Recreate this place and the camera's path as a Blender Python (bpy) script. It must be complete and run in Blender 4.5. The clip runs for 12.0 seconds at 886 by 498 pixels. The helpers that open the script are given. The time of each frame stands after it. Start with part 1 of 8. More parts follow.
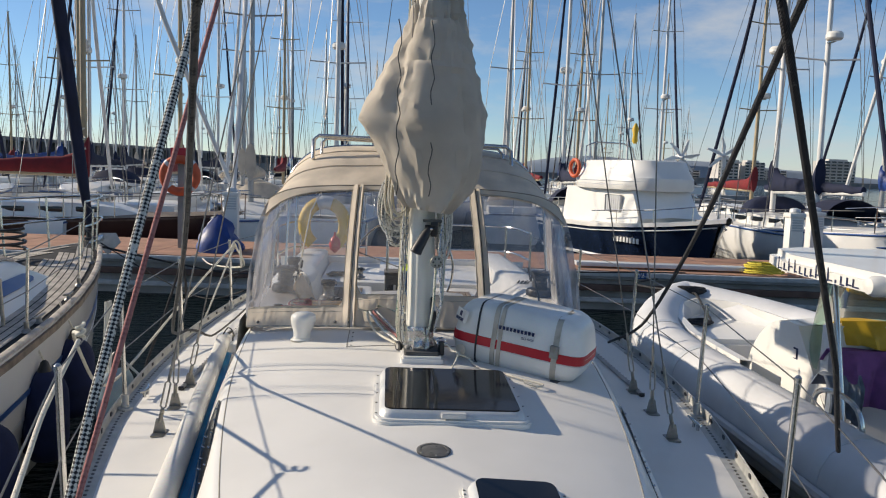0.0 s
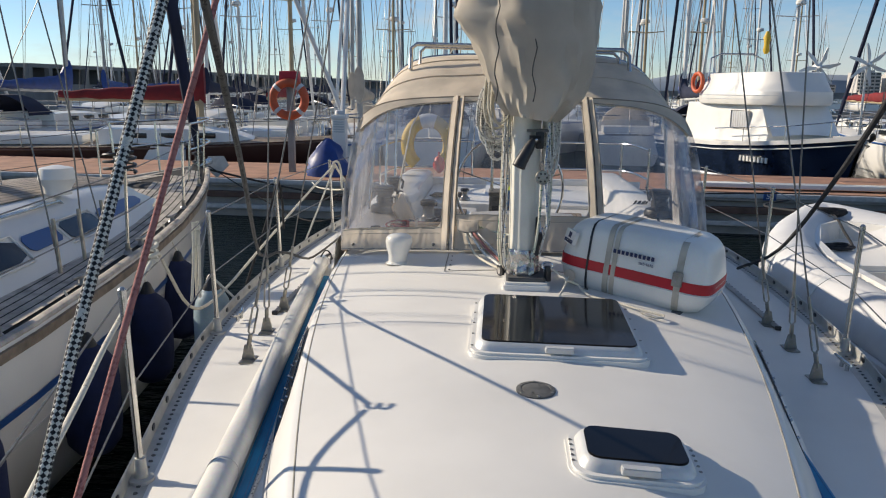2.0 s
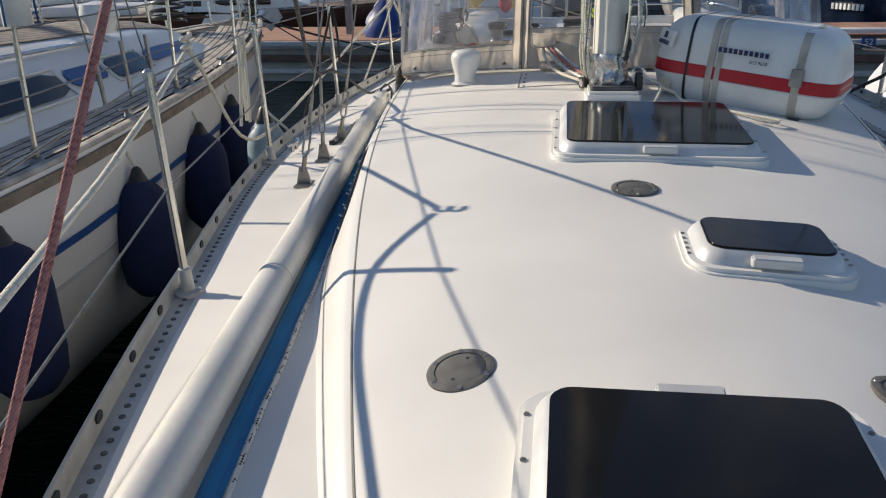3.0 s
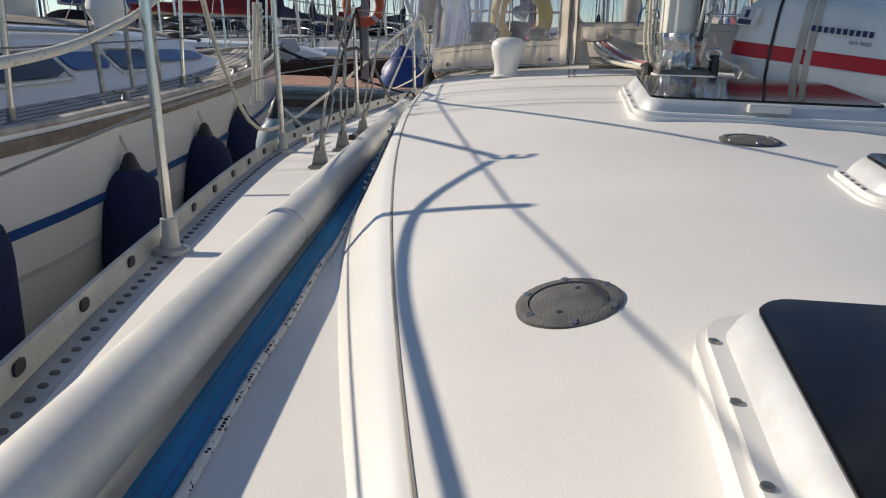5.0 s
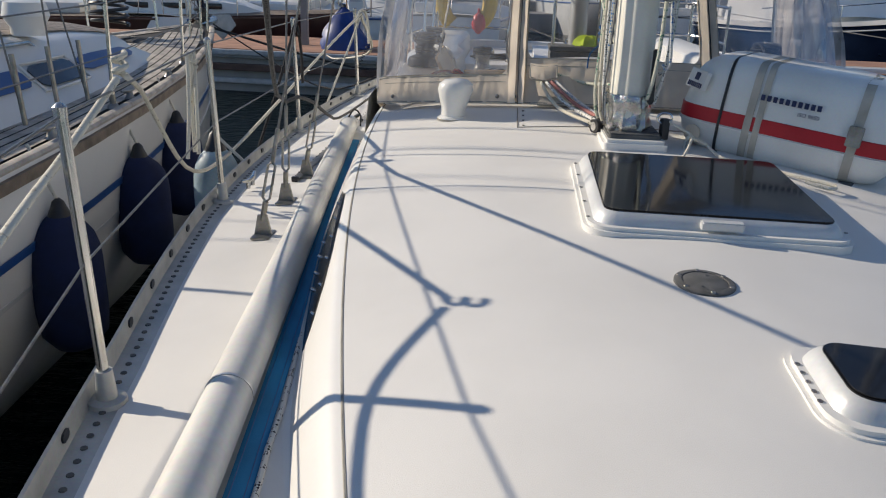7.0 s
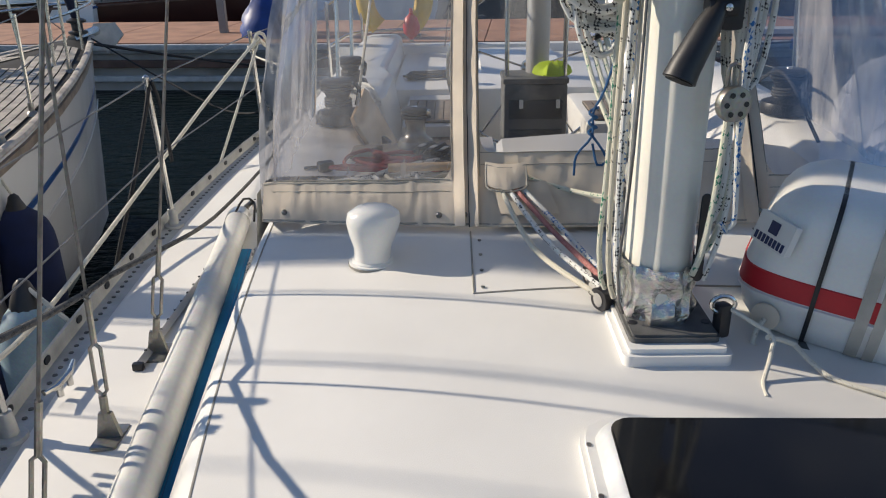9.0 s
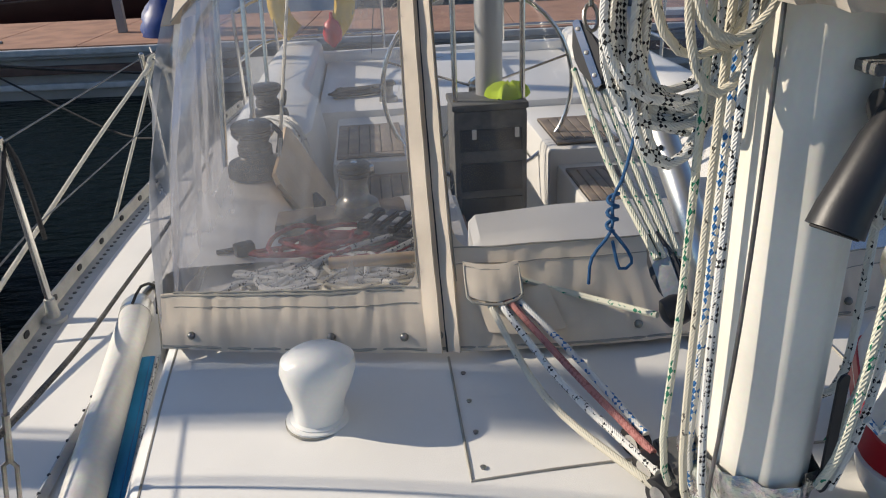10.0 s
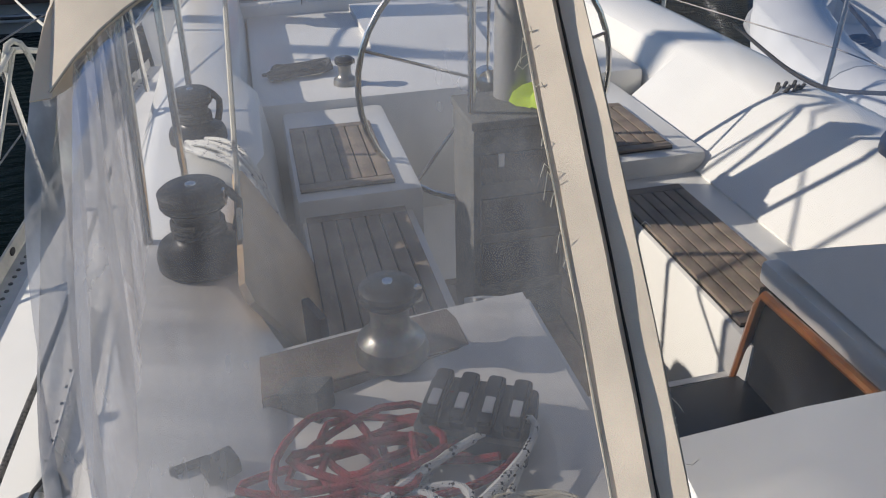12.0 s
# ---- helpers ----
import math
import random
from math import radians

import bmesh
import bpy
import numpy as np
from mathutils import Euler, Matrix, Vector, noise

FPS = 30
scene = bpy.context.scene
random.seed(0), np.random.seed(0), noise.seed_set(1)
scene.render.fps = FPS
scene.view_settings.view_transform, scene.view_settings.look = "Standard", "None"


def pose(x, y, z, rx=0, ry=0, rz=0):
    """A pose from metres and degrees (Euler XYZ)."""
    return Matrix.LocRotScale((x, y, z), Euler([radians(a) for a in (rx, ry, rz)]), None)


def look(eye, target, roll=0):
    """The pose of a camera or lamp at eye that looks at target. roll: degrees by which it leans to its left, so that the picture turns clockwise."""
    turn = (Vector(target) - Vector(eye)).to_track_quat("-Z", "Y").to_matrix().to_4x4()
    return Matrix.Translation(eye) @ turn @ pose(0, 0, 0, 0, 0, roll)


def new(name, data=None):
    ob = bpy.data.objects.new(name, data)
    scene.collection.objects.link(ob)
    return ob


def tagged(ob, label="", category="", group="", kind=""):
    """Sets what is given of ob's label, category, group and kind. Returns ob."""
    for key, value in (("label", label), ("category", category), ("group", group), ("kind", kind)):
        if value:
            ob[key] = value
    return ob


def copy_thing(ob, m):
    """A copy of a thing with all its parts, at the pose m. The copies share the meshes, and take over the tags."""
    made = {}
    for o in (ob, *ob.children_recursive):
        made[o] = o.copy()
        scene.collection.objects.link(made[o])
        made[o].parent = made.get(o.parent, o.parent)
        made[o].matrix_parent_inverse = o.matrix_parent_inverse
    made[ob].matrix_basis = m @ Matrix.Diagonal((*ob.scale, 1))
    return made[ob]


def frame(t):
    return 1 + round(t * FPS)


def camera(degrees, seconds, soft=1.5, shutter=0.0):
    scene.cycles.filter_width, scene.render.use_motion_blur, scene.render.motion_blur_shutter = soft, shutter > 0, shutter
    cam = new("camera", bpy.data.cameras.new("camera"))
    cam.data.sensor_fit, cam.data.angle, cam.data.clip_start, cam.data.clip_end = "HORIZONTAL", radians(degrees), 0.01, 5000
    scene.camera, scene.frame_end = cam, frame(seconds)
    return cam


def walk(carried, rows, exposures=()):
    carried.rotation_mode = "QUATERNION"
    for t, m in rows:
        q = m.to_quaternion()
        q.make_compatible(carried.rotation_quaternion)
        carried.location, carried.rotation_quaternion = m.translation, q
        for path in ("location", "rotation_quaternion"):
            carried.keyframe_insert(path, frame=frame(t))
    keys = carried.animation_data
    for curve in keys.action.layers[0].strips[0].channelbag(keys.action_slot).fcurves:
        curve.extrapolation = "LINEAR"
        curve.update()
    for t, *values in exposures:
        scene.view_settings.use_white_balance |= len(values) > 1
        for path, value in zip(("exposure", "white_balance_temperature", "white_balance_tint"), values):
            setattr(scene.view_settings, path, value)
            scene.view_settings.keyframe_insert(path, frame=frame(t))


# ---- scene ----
cam = camera(59.3, 12.0, soft=1.1)
METRES, EYE, TILT, LEAN, TURN = 5.5, 1.5, -5.8, -2.0, -4.0
ROWS = [
    (0.0, 0.0, 0.0, 0.0, 0.0, 0.0, -0.0),
    (0.5, -0.0043, 0.0102, 0.0111, -0.84, 2.77, -0.04),
    (1.0, -0.0042, 0.0142, 0.0142, -0.86, 4.24, 0.09),
    (1.5, -0.0024, 0.0368, 0.0051, 1.62, 2.28, 0.49),
    (2.0, 0.0052, 0.0778, -0.0089, 8.2, -5.52, 0.55),
    (2.5, 0.0045, 0.1042, -0.033, 12.94, -13.11, 1.66),
    (3.0, -0.0142, 0.1408, -0.0704, 12.62, -14.34, 2.21),
    (3.5, -0.0434, 0.1771, -0.1248, 12.22, -12.31, 1.29),
    (5.5, -0.0609, 0.2148, -0.1393, 13.15, -9.32, -0.96),
    (6.0, -0.0662, 0.2133, -0.1278, 11.13, -10.65, -0.97),
    (6.5, -0.0635, 0.2164, -0.0917, 9.41, -12.21, -0.96),
    (8.5, -0.0826, 0.4147, 0.003, 7.56, -15.85, 1.34),
    (9.0, -0.0826, 0.4878, 0.0204, 4.93, -16.54, 2.57),
    (9.5, -0.0866, 0.5498, 0.0355, 1.75, -17.26, 3.7),
    (10.0, -0.1058, 0.6139, 0.0487, -1.18, -18.27, 4.39),
    (10.5, -0.1208, 0.6763, 0.0583, -3.57, -19.5, 4.81),
    (11.0, -0.133, 0.7326, 0.0682, -5.3, -21.02, 4.95),
    (11.5, -0.1547, 0.7775, 0.0767, -6.94, -22.94, 4.89),
    (12.0, -0.1658, 0.8175, 0.0831, -9.13, -25.09, 4.21),
]
walk(cam, [(t, pose(-0.213, 0, EYE, TILT, LEAN, TURN) @ pose(METRES * x, METRES * y, METRES * z, 90 + pitch, roll, yaw)) for t, x, y, z, yaw, pitch, roll in ROWS],
     exposures=[(0.0, 0.36, 6950, 10), (1.0, 0.30, 7000, 10), (1.5, 0.34, 6950, 10), (2.0, 0.40, 6950, 10), (2.5, 0.45, 6950, 10), (3.2, 0.32, 6950, 10), (6.5, 0.24, 6750, 10), (8.5, 0.40, 6800, 10), (9.5, 0.43, 6750, 10), (10.5, 0.36, 6700, 10), (12.0, 0.36, 6350, 10)])

# ---- sky and sun: low sun off the starboard quarter, blue sky with thin cloud ----
SUN_EL, SUN_AZ = radians(26), math.atan2(-0.951, 0.308)
world = bpy.data.worlds.new("sky")
scene.world = world
world.use_nodes = True
wn, wl = world.node_tree.nodes, world.node_tree.links
sky = wn.new("ShaderNodeTexSky")
sky.sky_type, sky.sun_disc = "NISHITA", False
sky.sun_elevation, sky.sun_rotation = SUN_EL, SUN_AZ
sky.air_density, sky.dust_density, sky.ozone_density = 0.88, 0.0, 6.0
wbg = wn["Background"]
wbg.inputs["Strength"].default_value = 0.098
wtc, wmap = wn.new("ShaderNodeTexCoord"), wn.new("ShaderNodeMapping")
wmap.inputs["Scale"].default_value = (1.6, 1.6, 5.0)
wno, wramp, wmix = wn.new("ShaderNodeTexNoise"), wn.new("ShaderNodeValToRGB"), wn.new("ShaderNodeMix")
wno.inputs["Scale"].default_value, wno.inputs["Detail"].default_value, wno.inputs["Roughness"].default_value = 2.2, 7.0, 0.6
wramp.color_ramp.elements[0].position, wramp.color_ramp.elements[1].position = 0.50, 0.72
wramp.color_ramp.elements[1].color = (0.8, 0.8, 0.8, 1)
wmix.data_type = "RGBA"
wl.new(wtc.outputs["Generated"], wmap.inputs["Vector"])
wl.new(wmap.outputs["Vector"], wno.inputs["Vector"])
wl.new(wno.outputs["Fac"], wramp.inputs["Fac"])
wl.new(wramp.outputs["Color"], wmix.inputs["Factor"])
wl.new(sky.outputs["Color"], wmix.inputs["A"])
wmix.inputs["B"].default_value = (4.6, 4.8, 5.1, 1)
wl.new(wmix.outputs["Result"], wbg.inputs["Color"])

sun = new("sun", bpy.data.lights.new("sun", "SUN"))
sun.data.energy, sun.data.angle, sun.data.color = 4.25, radians(0.7), (1.0, 0.90, 0.77)
SUN_TO = Vector((math.sin(SUN_AZ) * math.cos(SUN_EL), math.cos(SUN_AZ) * math.cos(SUN_EL), math.sin(SUN_EL)))
sun.matrix_world = look(SUN_TO * 50, (0, 0, 0))

# ---- materials ----
def mat(name, col, rough=0.5, metal=0.0, var=0.06, scale=6.0, bump=0.0, bscale=120.0, coat=0.0, stain=None, spec=0.5):
    """A surface with broad stains, fine grain and relief at real-world size."""
    m = bpy.data.materials.new(name)
    m.use_nodes = True
    n, l = m.node_tree.nodes, m.node_tree.links
    p = n["Principled BSDF"]
    p.inputs["Roughness"].default_value, p.inputs["Metallic"].default_value = rough, metal
    p.inputs["Coat Weight"].default_value, p.inputs["Specular IOR Level"].default_value = coat, spec
    tc = n.new("ShaderNodeTexCoord")
    a, b = n.new("ShaderNodeTexNoise"), n.new("ShaderNodeTexNoise")
    a.inputs["Scale"].default_value, a.inputs["Detail"].default_value = scale, 5
    b.inputs["Scale"].default_value, b.inputs["Detail"].default_value = bscale, 3
    l.new(tc.outputs["Object"], a.inputs["Vector"])
    l.new(tc.outputs["Object"], b.inputs["Vector"])
    r = n.new("ShaderNodeValToRGB")
    lo = stain or [c * (1 - 2.2 * var) for c in col]
    hi = [min(1, c * (1 + var)) for c in col]
    r.color_ramp.elements[0].color, r.color_ramp.elements[1].color = (*lo, 1), (*hi, 1)
    r.color_ramp.elements[0].position, r.color_ramp.elements[1].position = 0.28, 0.62
    mx = n.new("ShaderNodeMix")
    mx.data_type, mx.blend_type = "RGBA", "MULTIPLY"
    mx.inputs["Factor"].default_value = min(1, var * 2.5)
    l.new(a.outputs["Fac"], r.inputs["Fac"])
    l.new(r.outputs["Color"], mx.inputs["A"])
    l.new(b.outputs["Color"], mx.inputs["B"])
    l.new(mx.outputs["Result"], p.inputs["Base Color"])
    mr = n.new("ShaderNodeMapRange")
    mr.inputs["To Min"].default_value, mr.inputs["To Max"].default_value = max(0.02, rough - 0.08), min(1, rough + 0.1)
    l.new(a.outputs["Fac"], mr.inputs["Value"])
    l.new(mr.outputs["Result"], p.inputs["Roughness"])
    if bump:
        bp = n.new("ShaderNodeBump")
        bp.inputs["Strength"].default_value, bp.inputs["Distance"].default_value = bump, 0.004
        l.new(b.outputs["Fac"], bp.inputs["Height"])
        l.new(bp.outputs["Normal"], p.inputs["Normal"])
    return m


def cloth_mat(name, col, thin, **kw):
    """Woven cloth that lets some light through."""
    m = mat(name, col, **kw)
    n, l = m.node_tree.nodes, m.node_tree.links
    p = n["Principled BSDF"]
    tl, mx = n.new("ShaderNodeBsdfTranslucent"), n.new("ShaderNodeMixShader")
    l.new(p.inputs["Base Color"].links[0].from_socket, tl.inputs["Color"])
    mx.inputs["Fac"].default_value = thin
    l.new(p.outputs[0], mx.inputs[1])
    l.new(tl.outputs[0], mx.inputs[2])
    l.new(mx.outputs[0], n["Material Output"].inputs["Surface"])
    return m


def rope_mat(name, base, fleck, scale=0.72, cover=0.5, around=6):
    """Braided rope: the tube's UV runs round (u) and along in metres (v); flecks sit in a woven check."""
    m = bpy.data.materials.new(name)
    m.use_nodes = True
    n, l = m.node_tree.nodes, m.node_tree.links
    p = n["Principled BSDF"]
    p.inputs["Roughness"].default_value = 0.85
    uv, mp = n.new("ShaderNodeUVMap"), n.new("ShaderNodeMapping")
    mp.inputs["Scale"].default_value = (around, 90 / scale, 1)
    mp.inputs["Rotation"].default_value = (0, 0, radians(45))
    ck, br = n.new("ShaderNodeTexChecker"), n.new("ShaderNodeTexNoise")
    ck.inputs["Scale"].default_value = 1.0
    l.new(uv.outputs["UV"], mp.inputs["Vector"])
    l.new(mp.outputs["Vector"], ck.inputs["Vector"])
    mp2 = n.new("ShaderNodeMapping")
    mp2.inputs["Scale"].default_value = (around / 3, 30 / scale, 1)
    l.new(uv.outputs["UV"], mp2.inputs["Vector"])
    br.inputs["Scale"].default_value = 1.0
    l.new(mp2.outputs["Vector"], br.inputs["Vector"])
    lt = n.new("ShaderNodeMath")
    lt.operation = "LESS_THAN"
    lt.inputs[1].default_value = cover
    l.new(br.outputs["Fac"], lt.inputs[0])
    mu = n.new("ShaderNodeMath")
    mu.operation = "MULTIPLY"
    l.new(lt.outputs[0], mu.inputs[0])
    l.new(ck.outputs["Fac"], mu.inputs[1])
    mx = n.new("ShaderNodeMix")
    mx.data_type = "RGBA"
    mx.inputs["A"].default_value, mx.inputs["B"].default_value = (*base, 1), (*fleck, 1)
    l.new(mu.outputs[0], mx.inputs["Factor"])
    l.new(mx.outputs["Result"], p.inputs["Base Color"])
    wv, mp3 = n.new("ShaderNodeTexWave"), n.new("ShaderNodeMapping")
    mp3.inputs["Scale"].default_value = (6, 60 / scale, 1)
    l.new(uv.outputs["UV"], mp3.inputs["Vector"])
    l.new(mp3.outputs["Vector"], wv.inputs["Vector"])
    wv.bands_direction = "DIAGONAL"
    wv.inputs["Scale"].default_value = 1.0
    bp = n.new("ShaderNodeBump")
    bp.inputs["Strength"].default_value, bp.inputs["Distance"].default_value = 0.5, 0.002
    l.new(wv.outputs["Fac"], bp.inputs["Height"])
    l.new(bp.outputs["Normal"], p.inputs["Normal"])
    return m


def clear_mat(name, tint, haze, gloss, streak=0.0, grain=(5, 5, 1.2)):
    """Clear vinyl or glass: see-through, thin gloss, scratched haze, and streaks imitating glare."""
    m = bpy.data.materials.new(name)
    m.use_nodes = True
    n, l = m.node_tree.nodes, m.node_tree.links
    n.remove(n["Principled BSDF"])
    tr, gl, df = n.new("ShaderNodeBsdfTransparent"), n.new("ShaderNodeBsdfGlossy"), n.new("ShaderNodeBsdfDiffuse")
    tr.inputs["Color"].default_value = (*tint, 1)
    gl.inputs["Roughness"].default_value = 0.06
    df.inputs["Color"].default_value = (0.80, 0.78, 0.75, 1)
    m1, m2 = n.new("ShaderNodeMixShader"), n.new("ShaderNodeMixShader")
    tc, no, mp = n.new("ShaderNodeTexCoord"), n.new("ShaderNodeTexNoise"), n.new("ShaderNodeMapping")
    mp.inputs["Scale"].default_value = grain
    no.inputs["Scale"].default_value, no.inputs["Detail"].default_value = 1.6, 6
    l.new(tc.outputs["Object"], mp.inputs["Vector"])
    l.new(mp.outputs["Vector"], no.inputs["Vector"])
    mr = n.new("ShaderNodeMapRange")
    mr.inputs["From Min"].default_value, mr.inputs["From Max"].default_value = 0.35, 0.75
    # streak lifts the palest haze, a diffuse stand-in for specular glare
    mr.inputs["To Min"].default_value, mr.inputs["To Max"].default_value = haze * 0.5, haze * (1.6 + streak)
    l.new(no.outputs["Fac"], mr.inputs["Value"])
    l.new(mr.outputs["Result"], m1.inputs["Fac"])
    l.new(tr.outputs[0], m1.inputs[1])
    l.new(df.outputs[0], m1.inputs[2])
    fr = n.new("ShaderNodeFresnel")
    fr.inputs["IOR"].default_value = 1.45
    mu = n.new("ShaderNodeMath")
    mu.operation = "MULTIPLY"
    mu.inputs[1].default_value = gloss
    l.new(fr.outputs[0], mu.inputs[0])
    l.new(mu.outputs[0], m2.inputs["Fac"])
    l.new(m1.outputs[0], m2.inputs[1])
    l.new(gl.outputs[0], m2.inputs[2])
    bp, n2 = n.new("ShaderNodeBump"), n.new("ShaderNodeTexNoise")
    n2.inputs["Scale"].default_value = 4.0
    bp.inputs["Strength"].default_value, bp.inputs["Distance"].default_value = 0.12, 0.01
    l.new(mp.outputs["Vector"], n2.inputs["Vector"])
    l.new(n2.outputs["Fac"], bp.inputs["Height"])
    l.new(bp.outputs["Normal"], gl.inputs["Normal"])
    l.new(m2.outputs[0], n["Material Output"].inputs["Surface"])
    return m


def water_mat():
    m = mat("harbour_water", (0.004, 0.008, 0.008), 0.06, var=0.1, scale=0.3, spec=0.05)
    n, l = m.node_tree.nodes, m.node_tree.links
    p, tc = n["Principled BSDF"], n.new("ShaderNodeTexCoord")
    mp, no, wv = n.new("ShaderNodeMapping"), n.new("ShaderNodeTexNoise"), n.new("ShaderNodeBump")
    mp.inputs["Scale"].default_value = (1.2, 3.2, 1)
    no.inputs["Scale"].default_value, no.inputs["Detail"].default_value, no.inputs["Roughness"].default_value = 2.6, 4, 0.5
    wv.inputs["Strength"].default_value, wv.inputs["Distance"].default_value = 0.75, 0.1
    l.new(tc.outputs["Object"], mp.inputs["Vector"])
    l.new(mp.outputs["Vector"], no.inputs["Vector"])
    l.new(no.outputs["Fac"], wv.inputs["Height"])
    l.new(wv.outputs["Normal"], p.inputs["Normal"])
    for link in list(p.inputs["Roughness"].links):
        l.remove(link)
    p.inputs["Roughness"].default_value = 0.05
    p.inputs["IOR"].default_value = 1.25
    return m


def teak_mat(name, col, dark, pitch, axis=0, rough=0.75):
    """Grey weathered teak with dark caulking every pitch metres."""
    m = mat(name, col, rough, var=0.16, scale=9, bump=0.25, bscale=160)
    n, l = m.node_tree.nodes, m.node_tree.links
    p = n["Principled BSDF"]
    src = p.inputs["Base Color"].links[0].from_socket
    tc, sp, fr, lt, mx = n.new("ShaderNodeTexCoord"), n.new("ShaderNodeSeparateXYZ"), n.new("ShaderNodeMath"), n.new("ShaderNodeMath"), n.new("ShaderNodeMix")
    l.new(tc.outputs["Object"], sp.inputs[0])
    dv = n.new("ShaderNodeMath")
    dv.operation, dv.inputs[1].default_value = "DIVIDE", pitch
    l.new(sp.outputs[axis], dv.inputs[0])
    fr.operation = "FRACT"
    l.new(dv.outputs[0], fr.inputs[0])
    lt.operation, lt.inputs[1].default_value = "LESS_THAN", 0.14
    l.new(fr.outputs[0], lt.inputs[0])
    mx.data_type = "RGBA"
    l.new(lt.outputs[0], mx.inputs["Factor"])
    l.new(src, mx.inputs["A"])
    mx.inputs["B"].default_value = (*dark, 1)
    l.new(mx.outputs["Result"], p.inputs["Base Color"])
    return m


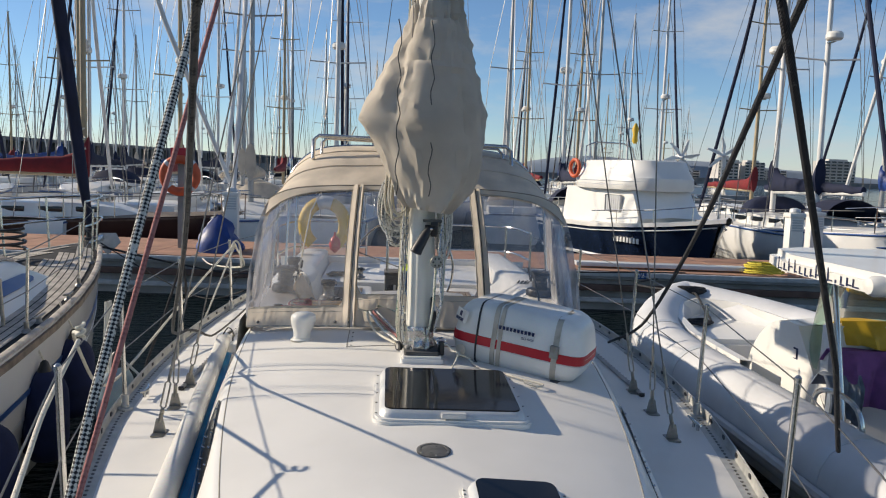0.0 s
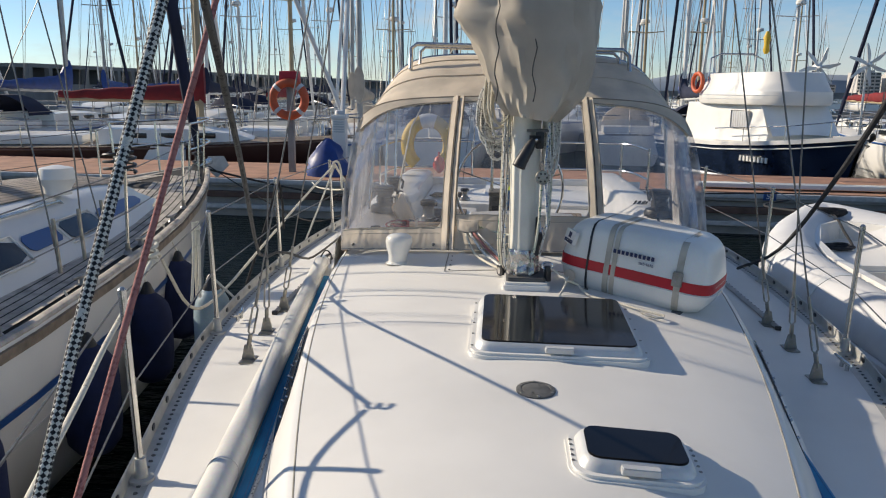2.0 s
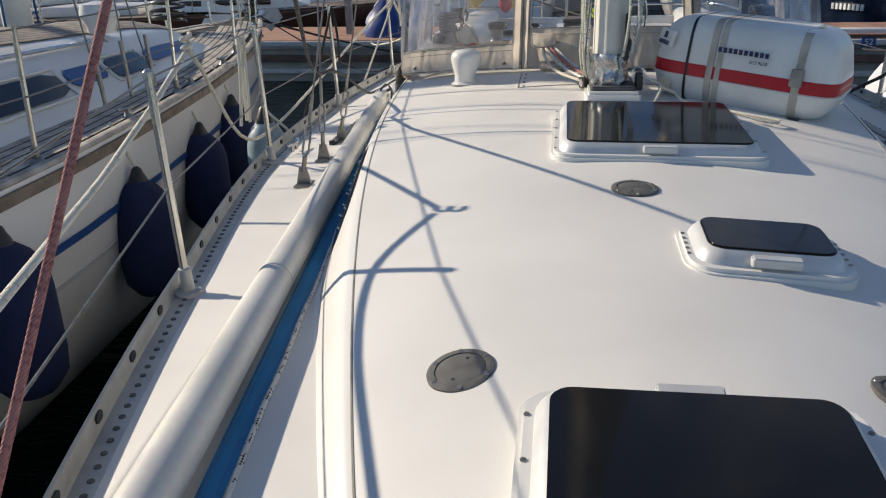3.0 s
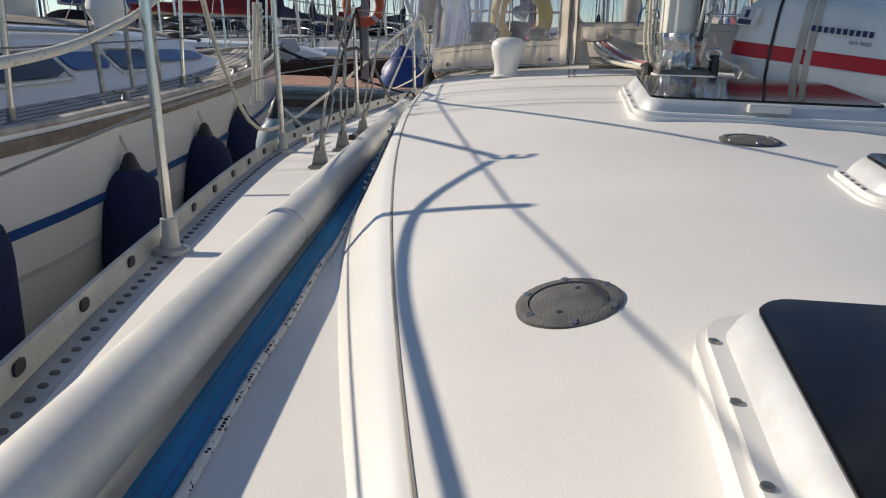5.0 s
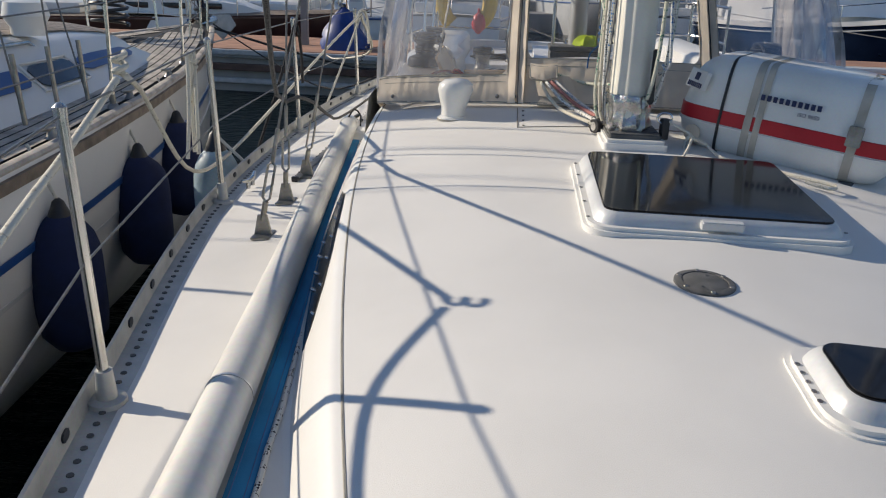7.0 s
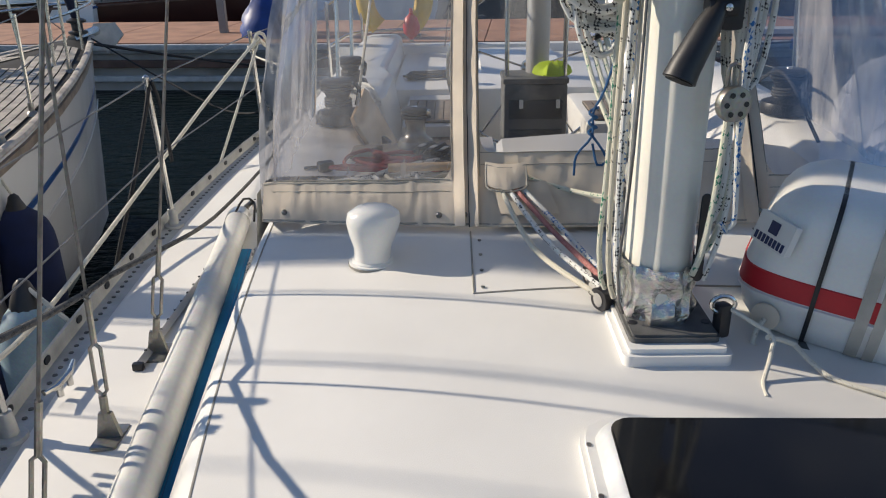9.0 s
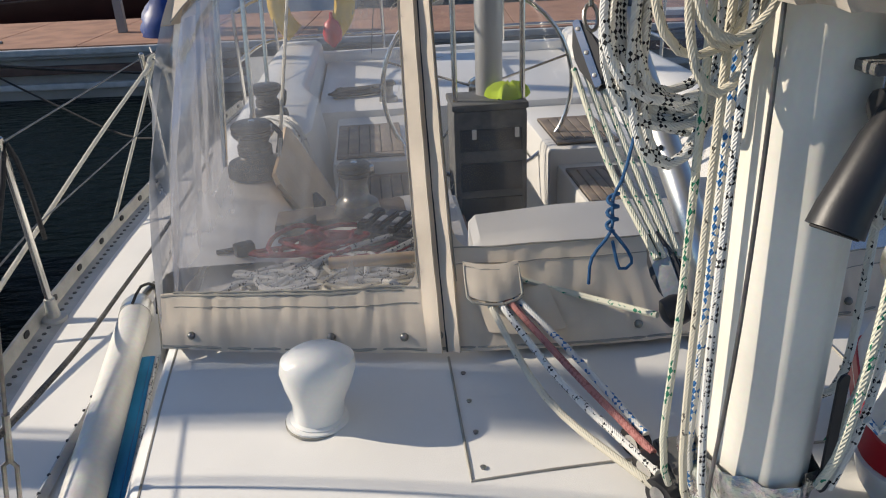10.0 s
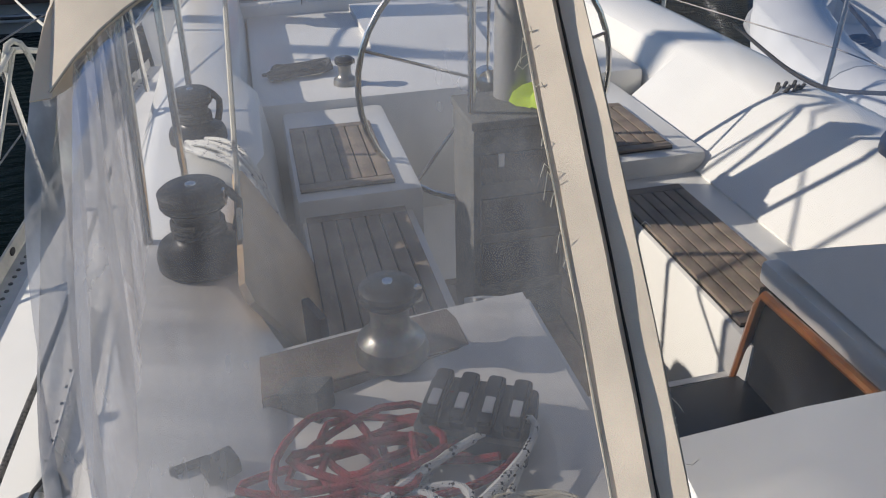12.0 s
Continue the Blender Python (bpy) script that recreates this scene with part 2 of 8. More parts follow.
M = {
    "gel": mat("white_gelcoat", (0.73, 0.72, 0.68), 0.34, var=0.02, scale=2.2, bump=0.06, bscale=90, coat=0.15),
    "nonskid": mat("nonskid_gelcoat", (0.70, 0.688, 0.65), 0.55, var=0.03, scale=2.5, bump=0.16, bscale=480),
    "hull": mat("white_hull", (0.84, 0.84, 0.82), 0.2, var=0.03, scale=1.2, coat=0.4),
    "hullgrey": mat("pale_grey_hull", (0.55, 0.57, 0.58), 0.3, var=0.05, scale=1.4, coat=0.3),
    "navy": mat("navy_hull", (0.012, 0.022, 0.05), 0.12, var=0.1, scale=1.5, coat=0.5),
    "darkhull": mat("dark_red_hull", (0.06, 0.018, 0.014), 0.3, var=0.12, scale=1.5, coat=0.3),
    "navystripe": mat("blue_stripe", (0.016, 0.075, 0.25), 0.35, var=0.06),
    "alu": mat("anodised_aluminium", (0.62, 0.62, 0.60), 0.33, 0.85, var=0.05, scale=5, bump=0.05),
    "alupaint": mat("cream_mast_paint", (0.74, 0.72, 0.64), 0.38, 0.0, var=0.05, scale=4, bump=0.06),
    "toealu": mat("dull_aluminium", (0.52, 0.52, 0.49), 0.5, 0.55, var=0.1, scale=10, bump=0.12),
    "steel": mat("stainless_steel", (0.62, 0.61, 0.58), 0.2, 1.0, var=0.06, scale=12),
    "oldsteel": mat("tarnished_steel", (0.36, 0.35, 0.32), 0.38, 0.9, var=0.16, scale=16, bump=0.1),
    "wire": mat("wire_rope", (0.22, 0.21, 0.20), 0.42, 0.8, var=0.15, scale=40),
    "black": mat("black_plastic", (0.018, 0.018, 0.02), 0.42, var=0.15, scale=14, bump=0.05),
    "rubber": mat("dark_grey_plate", (0.13, 0.13, 0.125), 0.72, var=0.18, scale=22, bump=0.5, bscale=420),
    "acrylic": mat("smoked_acrylic", (0.010, 0.010, 0.011), 0.05, var=0.1, scale=5, spec=0.30),
    "canvas": cloth_mat("tan_canvas", (0.82, 0.72, 0.585), 0.24, rough=0.85, var=0.09, scale=5, bump=0.3, bscale=700),
    "canvasdk": cloth_mat("tan_canvas_edge", (0.40, 0.33, 0.25), 0.3, rough=0.85, var=0.12, scale=8, bump=0.3, bscale=600),
    "cover": cloth_mat("sail_cover_canvas", (0.68, 0.61, 0.51), 0.28, rough=0.88, var=0.10, scale=3, bump=0.25, bscale=700),
    "fender": mat("navy_fender_cover", (0.010, 0.020, 0.075), 0.92, var=0.15, scale=7, bump=0.4, bscale=500),
    "fenderlt": mat("pale_blue_fender", (0.30, 0.42, 0.48), 0.5, var=0.15, scale=6),
    "bluetape": mat("blue_webbing", (0.008, 0.23, 0.46), 0.7, var=0.08, scale=8, bump=0.3, bscale=600),
    "bluetarp": mat("blue_tarpaulin", (0.007, 0.045, 0.22), 0.5, var=0.12, scale=5, bump=0.2, bscale=40),
    "redcanvas": mat("red_canvas", (0.22, 0.018, 0.022), 0.85, var=0.15, scale=4, bump=0.2),
    "navycanvas": mat("navy_canvas", (0.012, 0.018, 0.05), 0.88, var=0.15, scale=4, bump=0.2),
    "red": mat("red_tape", (0.50, 0.012, 0.022), 0.45, var=0.06, scale=8),
    "orange": mat("orange_lifebuoy", (0.62, 0.11, 0.04), 0.6, var=0.1, scale=8),
    "yellow": mat("yellow_plastic", (0.65, 0.42, 0.03), 0.55, var=0.08, scale=8),
    "lime": mat("lime_cloth", (0.45, 0.62, 0.03), 0.85, var=0.1, scale=9),
    "raft": mat("white_fibreglass", (0.80, 0.79, 0.74), 0.33, var=0.05, scale=4, bump=0.04, coat=0.2),
    "webbing": mat("grey_webbing", (0.36, 0.34, 0.29), 0.85, var=0.12, scale=12, bump=0.4, bscale=500),
    "creamweb": mat("cream_webbing", (0.58, 0.53, 0.44), 0.85, var=0.12, scale=12, bump=0.4, bscale=500),
    "polealu": mat("chalky_pole_alloy", (0.66, 0.65, 0.60), 0.42, 0.12, var=0.09, scale=3.5, bump=0.08, bscale=60),
    "ink": mat("navy_print", (0.02, 0.028, 0.09), 0.5, var=0.03),
    "foil": mat("silver_tape", (0.62, 0.62, 0.60), 0.24, 0.8, var=0.18, scale=30, bump=1.0, bscale=85),
    "teak": mat("grey_teak", (0.27, 0.215, 0.165), 0.72, var=0.2, scale=10, bump=0.3, bscale=140),
    # black for caulking, and for shade painted inside openings
    "caulkshade": mat("black_caulk_and_shade", (0.015, 0.014, 0.013), 0.8, var=0.1),
    "varnish": mat("varnished_wood", (0.36, 0.14, 0.045), 0.3, var=0.18, scale=12, coat=0.5),
    "ply": mat("pale_plywood", (0.60, 0.43, 0.25), 0.5, var=0.12, scale=6, coat=0.2),
    "concrete": mat("pontoon_concrete", (0.33, 0.32, 0.30), 0.85, var=0.14, scale=1.4, bump=0.35, bscale=60),
    "timber": mat("weathered_fender_timber", (0.17, 0.10, 0.075), 0.85, var=0.2, scale=3, bump=0.4, bscale=50),
    "paving": mat("terracotta_decking", (0.42, 0.23, 0.15), 0.85, var=0.14, scale=2.2, bump=0.25, bscale=60),
    "greytrim": mat("pale_grey_metal", (0.5, 0.5, 0.5), 0.5, 0.2, var=0.1),
    "glassdark": mat("tinted_window", (0.014, 0.017, 0.02), 0.12, var=0.1),
    "tube": mat("grey_inflatable_tube", (0.60, 0.61, 0.62), 0.55, var=0.05, scale=3, bump=0.08, bscale=300),
    "purple": mat("purple_towel", (0.25, 0.10, 0.30), 0.95, var=0.15, scale=9, bump=0.5, bscale=300),
    "grey": mat("grey_cloth", (0.2, 0.24, 0.30), 0.95, var=0.2, scale=14, bump=0.4, bscale=300),
    "jetty": mat("breakwater_stone", (0.30, 0.28, 0.26), 0.9, var=0.15, scale=0.2),
    "jettyshade": mat("breakwater_shade", (0.10, 0.095, 0.09), 0.9, var=0.15, scale=0.2),
    "city": mat("pale_render", (0.55, 0.53, 0.50), 0.8, var=0.08, scale=0.05),
    "cityglass": mat("far_window", (0.06, 0.07, 0.085), 0.2, var=0.2, scale=0.1),
    # distance haze is mixed into the hills' blue-grey base colour
    "hill": mat("hazy_hill", (0.22, 0.27, 0.33), 1.0, var=0.1, scale=0.01),
    "vinyl": clear_mat("clear_vinyl", (0.90, 0.90, 0.91), 0.055, 0.35, 0.5),
    # upright grain: scuffs, plus bright glare streaks put into the haze
    "vinylhazy": clear_mat("scuffed_vinyl", (0.80, 0.80, 0.82), 0.13, 0.35, 0.9, (6, 3, 0.8)),
    "vinylthick": clear_mat("creased_vinyl", (0.62, 0.61, 0.62), 0.36, 0.14, 0.35, (6, 5, 0.5)),
    "greenglass": clear_mat("green_windscreen", (0.50, 0.78, 0.68), 0.12, 1.0),
    "hatchrim": mat("dull_hatch_alloy", (0.62, 0.63, 0.62), 0.42, 0.25, var=0.06, scale=9, bump=0.1),
    "nbteak": mat("silver_teak", (0.58, 0.53, 0.46), 0.78, var=0.2, scale=8, bump=0.3, bscale=120),
    "water": water_mat(),
    "r_bw": rope_mat("black_flecked_rope", (0.68, 0.67, 0.62), (0.012, 0.012, 0.014), 0.55, 0.44, 8),
    "r_bwbig": rope_mat("checked_rope", (0.62, 0.61, 0.56), (0.012, 0.012, 0.014), 0.52, 0.62, 9),
    "r_cream": rope_mat("cream_rope", (0.58, 0.54, 0.43), (0.10, 0.09, 0.07), 0.72, 0.36),
    "r_green": rope_mat("green_flecked_rope", (0.58, 0.57, 0.46), (0.01, 0.16, 0.09), 0.9, 0.42),
    "r_blue": rope_mat("blue_flecked_rope", (0.64, 0.63, 0.58), (0.02, 0.13, 0.34), 0.8, 0.47),
    "r_pink": rope_mat("faded_pink_rope", (0.40, 0.17, 0.15), (0.28, 0.10, 0.09), 0.72, 0.5),
    "r_red": rope_mat("red_rope", (0.30, 0.03, 0.04), (0.16, 0.02, 0.02), 0.72, 0.5),
    "r_white": rope_mat("white_rope", (0.62, 0.59, 0.50), (0.40, 0.37, 0.30), 0.72, 0.4),
    "r_black": rope_mat("black_rope", (0.02, 0.02, 0.022), (0.05, 0.05, 0.05), 0.72, 0.4),
    "r_grey": rope_mat("dark_grey_rope", (0.085, 0.082, 0.078), (0.03, 0.03, 0.03), 0.9, 0.5),
    "r_navy": rope_mat("blue_cord", (0.015, 0.09, 0.22), (0.01, 0.05, 0.14), 0.72, 0.4),
    "r_yellow": rope_mat("yellow_rope", (0.60, 0.50, 0.06), (0.4, 0.3, 0.03), 0.72, 0.4),
    "alumast": mat("grey_mast_alloy", (0.42, 0.42, 0.41), 0.42, 0.5, var=0.08, scale=2),
    "mastwhite": mat("white_mast_paint", (0.68, 0.68, 0.66), 0.4, var=0.05, scale=2),
    "mastwood": mat("buff_mast_paint", (0.42, 0.33, 0.20), 0.4, var=0.08, scale=2),
}
TEAK_X = teak_mat("teak_planks", (0.36, 0.31, 0.26), (0.02, 0.018, 0.016), 0.055, 0)

# ---- mesh helpers ----
BASE = {}


def thing(name, at, label, category, group="", kind=""):
    ob = tagged(new(name), label, category, group, kind)
    ob.location = at
    ob.empty_display_size = 0.1
    BASE[ob] = Vector(at)
    return ob


def part(name, bm, material, parent=None, label="", smooth=True):
    """Links a bmesh, given in world metres, as one mesh object under a thing or part."""
    base = BASE.get(parent, Vector((0, 0, 0)))
    if base.length > 0:
        bmesh.ops.translate(bm, verts=bm.verts, vec=-base)
    me = bpy.data.meshes.new(name)
    bm.to_mesh(me)
    bm.free()
    me.materials.append(material)
    if smooth:
        me.shade_smooth()
        me.set_sharp_from_angle(angle=radians(38))
    ob = new(name, me)
    if parent is not None:
        ob.parent = parent
    BASE[ob] = base
    if label:
        tagged(ob, label)
    return ob


def solo(name, bm, material, label, category, group="", kind="", smooth=True):
    """A thing of one mesh, with its origin at the middle of its foot."""
    lo = Vector([min(v.co[i] for v in bm.verts) for i in range(3)])
    hi = Vector([max(v.co[i] for v in bm.verts) for i in range(3)])
    at = Vector(((lo.x + hi.x) / 2, (lo.y + hi.y) / 2, lo.z))
    bmesh.ops.translate(bm, verts=bm.verts, vec=-at)
    ob = part(name, bm, material, smooth=smooth)
    ob.location = at
    BASE[ob] = at
    return tagged(ob, label, category, group, kind)


def box(cx, cy, cz, sx, sy, sz, bevel=0.0, rz=0.0, bm=None, seg=2):
    out = bmesh.new()
    bmesh.ops.create_cube(out, size=1.0)
    bmesh.ops.scale(out, verts=out.verts, vec=(sx, sy, sz))
    if bevel:
        bmesh.ops.bevel(out, geom=out.edges[:], offset=bevel, segments=seg, affect="EDGES", profile=0.6)
    bmesh.ops.transform(out, verts=out.verts, matrix=pose(cx, cy, cz, 0, 0, rz))
    return join(bm, out)


def join(bm, add):
    if bm is None:
        return add
    me = bpy.data.meshes.new("tmp")
    add.to_mesh(me)
    add.free()
    bm.from_mesh(me)
    bpy.data.meshes.remove(me)
    return bm


def smooth_path(pts, step=0.05):
    """Catmull-Rom through the given points."""
    p = [Vector(q) for q in pts]
    p = [2 * p[0] - p[1]] + p + [2 * p[-1] - p[-2]]
    out = []
    for i in range(1, len(p) - 2):
        k = max(2, min(14, int((p[i + 1] - p[i]).length / step) + 1))
        for j in range(k):
            t = j / k
            out.append(0.5 * ((2 * p[i]) + (p[i + 1] - p[i - 1]) * t + (2 * p[i - 1] - 5 * p[i] + 4 * p[i + 1] - p[i + 2]) * t * t
                              + (3 * p[i] - p[i - 1] - 3 * p[i + 1] + p[i + 2]) * t ** 3))
    out.append(p[-2])
    return out


def tube(pts, r, n=8, bm=None, curve=False, cap=True, closed=False, flat=1.0):
    """A round bar or rope along points; r is one radius or one a point. UV: u round, v along in metres."""
    p = smooth_path(pts, curve if curve is not True else 0.05) if curve else [Vector(q) for q in pts]
    rs = r if isinstance(r, (list, tuple)) else [r] * len(p)
    bm = bm or bmesh.new()
    uv = bm.loops.layers.uv.verify()
    rings, run, v0, side = [], [0.0], None, None
    for i, q in enumerate(p):
        if i:
            run.append(run[-1] + (q - p[i - 1]).length)
        d = (p[min(i + 1, len(p) - 1)] - p[max(i - 1, 0)])
        if closed:
            d = p[(i + 1) % len(p)] - p[i - 1]
        d = d.normalized() if d.length > 1e-9 else Vector((0, 0, 1))
        if side is None:
            side = d.cross(Vector((0, 0, 1)) if abs(d.z) < 0.95 else Vector((1, 0, 0))).normalized()
        side = (side - d * side.dot(d)).normalized()
        up = side.cross(d)
        rings.append([bm.verts.new(q + (side * math.cos(a) + up * math.sin(a) * flat) * rs[i]) for a in (2 * math.pi * k / n for k in range(n))])
    last = len(p) if closed else len(p) - 1
    for i in range(last):
        j = (i + 1) % len(p)
        va, vb = run[i], run[i + 1] if i + 1 < len(run) else run[i] + 0.02
        for k in range(n):
            f = bm.faces.new((rings[i][k], rings[i][(k + 1) % n], rings[j][(k + 1) % n], rings[j][k]))
            for lp, c in zip(f.loops, ((k / n, va), ((k + 1) / n, va), ((k + 1) / n, vb), (k / n, vb))):
                lp[uv].uv = c
    if cap and not closed:
        bm.faces.new(rings[0][::-1])
        bm.faces.new(rings[-1])
    return bm


def loft(rings, closed=True, caps=False, bm=None):
    bm = bm or bmesh.new()
    vs = [[bm.verts.new(q) for q in ring] for ring in rings]
    m = len(vs[0])
    for a, b in zip(vs, vs[1:]):
        for k in range(m if closed else m - 1):
            bm.faces.new((a[k], a[(k + 1) % m], b[(k + 1) % m], b[k]))
    if caps:
        bm.faces.new(vs[0][::-1])
        bm.faces.new(vs[-1])
    bmesh.ops.recalc_face_normals(bm, faces=bm.faces)
    return bm


def lathe(profile, at=(0, 0, 0), n=20, bm=None, m=None):
    """Profile of (radius, height), turned about z at a place, or posed by m."""
    out = loft([[(max(r, 1e-4) * math.cos(2 * math.pi * k / n), max(r, 1e-4) * math.sin(2 * math.pi * k / n), z) for k in range(n)] for r, z in profile], caps=True)
    bmesh.ops.transform(out, verts=out.verts, matrix=(m or Matrix.Translation(at)))
    return join(bm, out)


def slab(outline, z0, z1, bevel=0.0, m=None, bm=None):
    """A flat outline given thickness."""
    out = bmesh.new()
    f = out.faces.new([out.verts.new((x, y, z0)) for x, y in outline])
    r = bmesh.ops.extrude_face_region(out, geom=[f])
    bmesh.ops.translate(out, verts=[v for v in r["geom"] if isinstance(v, bmesh.types.BMVert)], vec=(0, 0, z1 - z0))
    bmesh.ops.recalc_face_normals(out, faces=out.faces)
    if bevel:
        bmesh.ops.bevel(out, geom=[e for e in out.edges if abs(e.verts[0].co.z - z1) < 1e-6 and abs(e.verts[1].co.z - z1) < 1e-6], offset=bevel, segments=2, affect="EDGES")
    if m:
        bmesh.ops.transform(out, verts=out.verts, matrix=m)
    return join(bm, out)


def rounded(x0, y0, x1, y1, r, n=5):
    out = []
    for cx, cy, a0 in ((x1 - r, y1 - r, 0), (x0 + r, y1 - r, 90), (x0 + r, y0 + r, 180), (x1 - r, y0 + r, 270)):
        out += [(cx + r * math.cos(radians(a0 + 90 * k / n)), cy + r * math.sin(radians(a0 + 90 * k / n))) for k in range(n + 1)]
    return out

# ---- setting: water, pontoon, own hull and deck ----
WATER = -1.25


def half_beam(y):
    if y < 6:
        return max(0.0, 1.80 * max(0.0, 1 - ((6 - y) / 7.3) ** 1.95) - 0.05 * min(1.0, max(0.0, (4.2 - y) / 1.2)) * min(1.0, max(0.0, y + 1.2)))
    return 1.80 * (1 - 0.24 * ((y - 6) / 4) ** 2)


def roof_w(y):
    return max(0.05, -0.056 + 0.40 * y - 0.034 * y * y)


def side_off(y):
    """How far the coachroof side spreads from its crease to the deck."""
    return min(0.12, max(0.07, 0.08 + 0.05 * (y - 1.9)))


def deck_z(x, y):
    b = max(half_beam(y), 0.3)
    return 0.192 - 0.115 * min(1, (x / b)) ** 2


def roof_z(x, y):
    return 0.164 + 0.09 * y - 0.0055 * y * y - 0.1 * (x / roof_w(y)) ** 2


bm = bmesh.new()
bmesh.ops.create_grid(bm, x_segments=2, y_segments=2, size=2500)
bmesh.ops.translate(bm, verts=bm.verts, vec=(0, 0, WATER))
tagged(part("water", bm, M["water"], smooth=False), "dark rippled harbour water", "water", kind="structure")

STERN = 9.45
# hull
rings = []
for i in range(37):
    y = -1.25 + (STERN + 1.25) * i / 36
    b = max(half_beam(y), 0.03)
    rings.append([(-b, y, 0.13), (-b * 0.99, y, -0.2), (-b * 0.93, y, -0.8), (-b * 0.8, y, -1.4), (b * 0.8, y, -1.4), (b * 0.93, y, -0.8), (b * 0.99, y, -0.2), (b, y, 0.13)])
tagged(part("hull", loft(rings, closed=False, caps=False), M["hull"]), "glossy white yacht hull afloat", "hull", kind="structure")
bm = bmesh.new()
b = half_beam(STERN)
bm.faces.new([bm.verts.new(q) for q in ((-b, STERN, 0.40), (b, STERN, 0.40), (b * 0.9, STERN, -1.4), (-b * 0.9, STERN, -1.4))])
tagged(part("transom", bm, M["hull"], smooth=False), "white yacht transom", "hull", kind="structure")


def deck_strip(name, y0, y1, inner, label, ny=40, material="nonskid"):
    """Side deck on both sides from an inner line to the hull's edge."""
    for sgn in (-1, 1):
        rg = []
        for i in range(ny + 1):
            y = y0 + (y1 - y0) * i / ny
            a, e = inner(y), half_beam(y)
            rg.append([(sgn * (a + (e - a) * k / 8), y, deck_z(a + (e - a) * k / 8, y)) for k in range(9)])
        bm = loft(rg, closed=False)
        for f in bm.faces:
            if f.normal.z < 0:
                f.normal_flip()
        tagged(part(name, bm, M[material]), label, "deck", kind="structure")


deck_strip("foredeck", -1.2, 0.6, lambda y: 0.0, "white non-skid foredeck of a yacht", 16)
deck_strip("side_deck", 0.6, STERN, lambda y: max(0.0, roof_w(min(y, 5.2)) + 0.05), "white non-skid side deck", 60)

# coachroof: cambered top to the crease, then a rounded shoulder down to the side deck
top, ny = [], 70
for i in range(ny + 1):
    y = 0.45 + (5.95 - 0.45) * i / ny
    w = roof_w(min(y, 5.25)) if y > 5.25 else roof_w(y)
    top.append([(w * s, y, 0.164 + 0.09 * y - 0.0055 * y * y - 0.1 * s * s) for s in [k / 14 - 1 for k in range(29)]])
bm = loft(top, closed=False)
bmesh.ops.delete(bm, geom=[f for f in bm.faces if abs(f.calc_center_median().x) < 0.33 and f.calc_center_median().y > 5.40], context="FACES")
tagged(part("coachroof", bm, M["nonskid"]), "white cambered coachroof with fine non-skid texture", "coachroof", kind="structure")
for sgn in (-1, 1):
    rg, line = [], []
    for i in range(ny + 1):
        y = 0.45 + (5.95 - 0.45) * i / ny
        w = roof_w(min(y, 5.25))
        z = 0.064 + 0.09 * y - 0.0055 * y * y
        d = deck_z(w + 0.09, y) - 0.005
        rg.append([(sgn * (w + o), y, z + (d - z) * f) for o, f in ((0, 0), (0.15 * side_off(y), 0.03), (0.30 * side_off(y), 0.12), (0.55 * side_off(y), 0.40), (0.80 * side_off(y), 0.72), (0.95 * side_off(y), 0.95), (1.12 * side_off(y), 1.0))])
        line.append((sgn * (w + 0.002), y, z - 0.0015))
    tagged(part("coachroof_side", loft(rg, closed=False), M["gel"]), "glossy white rounded side of the coachroof", "coachroof", kind="structure")
    # thin grey tube marking the line of the crease
    tagged(part("trim", tube(line, 0.0035, 6), M["webbing"]), "thin grey line along the coachroof crease", "trim", kind="structure")
# moulded panel joint abaft the mast
for sgn in (-1, 1):
    ln = [(sgn * 0.43, 4.93 - 0.40 * k / 8, roof_z(0.43, 4.93 - 0.40 * k / 8) + 0.001) for k in range(9)]
    ln += [(sgn * (0.43 - 0.30 * k / 6), 4.53, roof_z(0.43 - 0.30 * k / 6, 4.53) + 0.001) for k in range(1, 7)]
    tagged(part("trim", tube(ln, 0.003, 5), M["webbing"]), "thin joint of a moulded deck panel", "trim", kind="structure")
bm = bmesh.new()
for sgn in (-1, 1):
    for k in range(4):
        lathe([(0.004, -0.004), (0.006, 0.002), (0.003, 0.003)], (sgn * 0.405, 4.56 + 0.1 * k, roof_z(0.4, 4.6 + 0.1 * k)), 8, bm)
tagged(part("trim", bm, M["oldsteel"]), "small screws of the moulded panel", "trim", kind="structure")

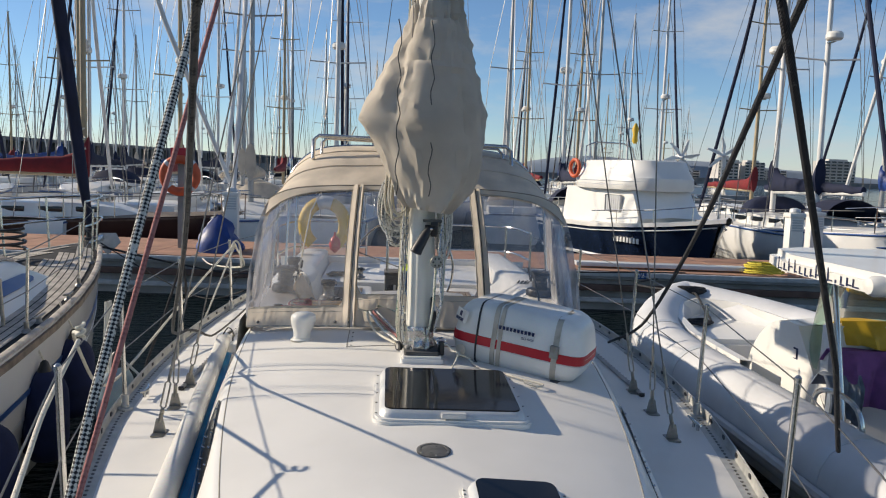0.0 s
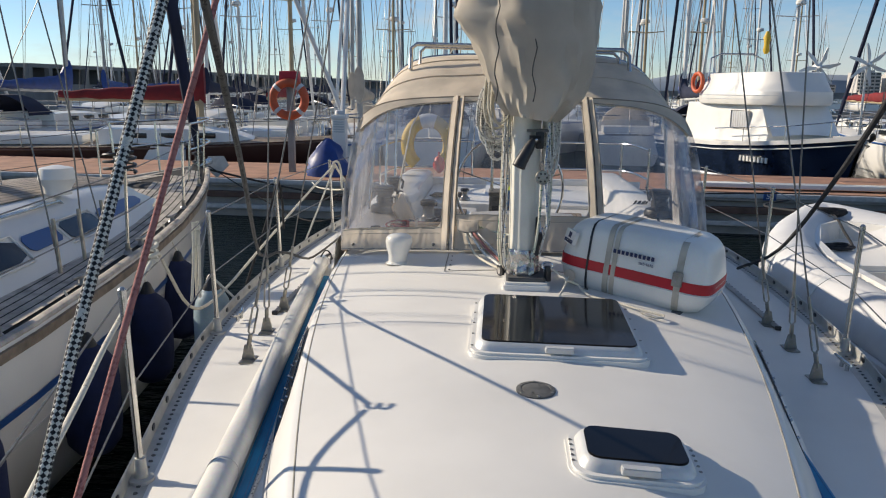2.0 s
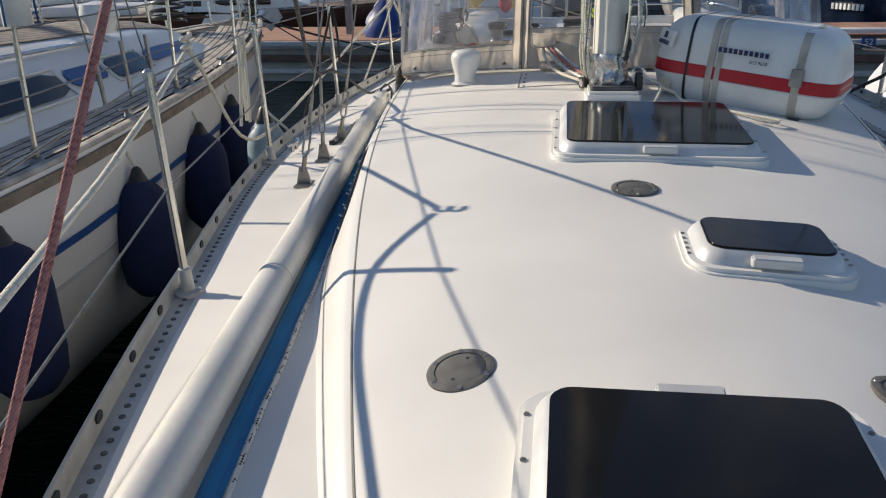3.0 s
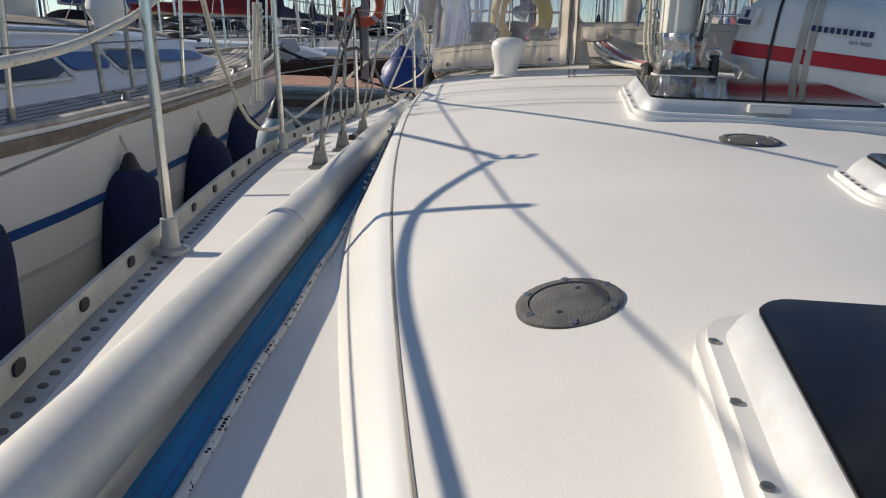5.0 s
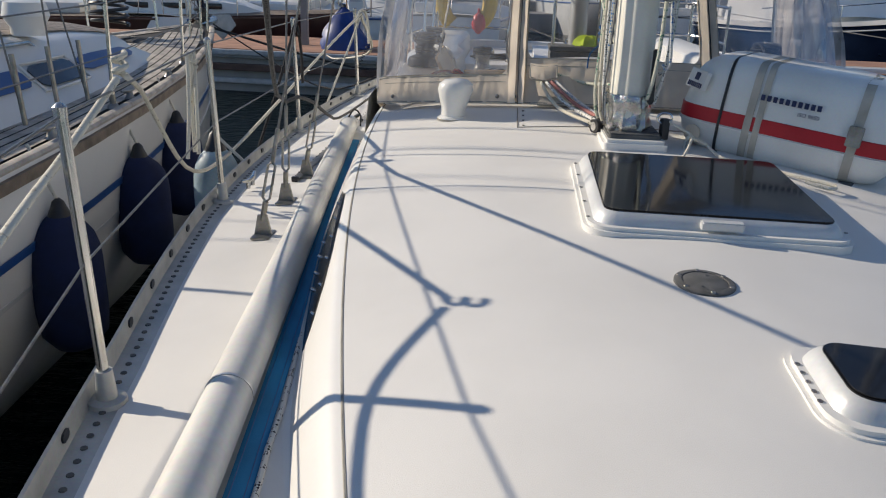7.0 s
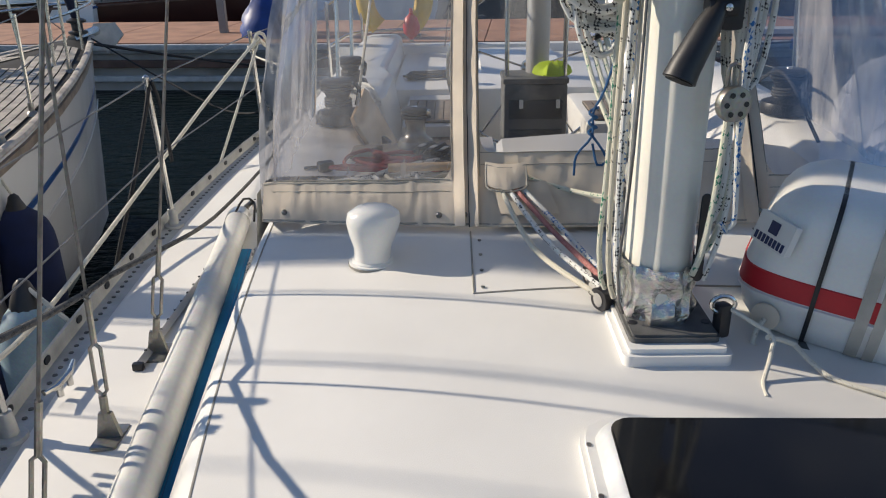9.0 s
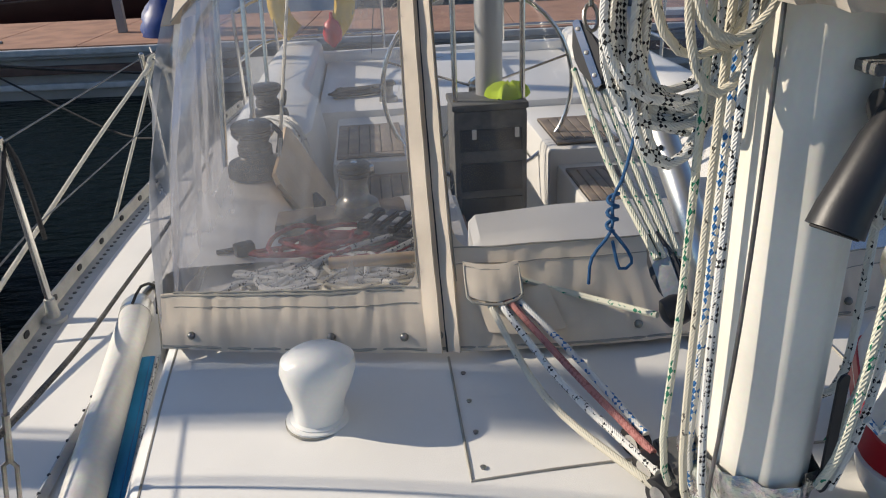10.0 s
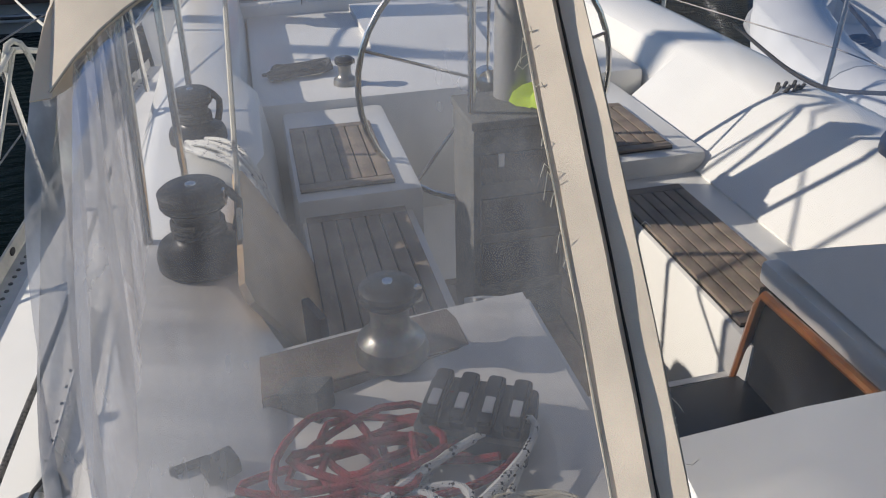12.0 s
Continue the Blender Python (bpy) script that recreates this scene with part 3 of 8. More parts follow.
# toe rail: slotted aluminium, both sides
for sgn in (-1, 1):
    rail = tagged(part("toe_rail", bmesh.new(), M["toealu"]), "slotted aluminium toe rail along the deck edge", "toe rail", kind="structure")
    flange, wall, holes, bolts = [], bmesh.new(), bmesh.new(), bmesh.new()
    ys = [-0.9 + 0.09 * i for i in range(113)]
    vs = []
    for y in ys:
        e = half_beam(y) * sgn
        z = deck_z(1e9, y)
        flange.append([(e - sgn * 0.085, y, z + 0.012), (e - sgn * 0.012, y, z + 0.014), (e - sgn * 0.008, y, z + 0.020), (e - sgn * 0.006, y, z + 0.062), (e, y, z + 0.066), (e + sgn * 0.004, y, z + 0.05), (e + sgn * 0.004, y, z - 0.03)])
    part("rail_flange", loft(flange, closed=False), M["toealu"], rail)
    for i, y in enumerate(ys):
        e, z = half_beam(y) * sgn, deck_z(1e9, y)
        an = math.degrees(math.atan2(half_beam(y + 0.05) - half_beam(y - 0.05), 0.1))
        for q in (0.0, 0.045):
            lathe([(0.0, 0), (0.0085, 0), (0.0075, 0.004), (0, 0.005)], ((half_beam(y + q)) * sgn - sgn * 0.045, y + q, z + 0.012), 8, bolts)
        if i % 3 == 0:
            o = slab(rounded(-0.020, -0.011, 0.020, 0.011, 0.0105, 4), 0, 0.006, m=pose(e - sgn * 0.0085, y, z + 0.041, 90, 0, 90 - sgn * an) @ pose(0, 0, -0.003))
            join(holes, o)
    part("bolt", bolts, M["rubber"], rail)
    part("slot", holes, M["black"], rail, "dark drain slot")

# cabin top below the sprayhood ends in the companionway bulkhead; cockpit
def COL(n, bm, lab, cat="cockpit", m="gel"):
    return tagged(part(n, bm, M[m]), lab, cat, kind="structure")


for sgn in (-1, 1):
    # coaming: broad flat shelf for the winches, rounded down to the side deck
    rg = []
    for i in range(20):
        y = 5.55 + (9.40 - 5.55) * i / 19
        h = 0.455 + 0.05 * math.sin(min(1, i / 10) * math.pi / 2)
        o = 1.27 + 0.02 * math.sin(math.pi * i / 19)
        n_, slope = (0.80, 0.0) if sgn < 0 else (0.66, 0.24)
        if sgn < 0 and 6.0 < y < 6.9:
            n_ = 0.87
        if y > 7.6:
            n_, slope = 0.86, 0.0
        rg.append([(sgn * o, y, 0.12), (sgn * (o - 0.03), y, h - 0.07), (sgn * (o - 0.07), y, h - 0.015), (sgn * (o - 0.12), y, h), (sgn * (n_ + 0.09 + slope), y, h), (sgn * (n_ + 0.05 + slope), y, h - 0.03), (sgn * (n_ + 0.015), y, 0.25), (sgn * n_, y, -0.3)])
    COL("coaming", loft(rg, closed=False), "white moulded cockpit coaming")
    bx, bw = (-0.57, 0.38) if sgn < 0 else (0.50, 0.42)
    COL("bench", box(bx, 6.42, 0.0, bw, 1.00, 0.484, 0.02), "white moulded cockpit bench")
    COL("helm_bench", box(bx - 0.015 * sgn, 7.33, 0.04, bw + 0.05, 0.86, 0.56, 0.03), "white moulded helm bench")
COL("cockpit_sole", box(0, 7.2, -0.24, 1.6, 2.9, 0.06, 0.01), "pale cockpit sole")
COL("bulkhead", box(-0.63, 5.95, 0.10, 0.62, 0.06, 0.66, 0.02), "white companionway bulkhead")
COL("bulkhead", box(0.66, 5.95, 0.10, 0.56, 0.06, 0.66, 0.02), "white companionway bulkhead")
COL("aft_deck", box(0, 8.56, 0.06, 1.76, 1.62, 0.60, 0.035), "white moulded aft deck")
COL("stern_lip", box(0, 9.34, 0.30, 2.5, 0.10, 0.26, 0.04), "white rounded lip along the stern")
bm = slab([(8.30, 0.36), (8.55, 0.40), (9.25, 0.40), (9.25, 0.30), (8.30, 0.30)], -0.30, 0.30, 0.015, Matrix(((0, 0, 1, 0.02), (1, 0, 0, 0), (0, 1, 0, 0), (0, 0, 0, 1))))
COL("stern_hatch", bm, "white raised hatch on the aft deck")

# pontoon across the stern
PON = pose(0, 15.9, 0, 0, 0, -4.8)


def ppart(name, bm, m, parent, label="", smooth=False):
    bmesh.ops.transform(bm, verts=bm.verts, matrix=PON)
    return part(name, bm, m, parent, label, smooth)


pontoon = tagged(new("pontoon"), "floating concrete pontoon with terracotta decking", "pontoon", kind="structure")
ppart("float", box(0, 1.8, -0.97, 70, 3.5, 0.75, 0.04), M["concrete"], pontoon)
ppart("upper_band", box(0, 1.78, -0.555, 70, 3.66, 0.10, 0.02), M["concrete"], pontoon)
ppart("rubbing_strake", box(0, -0.02, -0.78, 70, 0.14, 0.13, 0.02), M["timber"], pontoon, "brown timber rubbing strake")
ppart("lower_strake", box(0, 0.0, -1.04, 70, 0.10, 0.10, 0.02), M["greytrim"], pontoon)
ppart("edge_beam", box(0, -0.02, -0.50, 70, 0.10, 0.10, 0.02), M["greytrim"], pontoon)
for k in range(40):
    ppart("deck_panel", box(-34.1 + 1.75 * k, 1.78, -0.475, 1.735, 3.3, 0.06, 0.008), M["paving"], pontoon)

# ---- deck hardware ----
def hatch(x0, y0, x1, y1, handle):
    """A low deck hatch: moulded base, rounded alloy frame, smoked pane, catch."""
    cx, cy = (x0 + x1) / 2, (y0 + y1) / 2
    z = roof_z(cx, cy)
    slope = math.degrees(math.atan(0.09 - 0.011 * cy))
    roll = math.degrees(math.atan(0.2 * cx / roof_w(cy) ** 2))
    m = pose(cx, cy, z, slope, roll * 0.6, 0)
    t = thing("deck_hatch", (cx, cy, z), "smoked acrylic deck hatch in a rounded pale alloy frame", "hatch", "deck hatches")
    w, h = (x1 - x0) / 2, (y1 - y0) / 2
    part("hatch_base", slab(rounded(-w - 0.045, -h - 0.045, w + 0.045, h + 0.045, 0.07), -0.03, 0.016, 0.010, m), M["gel"], t)
    fr = bmesh.new()
    outer, inner = rounded(-w - 0.012, -h - 0.012, w + 0.012, h + 0.012, 0.05), rounded(-w + 0.012, -h + 0.012, w - 0.012, h - 0.012, 0.035)
    mid = rounded(-w, -h, w, h, 0.045)
    loft([[(x, y, 0.012) for x, y in rounded(-w - 0.02, -h - 0.02, w + 0.02, h + 0.02, 0.055)], [(x, y, 0.03) for x, y in outer], [(x, y, 0.046) for x, y in mid], [(x, y, 0.050) for x, y in inner], [(x, y, 0.03) for x, y in inner]], bm=fr)
    bmesh.ops.transform(fr, verts=fr.verts, matrix=m)
    part("hatch_frame", fr, M["hatchrim"], t)
    part("pane", slab(rounded(-w + 0.006, -h + 0.006, w - 0.006, h - 0.006, 0.038), 0.030, 0.0535, 0.003, m), M["acrylic"], t, "smoked glossy acrylic pane")
    side = -h - 0.022 if handle < 0 else h + 0.012
    part("catch", slab(rounded(-0.055, side - 0.014, 0.055, side + 0.014, 0.006), 0.026, 0.047, 0.003, m), M["hatchrim"], t)
    for sx in (-1, 1):
        for k in range(5):
            part("screw", lathe([(0.0055, 0.016), (0.005, 0.018), (0.001, 0.0185)], n=10, m=m @ pose(sx * (w + 0.031), -h + 0.04 + (2 * h - 0.08) * k / 4, 0)), M["oldsteel"], t)
    return t


hatch(-0.207, 3.315, 0.41, 3.92, -1)
hatch(0.115, 2.475, 0.415, 2.675, -1)
hatch(-0.235, 1.35, 0.235, 1.888, 1)


def plate(x, y, r):
    z = roof_z(x, y)
    m = pose(x, y, z, math.degrees(math.atan(0.09 - 0.011 * y)), math.degrees(math.atan(0.2 * x / roof_w(y) ** 2)), 20)
    t = thing("deck_plate", (x, y, z), "round dark grey screw-down deck plate on the coachroof", "deck plate", "deck plates")
    part("rim", lathe([(r, -0.004), (r, 0.004), (r - 0.006, 0.007), (r * 0.76, 0.007), (r * 0.75, 0.003), (r * 0.74, 0.003)], n=40, m=m), M["rubber"], t)
    part("lid", lathe([(r * 0.742, -0.002), (r * 0.742, 0.005), (r * 0.70, 0.0062), (0.001, 0.0062)], n=36, m=m), M["rubber"], t)
    for k in range(6):
        a = radians(60 * k + 15)
        part("screw", lathe([(0.006, 0.006), (0.005, 0.0082), (0.001, 0.0085)], n=10, m=m @ pose(r * 0.87 * math.cos(a), r * 0.87 * math.sin(a), 0)), M["oldsteel"], t)
    for k in range(2):
        a = radians(180 * k + 50)
        part("key_hole", lathe([(0.005, 0.005), (0.004, 0.0066), (0.001, 0.0066)], n=8, m=m @ pose(r * 0.5 * math.cos(a), r * 0.5 * math.sin(a), 0)), M["black"], t)


plate(-0.402, 2.055, 0.068)
plate(0.405, 2.04, 0.068)
plate(-0.001, 3.0, 0.069)

# cowl vent forward of the sprayhood
cz = roof_z(-0.72, 4.79)
vent = thing("cowl_vent", (-0.72, 4.79, cz), "white plastic cowl ventilator on the coachroof", "vent")
rings = []
for z, rx, ry, oy in ((-0.01, 0.060, 0.060, 0), (0.01, 0.060, 0.060, 0), (0.014, 0.053, 0.053, 0), (0.05, 0.055, 0.055, 0.0), (0.09, 0.068, 0.066, -0.004), (0.13, 0.078, 0.070, -0.008), (0.155, 0.074, 0.064, -0.010), (0.172, 0.052, 0.045, -0.012), (0.178, 0.015, 0.012, -0.012)):
    rings.append([(-0.72 + 0.012 * (z / 0.15) + rx * math.cos(a), 4.79 + oy + ry * math.sin(a), cz + z) for a in (2 * math.pi * k / 24 for k in range(24))])
part("cowl", loft(rings, caps=True), M["raft"], vent)
part("base_ring", lathe([(0.068, -0.004), (0.068, 0.006), (0.060, 0.008)], (-0.72, 4.79, cz), 28), M["raft"], vent)
part("seal", lathe([(0.0702, -0.004), (0.0702, 0.0016), (0.066, 0.0016)], (-0.72, 4.79, cz), 28), M["webbing"], vent)

# coachroof side windows
for sgn in (-1, 1):
    t = thing("cabin_window", (sgn * 0.99, 3.55, 0.25), "dark cabin side window with screwed frame", "window", "cabin windows")
    rg = []
    for y, f0, f1 in ((2.95, 0.78, 0.84), (3.05, 0.56, 0.86), (3.20, 0.34, 0.86), (3.38, 0.20, 0.85), (3.58, 0.12, 0.82), (3.75, 0.10, 0.76), (3.86, 0.11, 0.60), (3.90, 0.16, 0.40)):
        z = 0.064 + 0.09 * y - 0.0055 * y * y
        rg.append([(sgn * (roof_w(y) + side_off(y) * (0.26 + 0.67 * f) + 0.004), y, z + (0.14 - z) * f + 0.006) for f in (f0, (f0 + f1) / 2, f1)])
    g = loft(rg, closed=False)
    bmesh.ops.solidify(g, geom=g.faces[:], thickness=0.006)
    part("pane", g, M["glassdark"], t)
    for y, f in ((3.08, 0.58), (3.20, 0.40), (3.34, 0.28), (3.48, 0.21), (3.62, 0.17), (3.76, 0.16), (3.30, 0.78), (3.42, 0.78), (3.55, 0.76), (3.66, 0.72)):
        z = 0.064 + 0.09 * y - 0.0055 * y * y
        part("screw", lathe([(0.006, -0.003), (0.005, 0.006), (0.001, 0.007)], n=8, m=pose(sgn * (roof_w(y) + side_off(y) * (0.26 + 0.67 * f) + 0.005), y, z + (0.14 - z) * f + 0.008, 0, sgn * 58, 0)), M["steel"], t)

# spinnaker pole stowed on the starboard side deck
pole = thing("spinnaker_pole", (-1.15, 3.6, 0.16), "long dull aluminium spinnaker pole lashed along the side deck", "pole")
a, b = Vector((-0.80, 0.9, 0.186)), Vector((-1.405, 5.80, 0.176))
d = (b - a).normalized()
part("pole_tube", tube([a, b], 0.051, 28), M["polealu"], pole)
part("end_fitting", tube([b, b + d * 0.06, b + d * 0.10, b + d * 0.12], [0.053, 0.055, 0.043, 0.02], 20), M["alu"], pole, "cast pole end")
part("end_jaw", tube([b + d * 0.09 + Vector((0.0, 0, 0.01)), b + d * 0.16 + Vector((0.05, 0, 0.04)), b + d * 0.10 + Vector((0.07, 0, 0.02))], 0.012, 8, curve=True), M["oldsteel"], pole)
for s in (1.82,):
    q = a + d * s
    part("collar", tube([q - d * 0.004, q + d * 0.004], 0.0525, 28), M["alu"], pole)
part("trip_line", tube([b + Vector((0, 0, 0.05)), b + d * 0.05 + Vector((0.03, 0, 0.09)), b + d * 0.13 + Vector((0.06, 0, 0.05)), b + d * 0.02 + Vector((0.07, 0, 0.0))], 0.005, 6, curve=True), M["r_black"], pole)

# blue jackline with a tracer rope beside it
for sgn in (-1, 1):
    line, rp = [], []
    for i in range(30):
        y = 1.0 + 4.6 * i / 29
        x = 0.845 + 0.130 * (y - 1.9) - (0.06 * min(1.0, max(0.0, y - 2.2)) if sgn > 0 else 0.0)
        line.append((sgn * x, y, deck_z(x, y) + 0.006))
        rp.append((sgn * (x - 0.034 + 0.003 * math.sin(i * 2.1)), y, deck_z(x, y) + 0.008))
    t = thing("jackline", line[15], "flat blue webbing jackline lying on the side deck", "jackline", "jacklines")
    part("webbing", tube(line, 0.025, 8, flat=0.14), M["bluetape"], t)
    for s in (-1, 1):
        part("stitching", tube([(x + s * 0.014, y, z + 0.0034) for x, y, z in line], 0.0009, 4), M["navystripe"], t)
    solo("deck_rope", tube(rp, 0.0068, 8), M["r_bw"], "thin white rope with dark flecks beside the jackline", "rope", "deck ropes")

# genoa car track on each side deck
for sgn in (-1, 1):
    tr = thing("genoa_track", (sgn * 1.43, 5.6, 0.13), "black genoa sheet track with alloy base on the side deck", "track", "genoa tracks")
    p = [(sgn * (1.43 - 0.02 * k / 10), 4.72 + 0.25 * k, deck_z(1.43, 5) + 0.012) for k in range(9)]
    part("track", tube(p, 0.016, 4), M["greytrim"], tr)
    part("end_cap", box(sgn * 1.43, 4.712, deck_z(1.43, 5) + 0.010, 0.032, 0.02, 0.024, 0.004), M["black"], tr)
    for k in range(28):
        part("track_hole", lathe([(0.005, 0.013), (0.004, 0.0165), (0.001, 0.0165)], (sgn * 1.43, 4.78 + 0.068 * k, deck_z(1.43, 5) + 0.012), 8), M["black"], tr)

# ---- standing rigging ----
def chainplate(x, y, top, rake):
    """A deck eye with its rigging screw and the shroud above it."""
    z = deck_z(x, y)
    up = (Vector(top) - Vector((x, y, z))).normalized()
    t = thing("shroud", (x, y, z), "wire shroud with a rigging screw on a steel deck plate", "shroud", "shrouds")
    part("deck_plate", slab(rounded(-0.034, -0.055, 0.034, 0.055, 0.008), 0, 0.008, 0.002, pose(x, y, z, 0, 0, rake)), M["oldsteel"], t)
    w = slab([(-0.032, 0), (0.032, 0), (0.016, 0.075), (-0.016, 0.075)], -0.007, 0.007, m=pose(x, y, z + 0.005, 90, 0, rake))
    part("tang", w, M["oldsteel"], t)
    p0 = Vector((x, y, z + 0.06))
    part("lower_fork", tube([p0, p0 + up * 0.07], 0.011, 8), M["oldsteel"], t)
    side = up.cross(Vector((0, 1, 0))).normalized() * 0.013
    for s in (-1, 1):
        part("screw_body", tube([p0 + up * 0.07, p0 + up * 0.085 + side * s, p0 + up * 0.205 + side * s, p0 + up * 0.22], 0.005, 6), M["oldsteel"], t)
    part("terminal", tube([p0 + up * 0.22, p0 + up * 0.34], 0.008, 8), M["oldsteel"], t)
    part("wire", tube([p0 + up * 0.33, Vector(top)], 0.0042, 6), M["wire"], t)


for sgn in (-1, 1):
    chainplate(sgn * 1.335, 3.93, (sgn * 0.10, 4.30, 6.4), 0)
    chainplate(sgn * 1.375, 4.37, (sgn * 1.12, 4.45, 6.4), 0)
    chainplate(sgn * 1.40, 4.80, (sgn * 0.10, 4.42, 6.3), 0)

# stanchions and lifelines
ST = [0.55, 2.79, 4.41, 6.0, 7.55]


def stanchion(x, y, lean):
    z = deck_z(1e9, y) + 0.012
    t = thing("stanchion", (x, y, z), "stainless steel guard-rail stanchion in a cast socket", "stanchion", "stanchions")
    part("socket", tube([(x, y, z), (x, y, z + 0.012), (x, y, z + 0.016), (x + lean * 0.04, y, z + 0.085)], [0.045, 0.043, 0.024, 0.019], 14), M["toealu"], t)
    part("tube", tube([(x + lean * 0.02, y, z + 0.05), (x + lean, y, z + 0.665)], 0.0125, 12), M["steel"], t)
    part("cap", lathe([(0.014, -0.012), (0.014, 0.008), (0.007, 0.016), (0.001, 0.018)], (x + lean, y, z + 0.665), 12), M["steel"], t)
    return Vector((x + lean, y, z + 0.655)), Vector((x + lean * 0.5, y, z + 0.34))


for sgn in (-1, 1):
    ups, los = [Vector((sgn * 0.45, -0.9, 0.75))], [Vector((sgn * 0.43, -0.9, 0.45))]
    for y in ST:
        u, l = stanchion(sgn * (half_beam(y) - 0.045), y, sgn * -0.01 + sgn * 0.03)
        ups.append(u), los.append(l)
    ups.append(Vector((sgn * 1.40, 8.7, 0.78))), los.append(Vector((sgn * 1.40, 8.7, 0.45)))
    solo("lifeline", tube(ups, 0.0032, 6), M["wire"], "upper wire guard rail threaded along the stanchions", "lifeline", "lifelines")
    solo("lifeline", tube(los, 0.0032, 6), M["wire"], "lower wire guard rail threaded along the stanchions", "lifeline", "lifelines")

# ---- mast ----
MX, MY = -0.015, 4.36
mz = roof_z(0, 4.3)
mast = thing("mast", (MX, MY, mz), "cream painted alloy mast stepped on the coachroof", "mast")
part("plinth", slab(rounded(-0.118, 4.158, 0.118, 4.56, 0.02), mz - 0.04, mz + 0.030, 0.012), M["gel"], mast, "white moulded mast plinth")
part("step_plate", slab(rounded(-0.098, 4.195, 0.098, 4.54, 0.015), mz + 0.02, mz + 0.048, 0.006), M["rubber"], mast, "grey cast mast step")


def mast_ring(z, sx=1.0, sy=1.0, lump=0.0):
    out = []
    for k in range(40):
        a = 2 * math.pi * k / 40
        c, s = math.cos(a), math.sin(a)
        rx, ry = 0.074 * sx, 0.112 * sy
        g = 1 - 0.07 * math.exp(-((a - math.radians(240)) / 0.09) ** 2) - 0.07 * math.exp(-((a - math.radians(300)) / 0.09) ** 2)
        q = 1 + lump * noise.noise(Vector((c * 3, s * 3, z * 22)))
        out.append((MX + rx * math.copysign(abs(c) ** 0.86, c) * g * q, MY + ry * math.copysign(abs(s) ** 0.9, s) * g * q, z))
    return out


part("mast_tube", loft([mast_ring(z) for z in (mz + 0.04, 0.8, 1.4, 2.2, 4.0, 8.0, 15.0)], caps=True), M["alupaint"], mast)
part("foil_wrap", loft([mast_ring(mz + 0.048 + 0.012 * k, 1.12 + 0.04 * math.sin(k * 1.3), 1.08 + 0.03 * math.sin(k), 0.17) for k in range(12)]), M["foil"], mast, "crumpled silver tape round the mast foot")
for s in (-1, 1):
    for k in range(3):
        part("step_hole", lathe([(0.011, 0.02), (0.011, 0.0492), (0.001, 0.0492)], (s * 0.082, 4.26 + 0.09 * k, mz), 10), M["black"], mast)
part("groove", slab(rounded(-0.011, 0.60, 0.011, 0.80, 0.01), 0, 0.004, m=pose(0.050, MY - 0.103, 0, 90, 0, 22)), M["black"], mast, "dark halyard exit slot")
part("spreader_bar", tube([(-1.12, 4.45, 6.45), (0, 4.36, 6.4), (1.12, 4.45, 6.45)], 0.035, 8, flat=0.4), M["alupaint"], mast)

# toggle cup and bracket on the fore side of the mast
cup = thing("pole_cup", (0.03, 4.22, 1.0), "black plastic spinnaker pole cup on a mast slide", "mast fitting")
part("bracket", box(0.035, 4.235, 1.222, 0.105, 0.06, 0.014, 0.004), M["rubber"], cup)
part("bracket_arm", box(0.045, 4.222, 1.178, 0.04, 0.04, 0.085, 0.01), M["black"], cup)
part("hinge", tube([(-0.005, 4.212, 1.18), (0.05, 4.212, 1.18)], 0.021, 14), M["black"], cup)
part("cup", tube([(0.018, 4.205, 1.185), (-0.005, 4.195, 1.145), (-0.044, 4.181, 1.073), (-0.0535, 4.1763, 1.0515)], [0.016, 0.026, 0.031, 0.033], 18), M["black"], cup)
part("cup_hollow", lathe([(0.027, 0), (0.027, 0.002), (0.001, 0.002)], n=18, m=look((-0.054, 4.176, 1.0500), (-0.0695, 4.1677, 1.0135)) @ pose(0, 0, -0.001)), M["caulkshade"], cup)
part("pin", lathe([(0.007, 0), (0.007, 0.006), (0.001, 0.008)], n=10, m=pose(0.028, 4.190, 1.18, 90, 0, 0)), M["steel"], cup)

# ---- boom, cover and vang ----
boom = thing("boom", (0, 6.4, 1.66), "alloy boom with the mainsail flaked under a tan cover", "boom")
part("spar", tube([(0, 4.5, 1.70), (0, 8.6, 1.86)], 0.075, 16), M["alu"], boom)
rg = []
for i in range(26):
    y = 4.3 + 4.2 * i / 25
    k = 1 - 0.55 * i / 25
    cz_ = 1.78 + 0.035 * (y - 4.3) + 0.10 * k
    rg.append([(0.20 * k * math.cos(a) * (1 + 0.06 * noise.noise(Vector((math.cos(a), math.sin(a), y * 3)))), y, cz_ + (0.30 * k + 0.03) * math.sin(a) * (1 + 0.08 * noise.noise(Vector((math.cos(a) * 2, y * 4, 1))))) for a in (2 * math.pi * j / 18 for j in range(18))])
part("boom_cover", loft(rg, caps=True), M["cover"], boom)
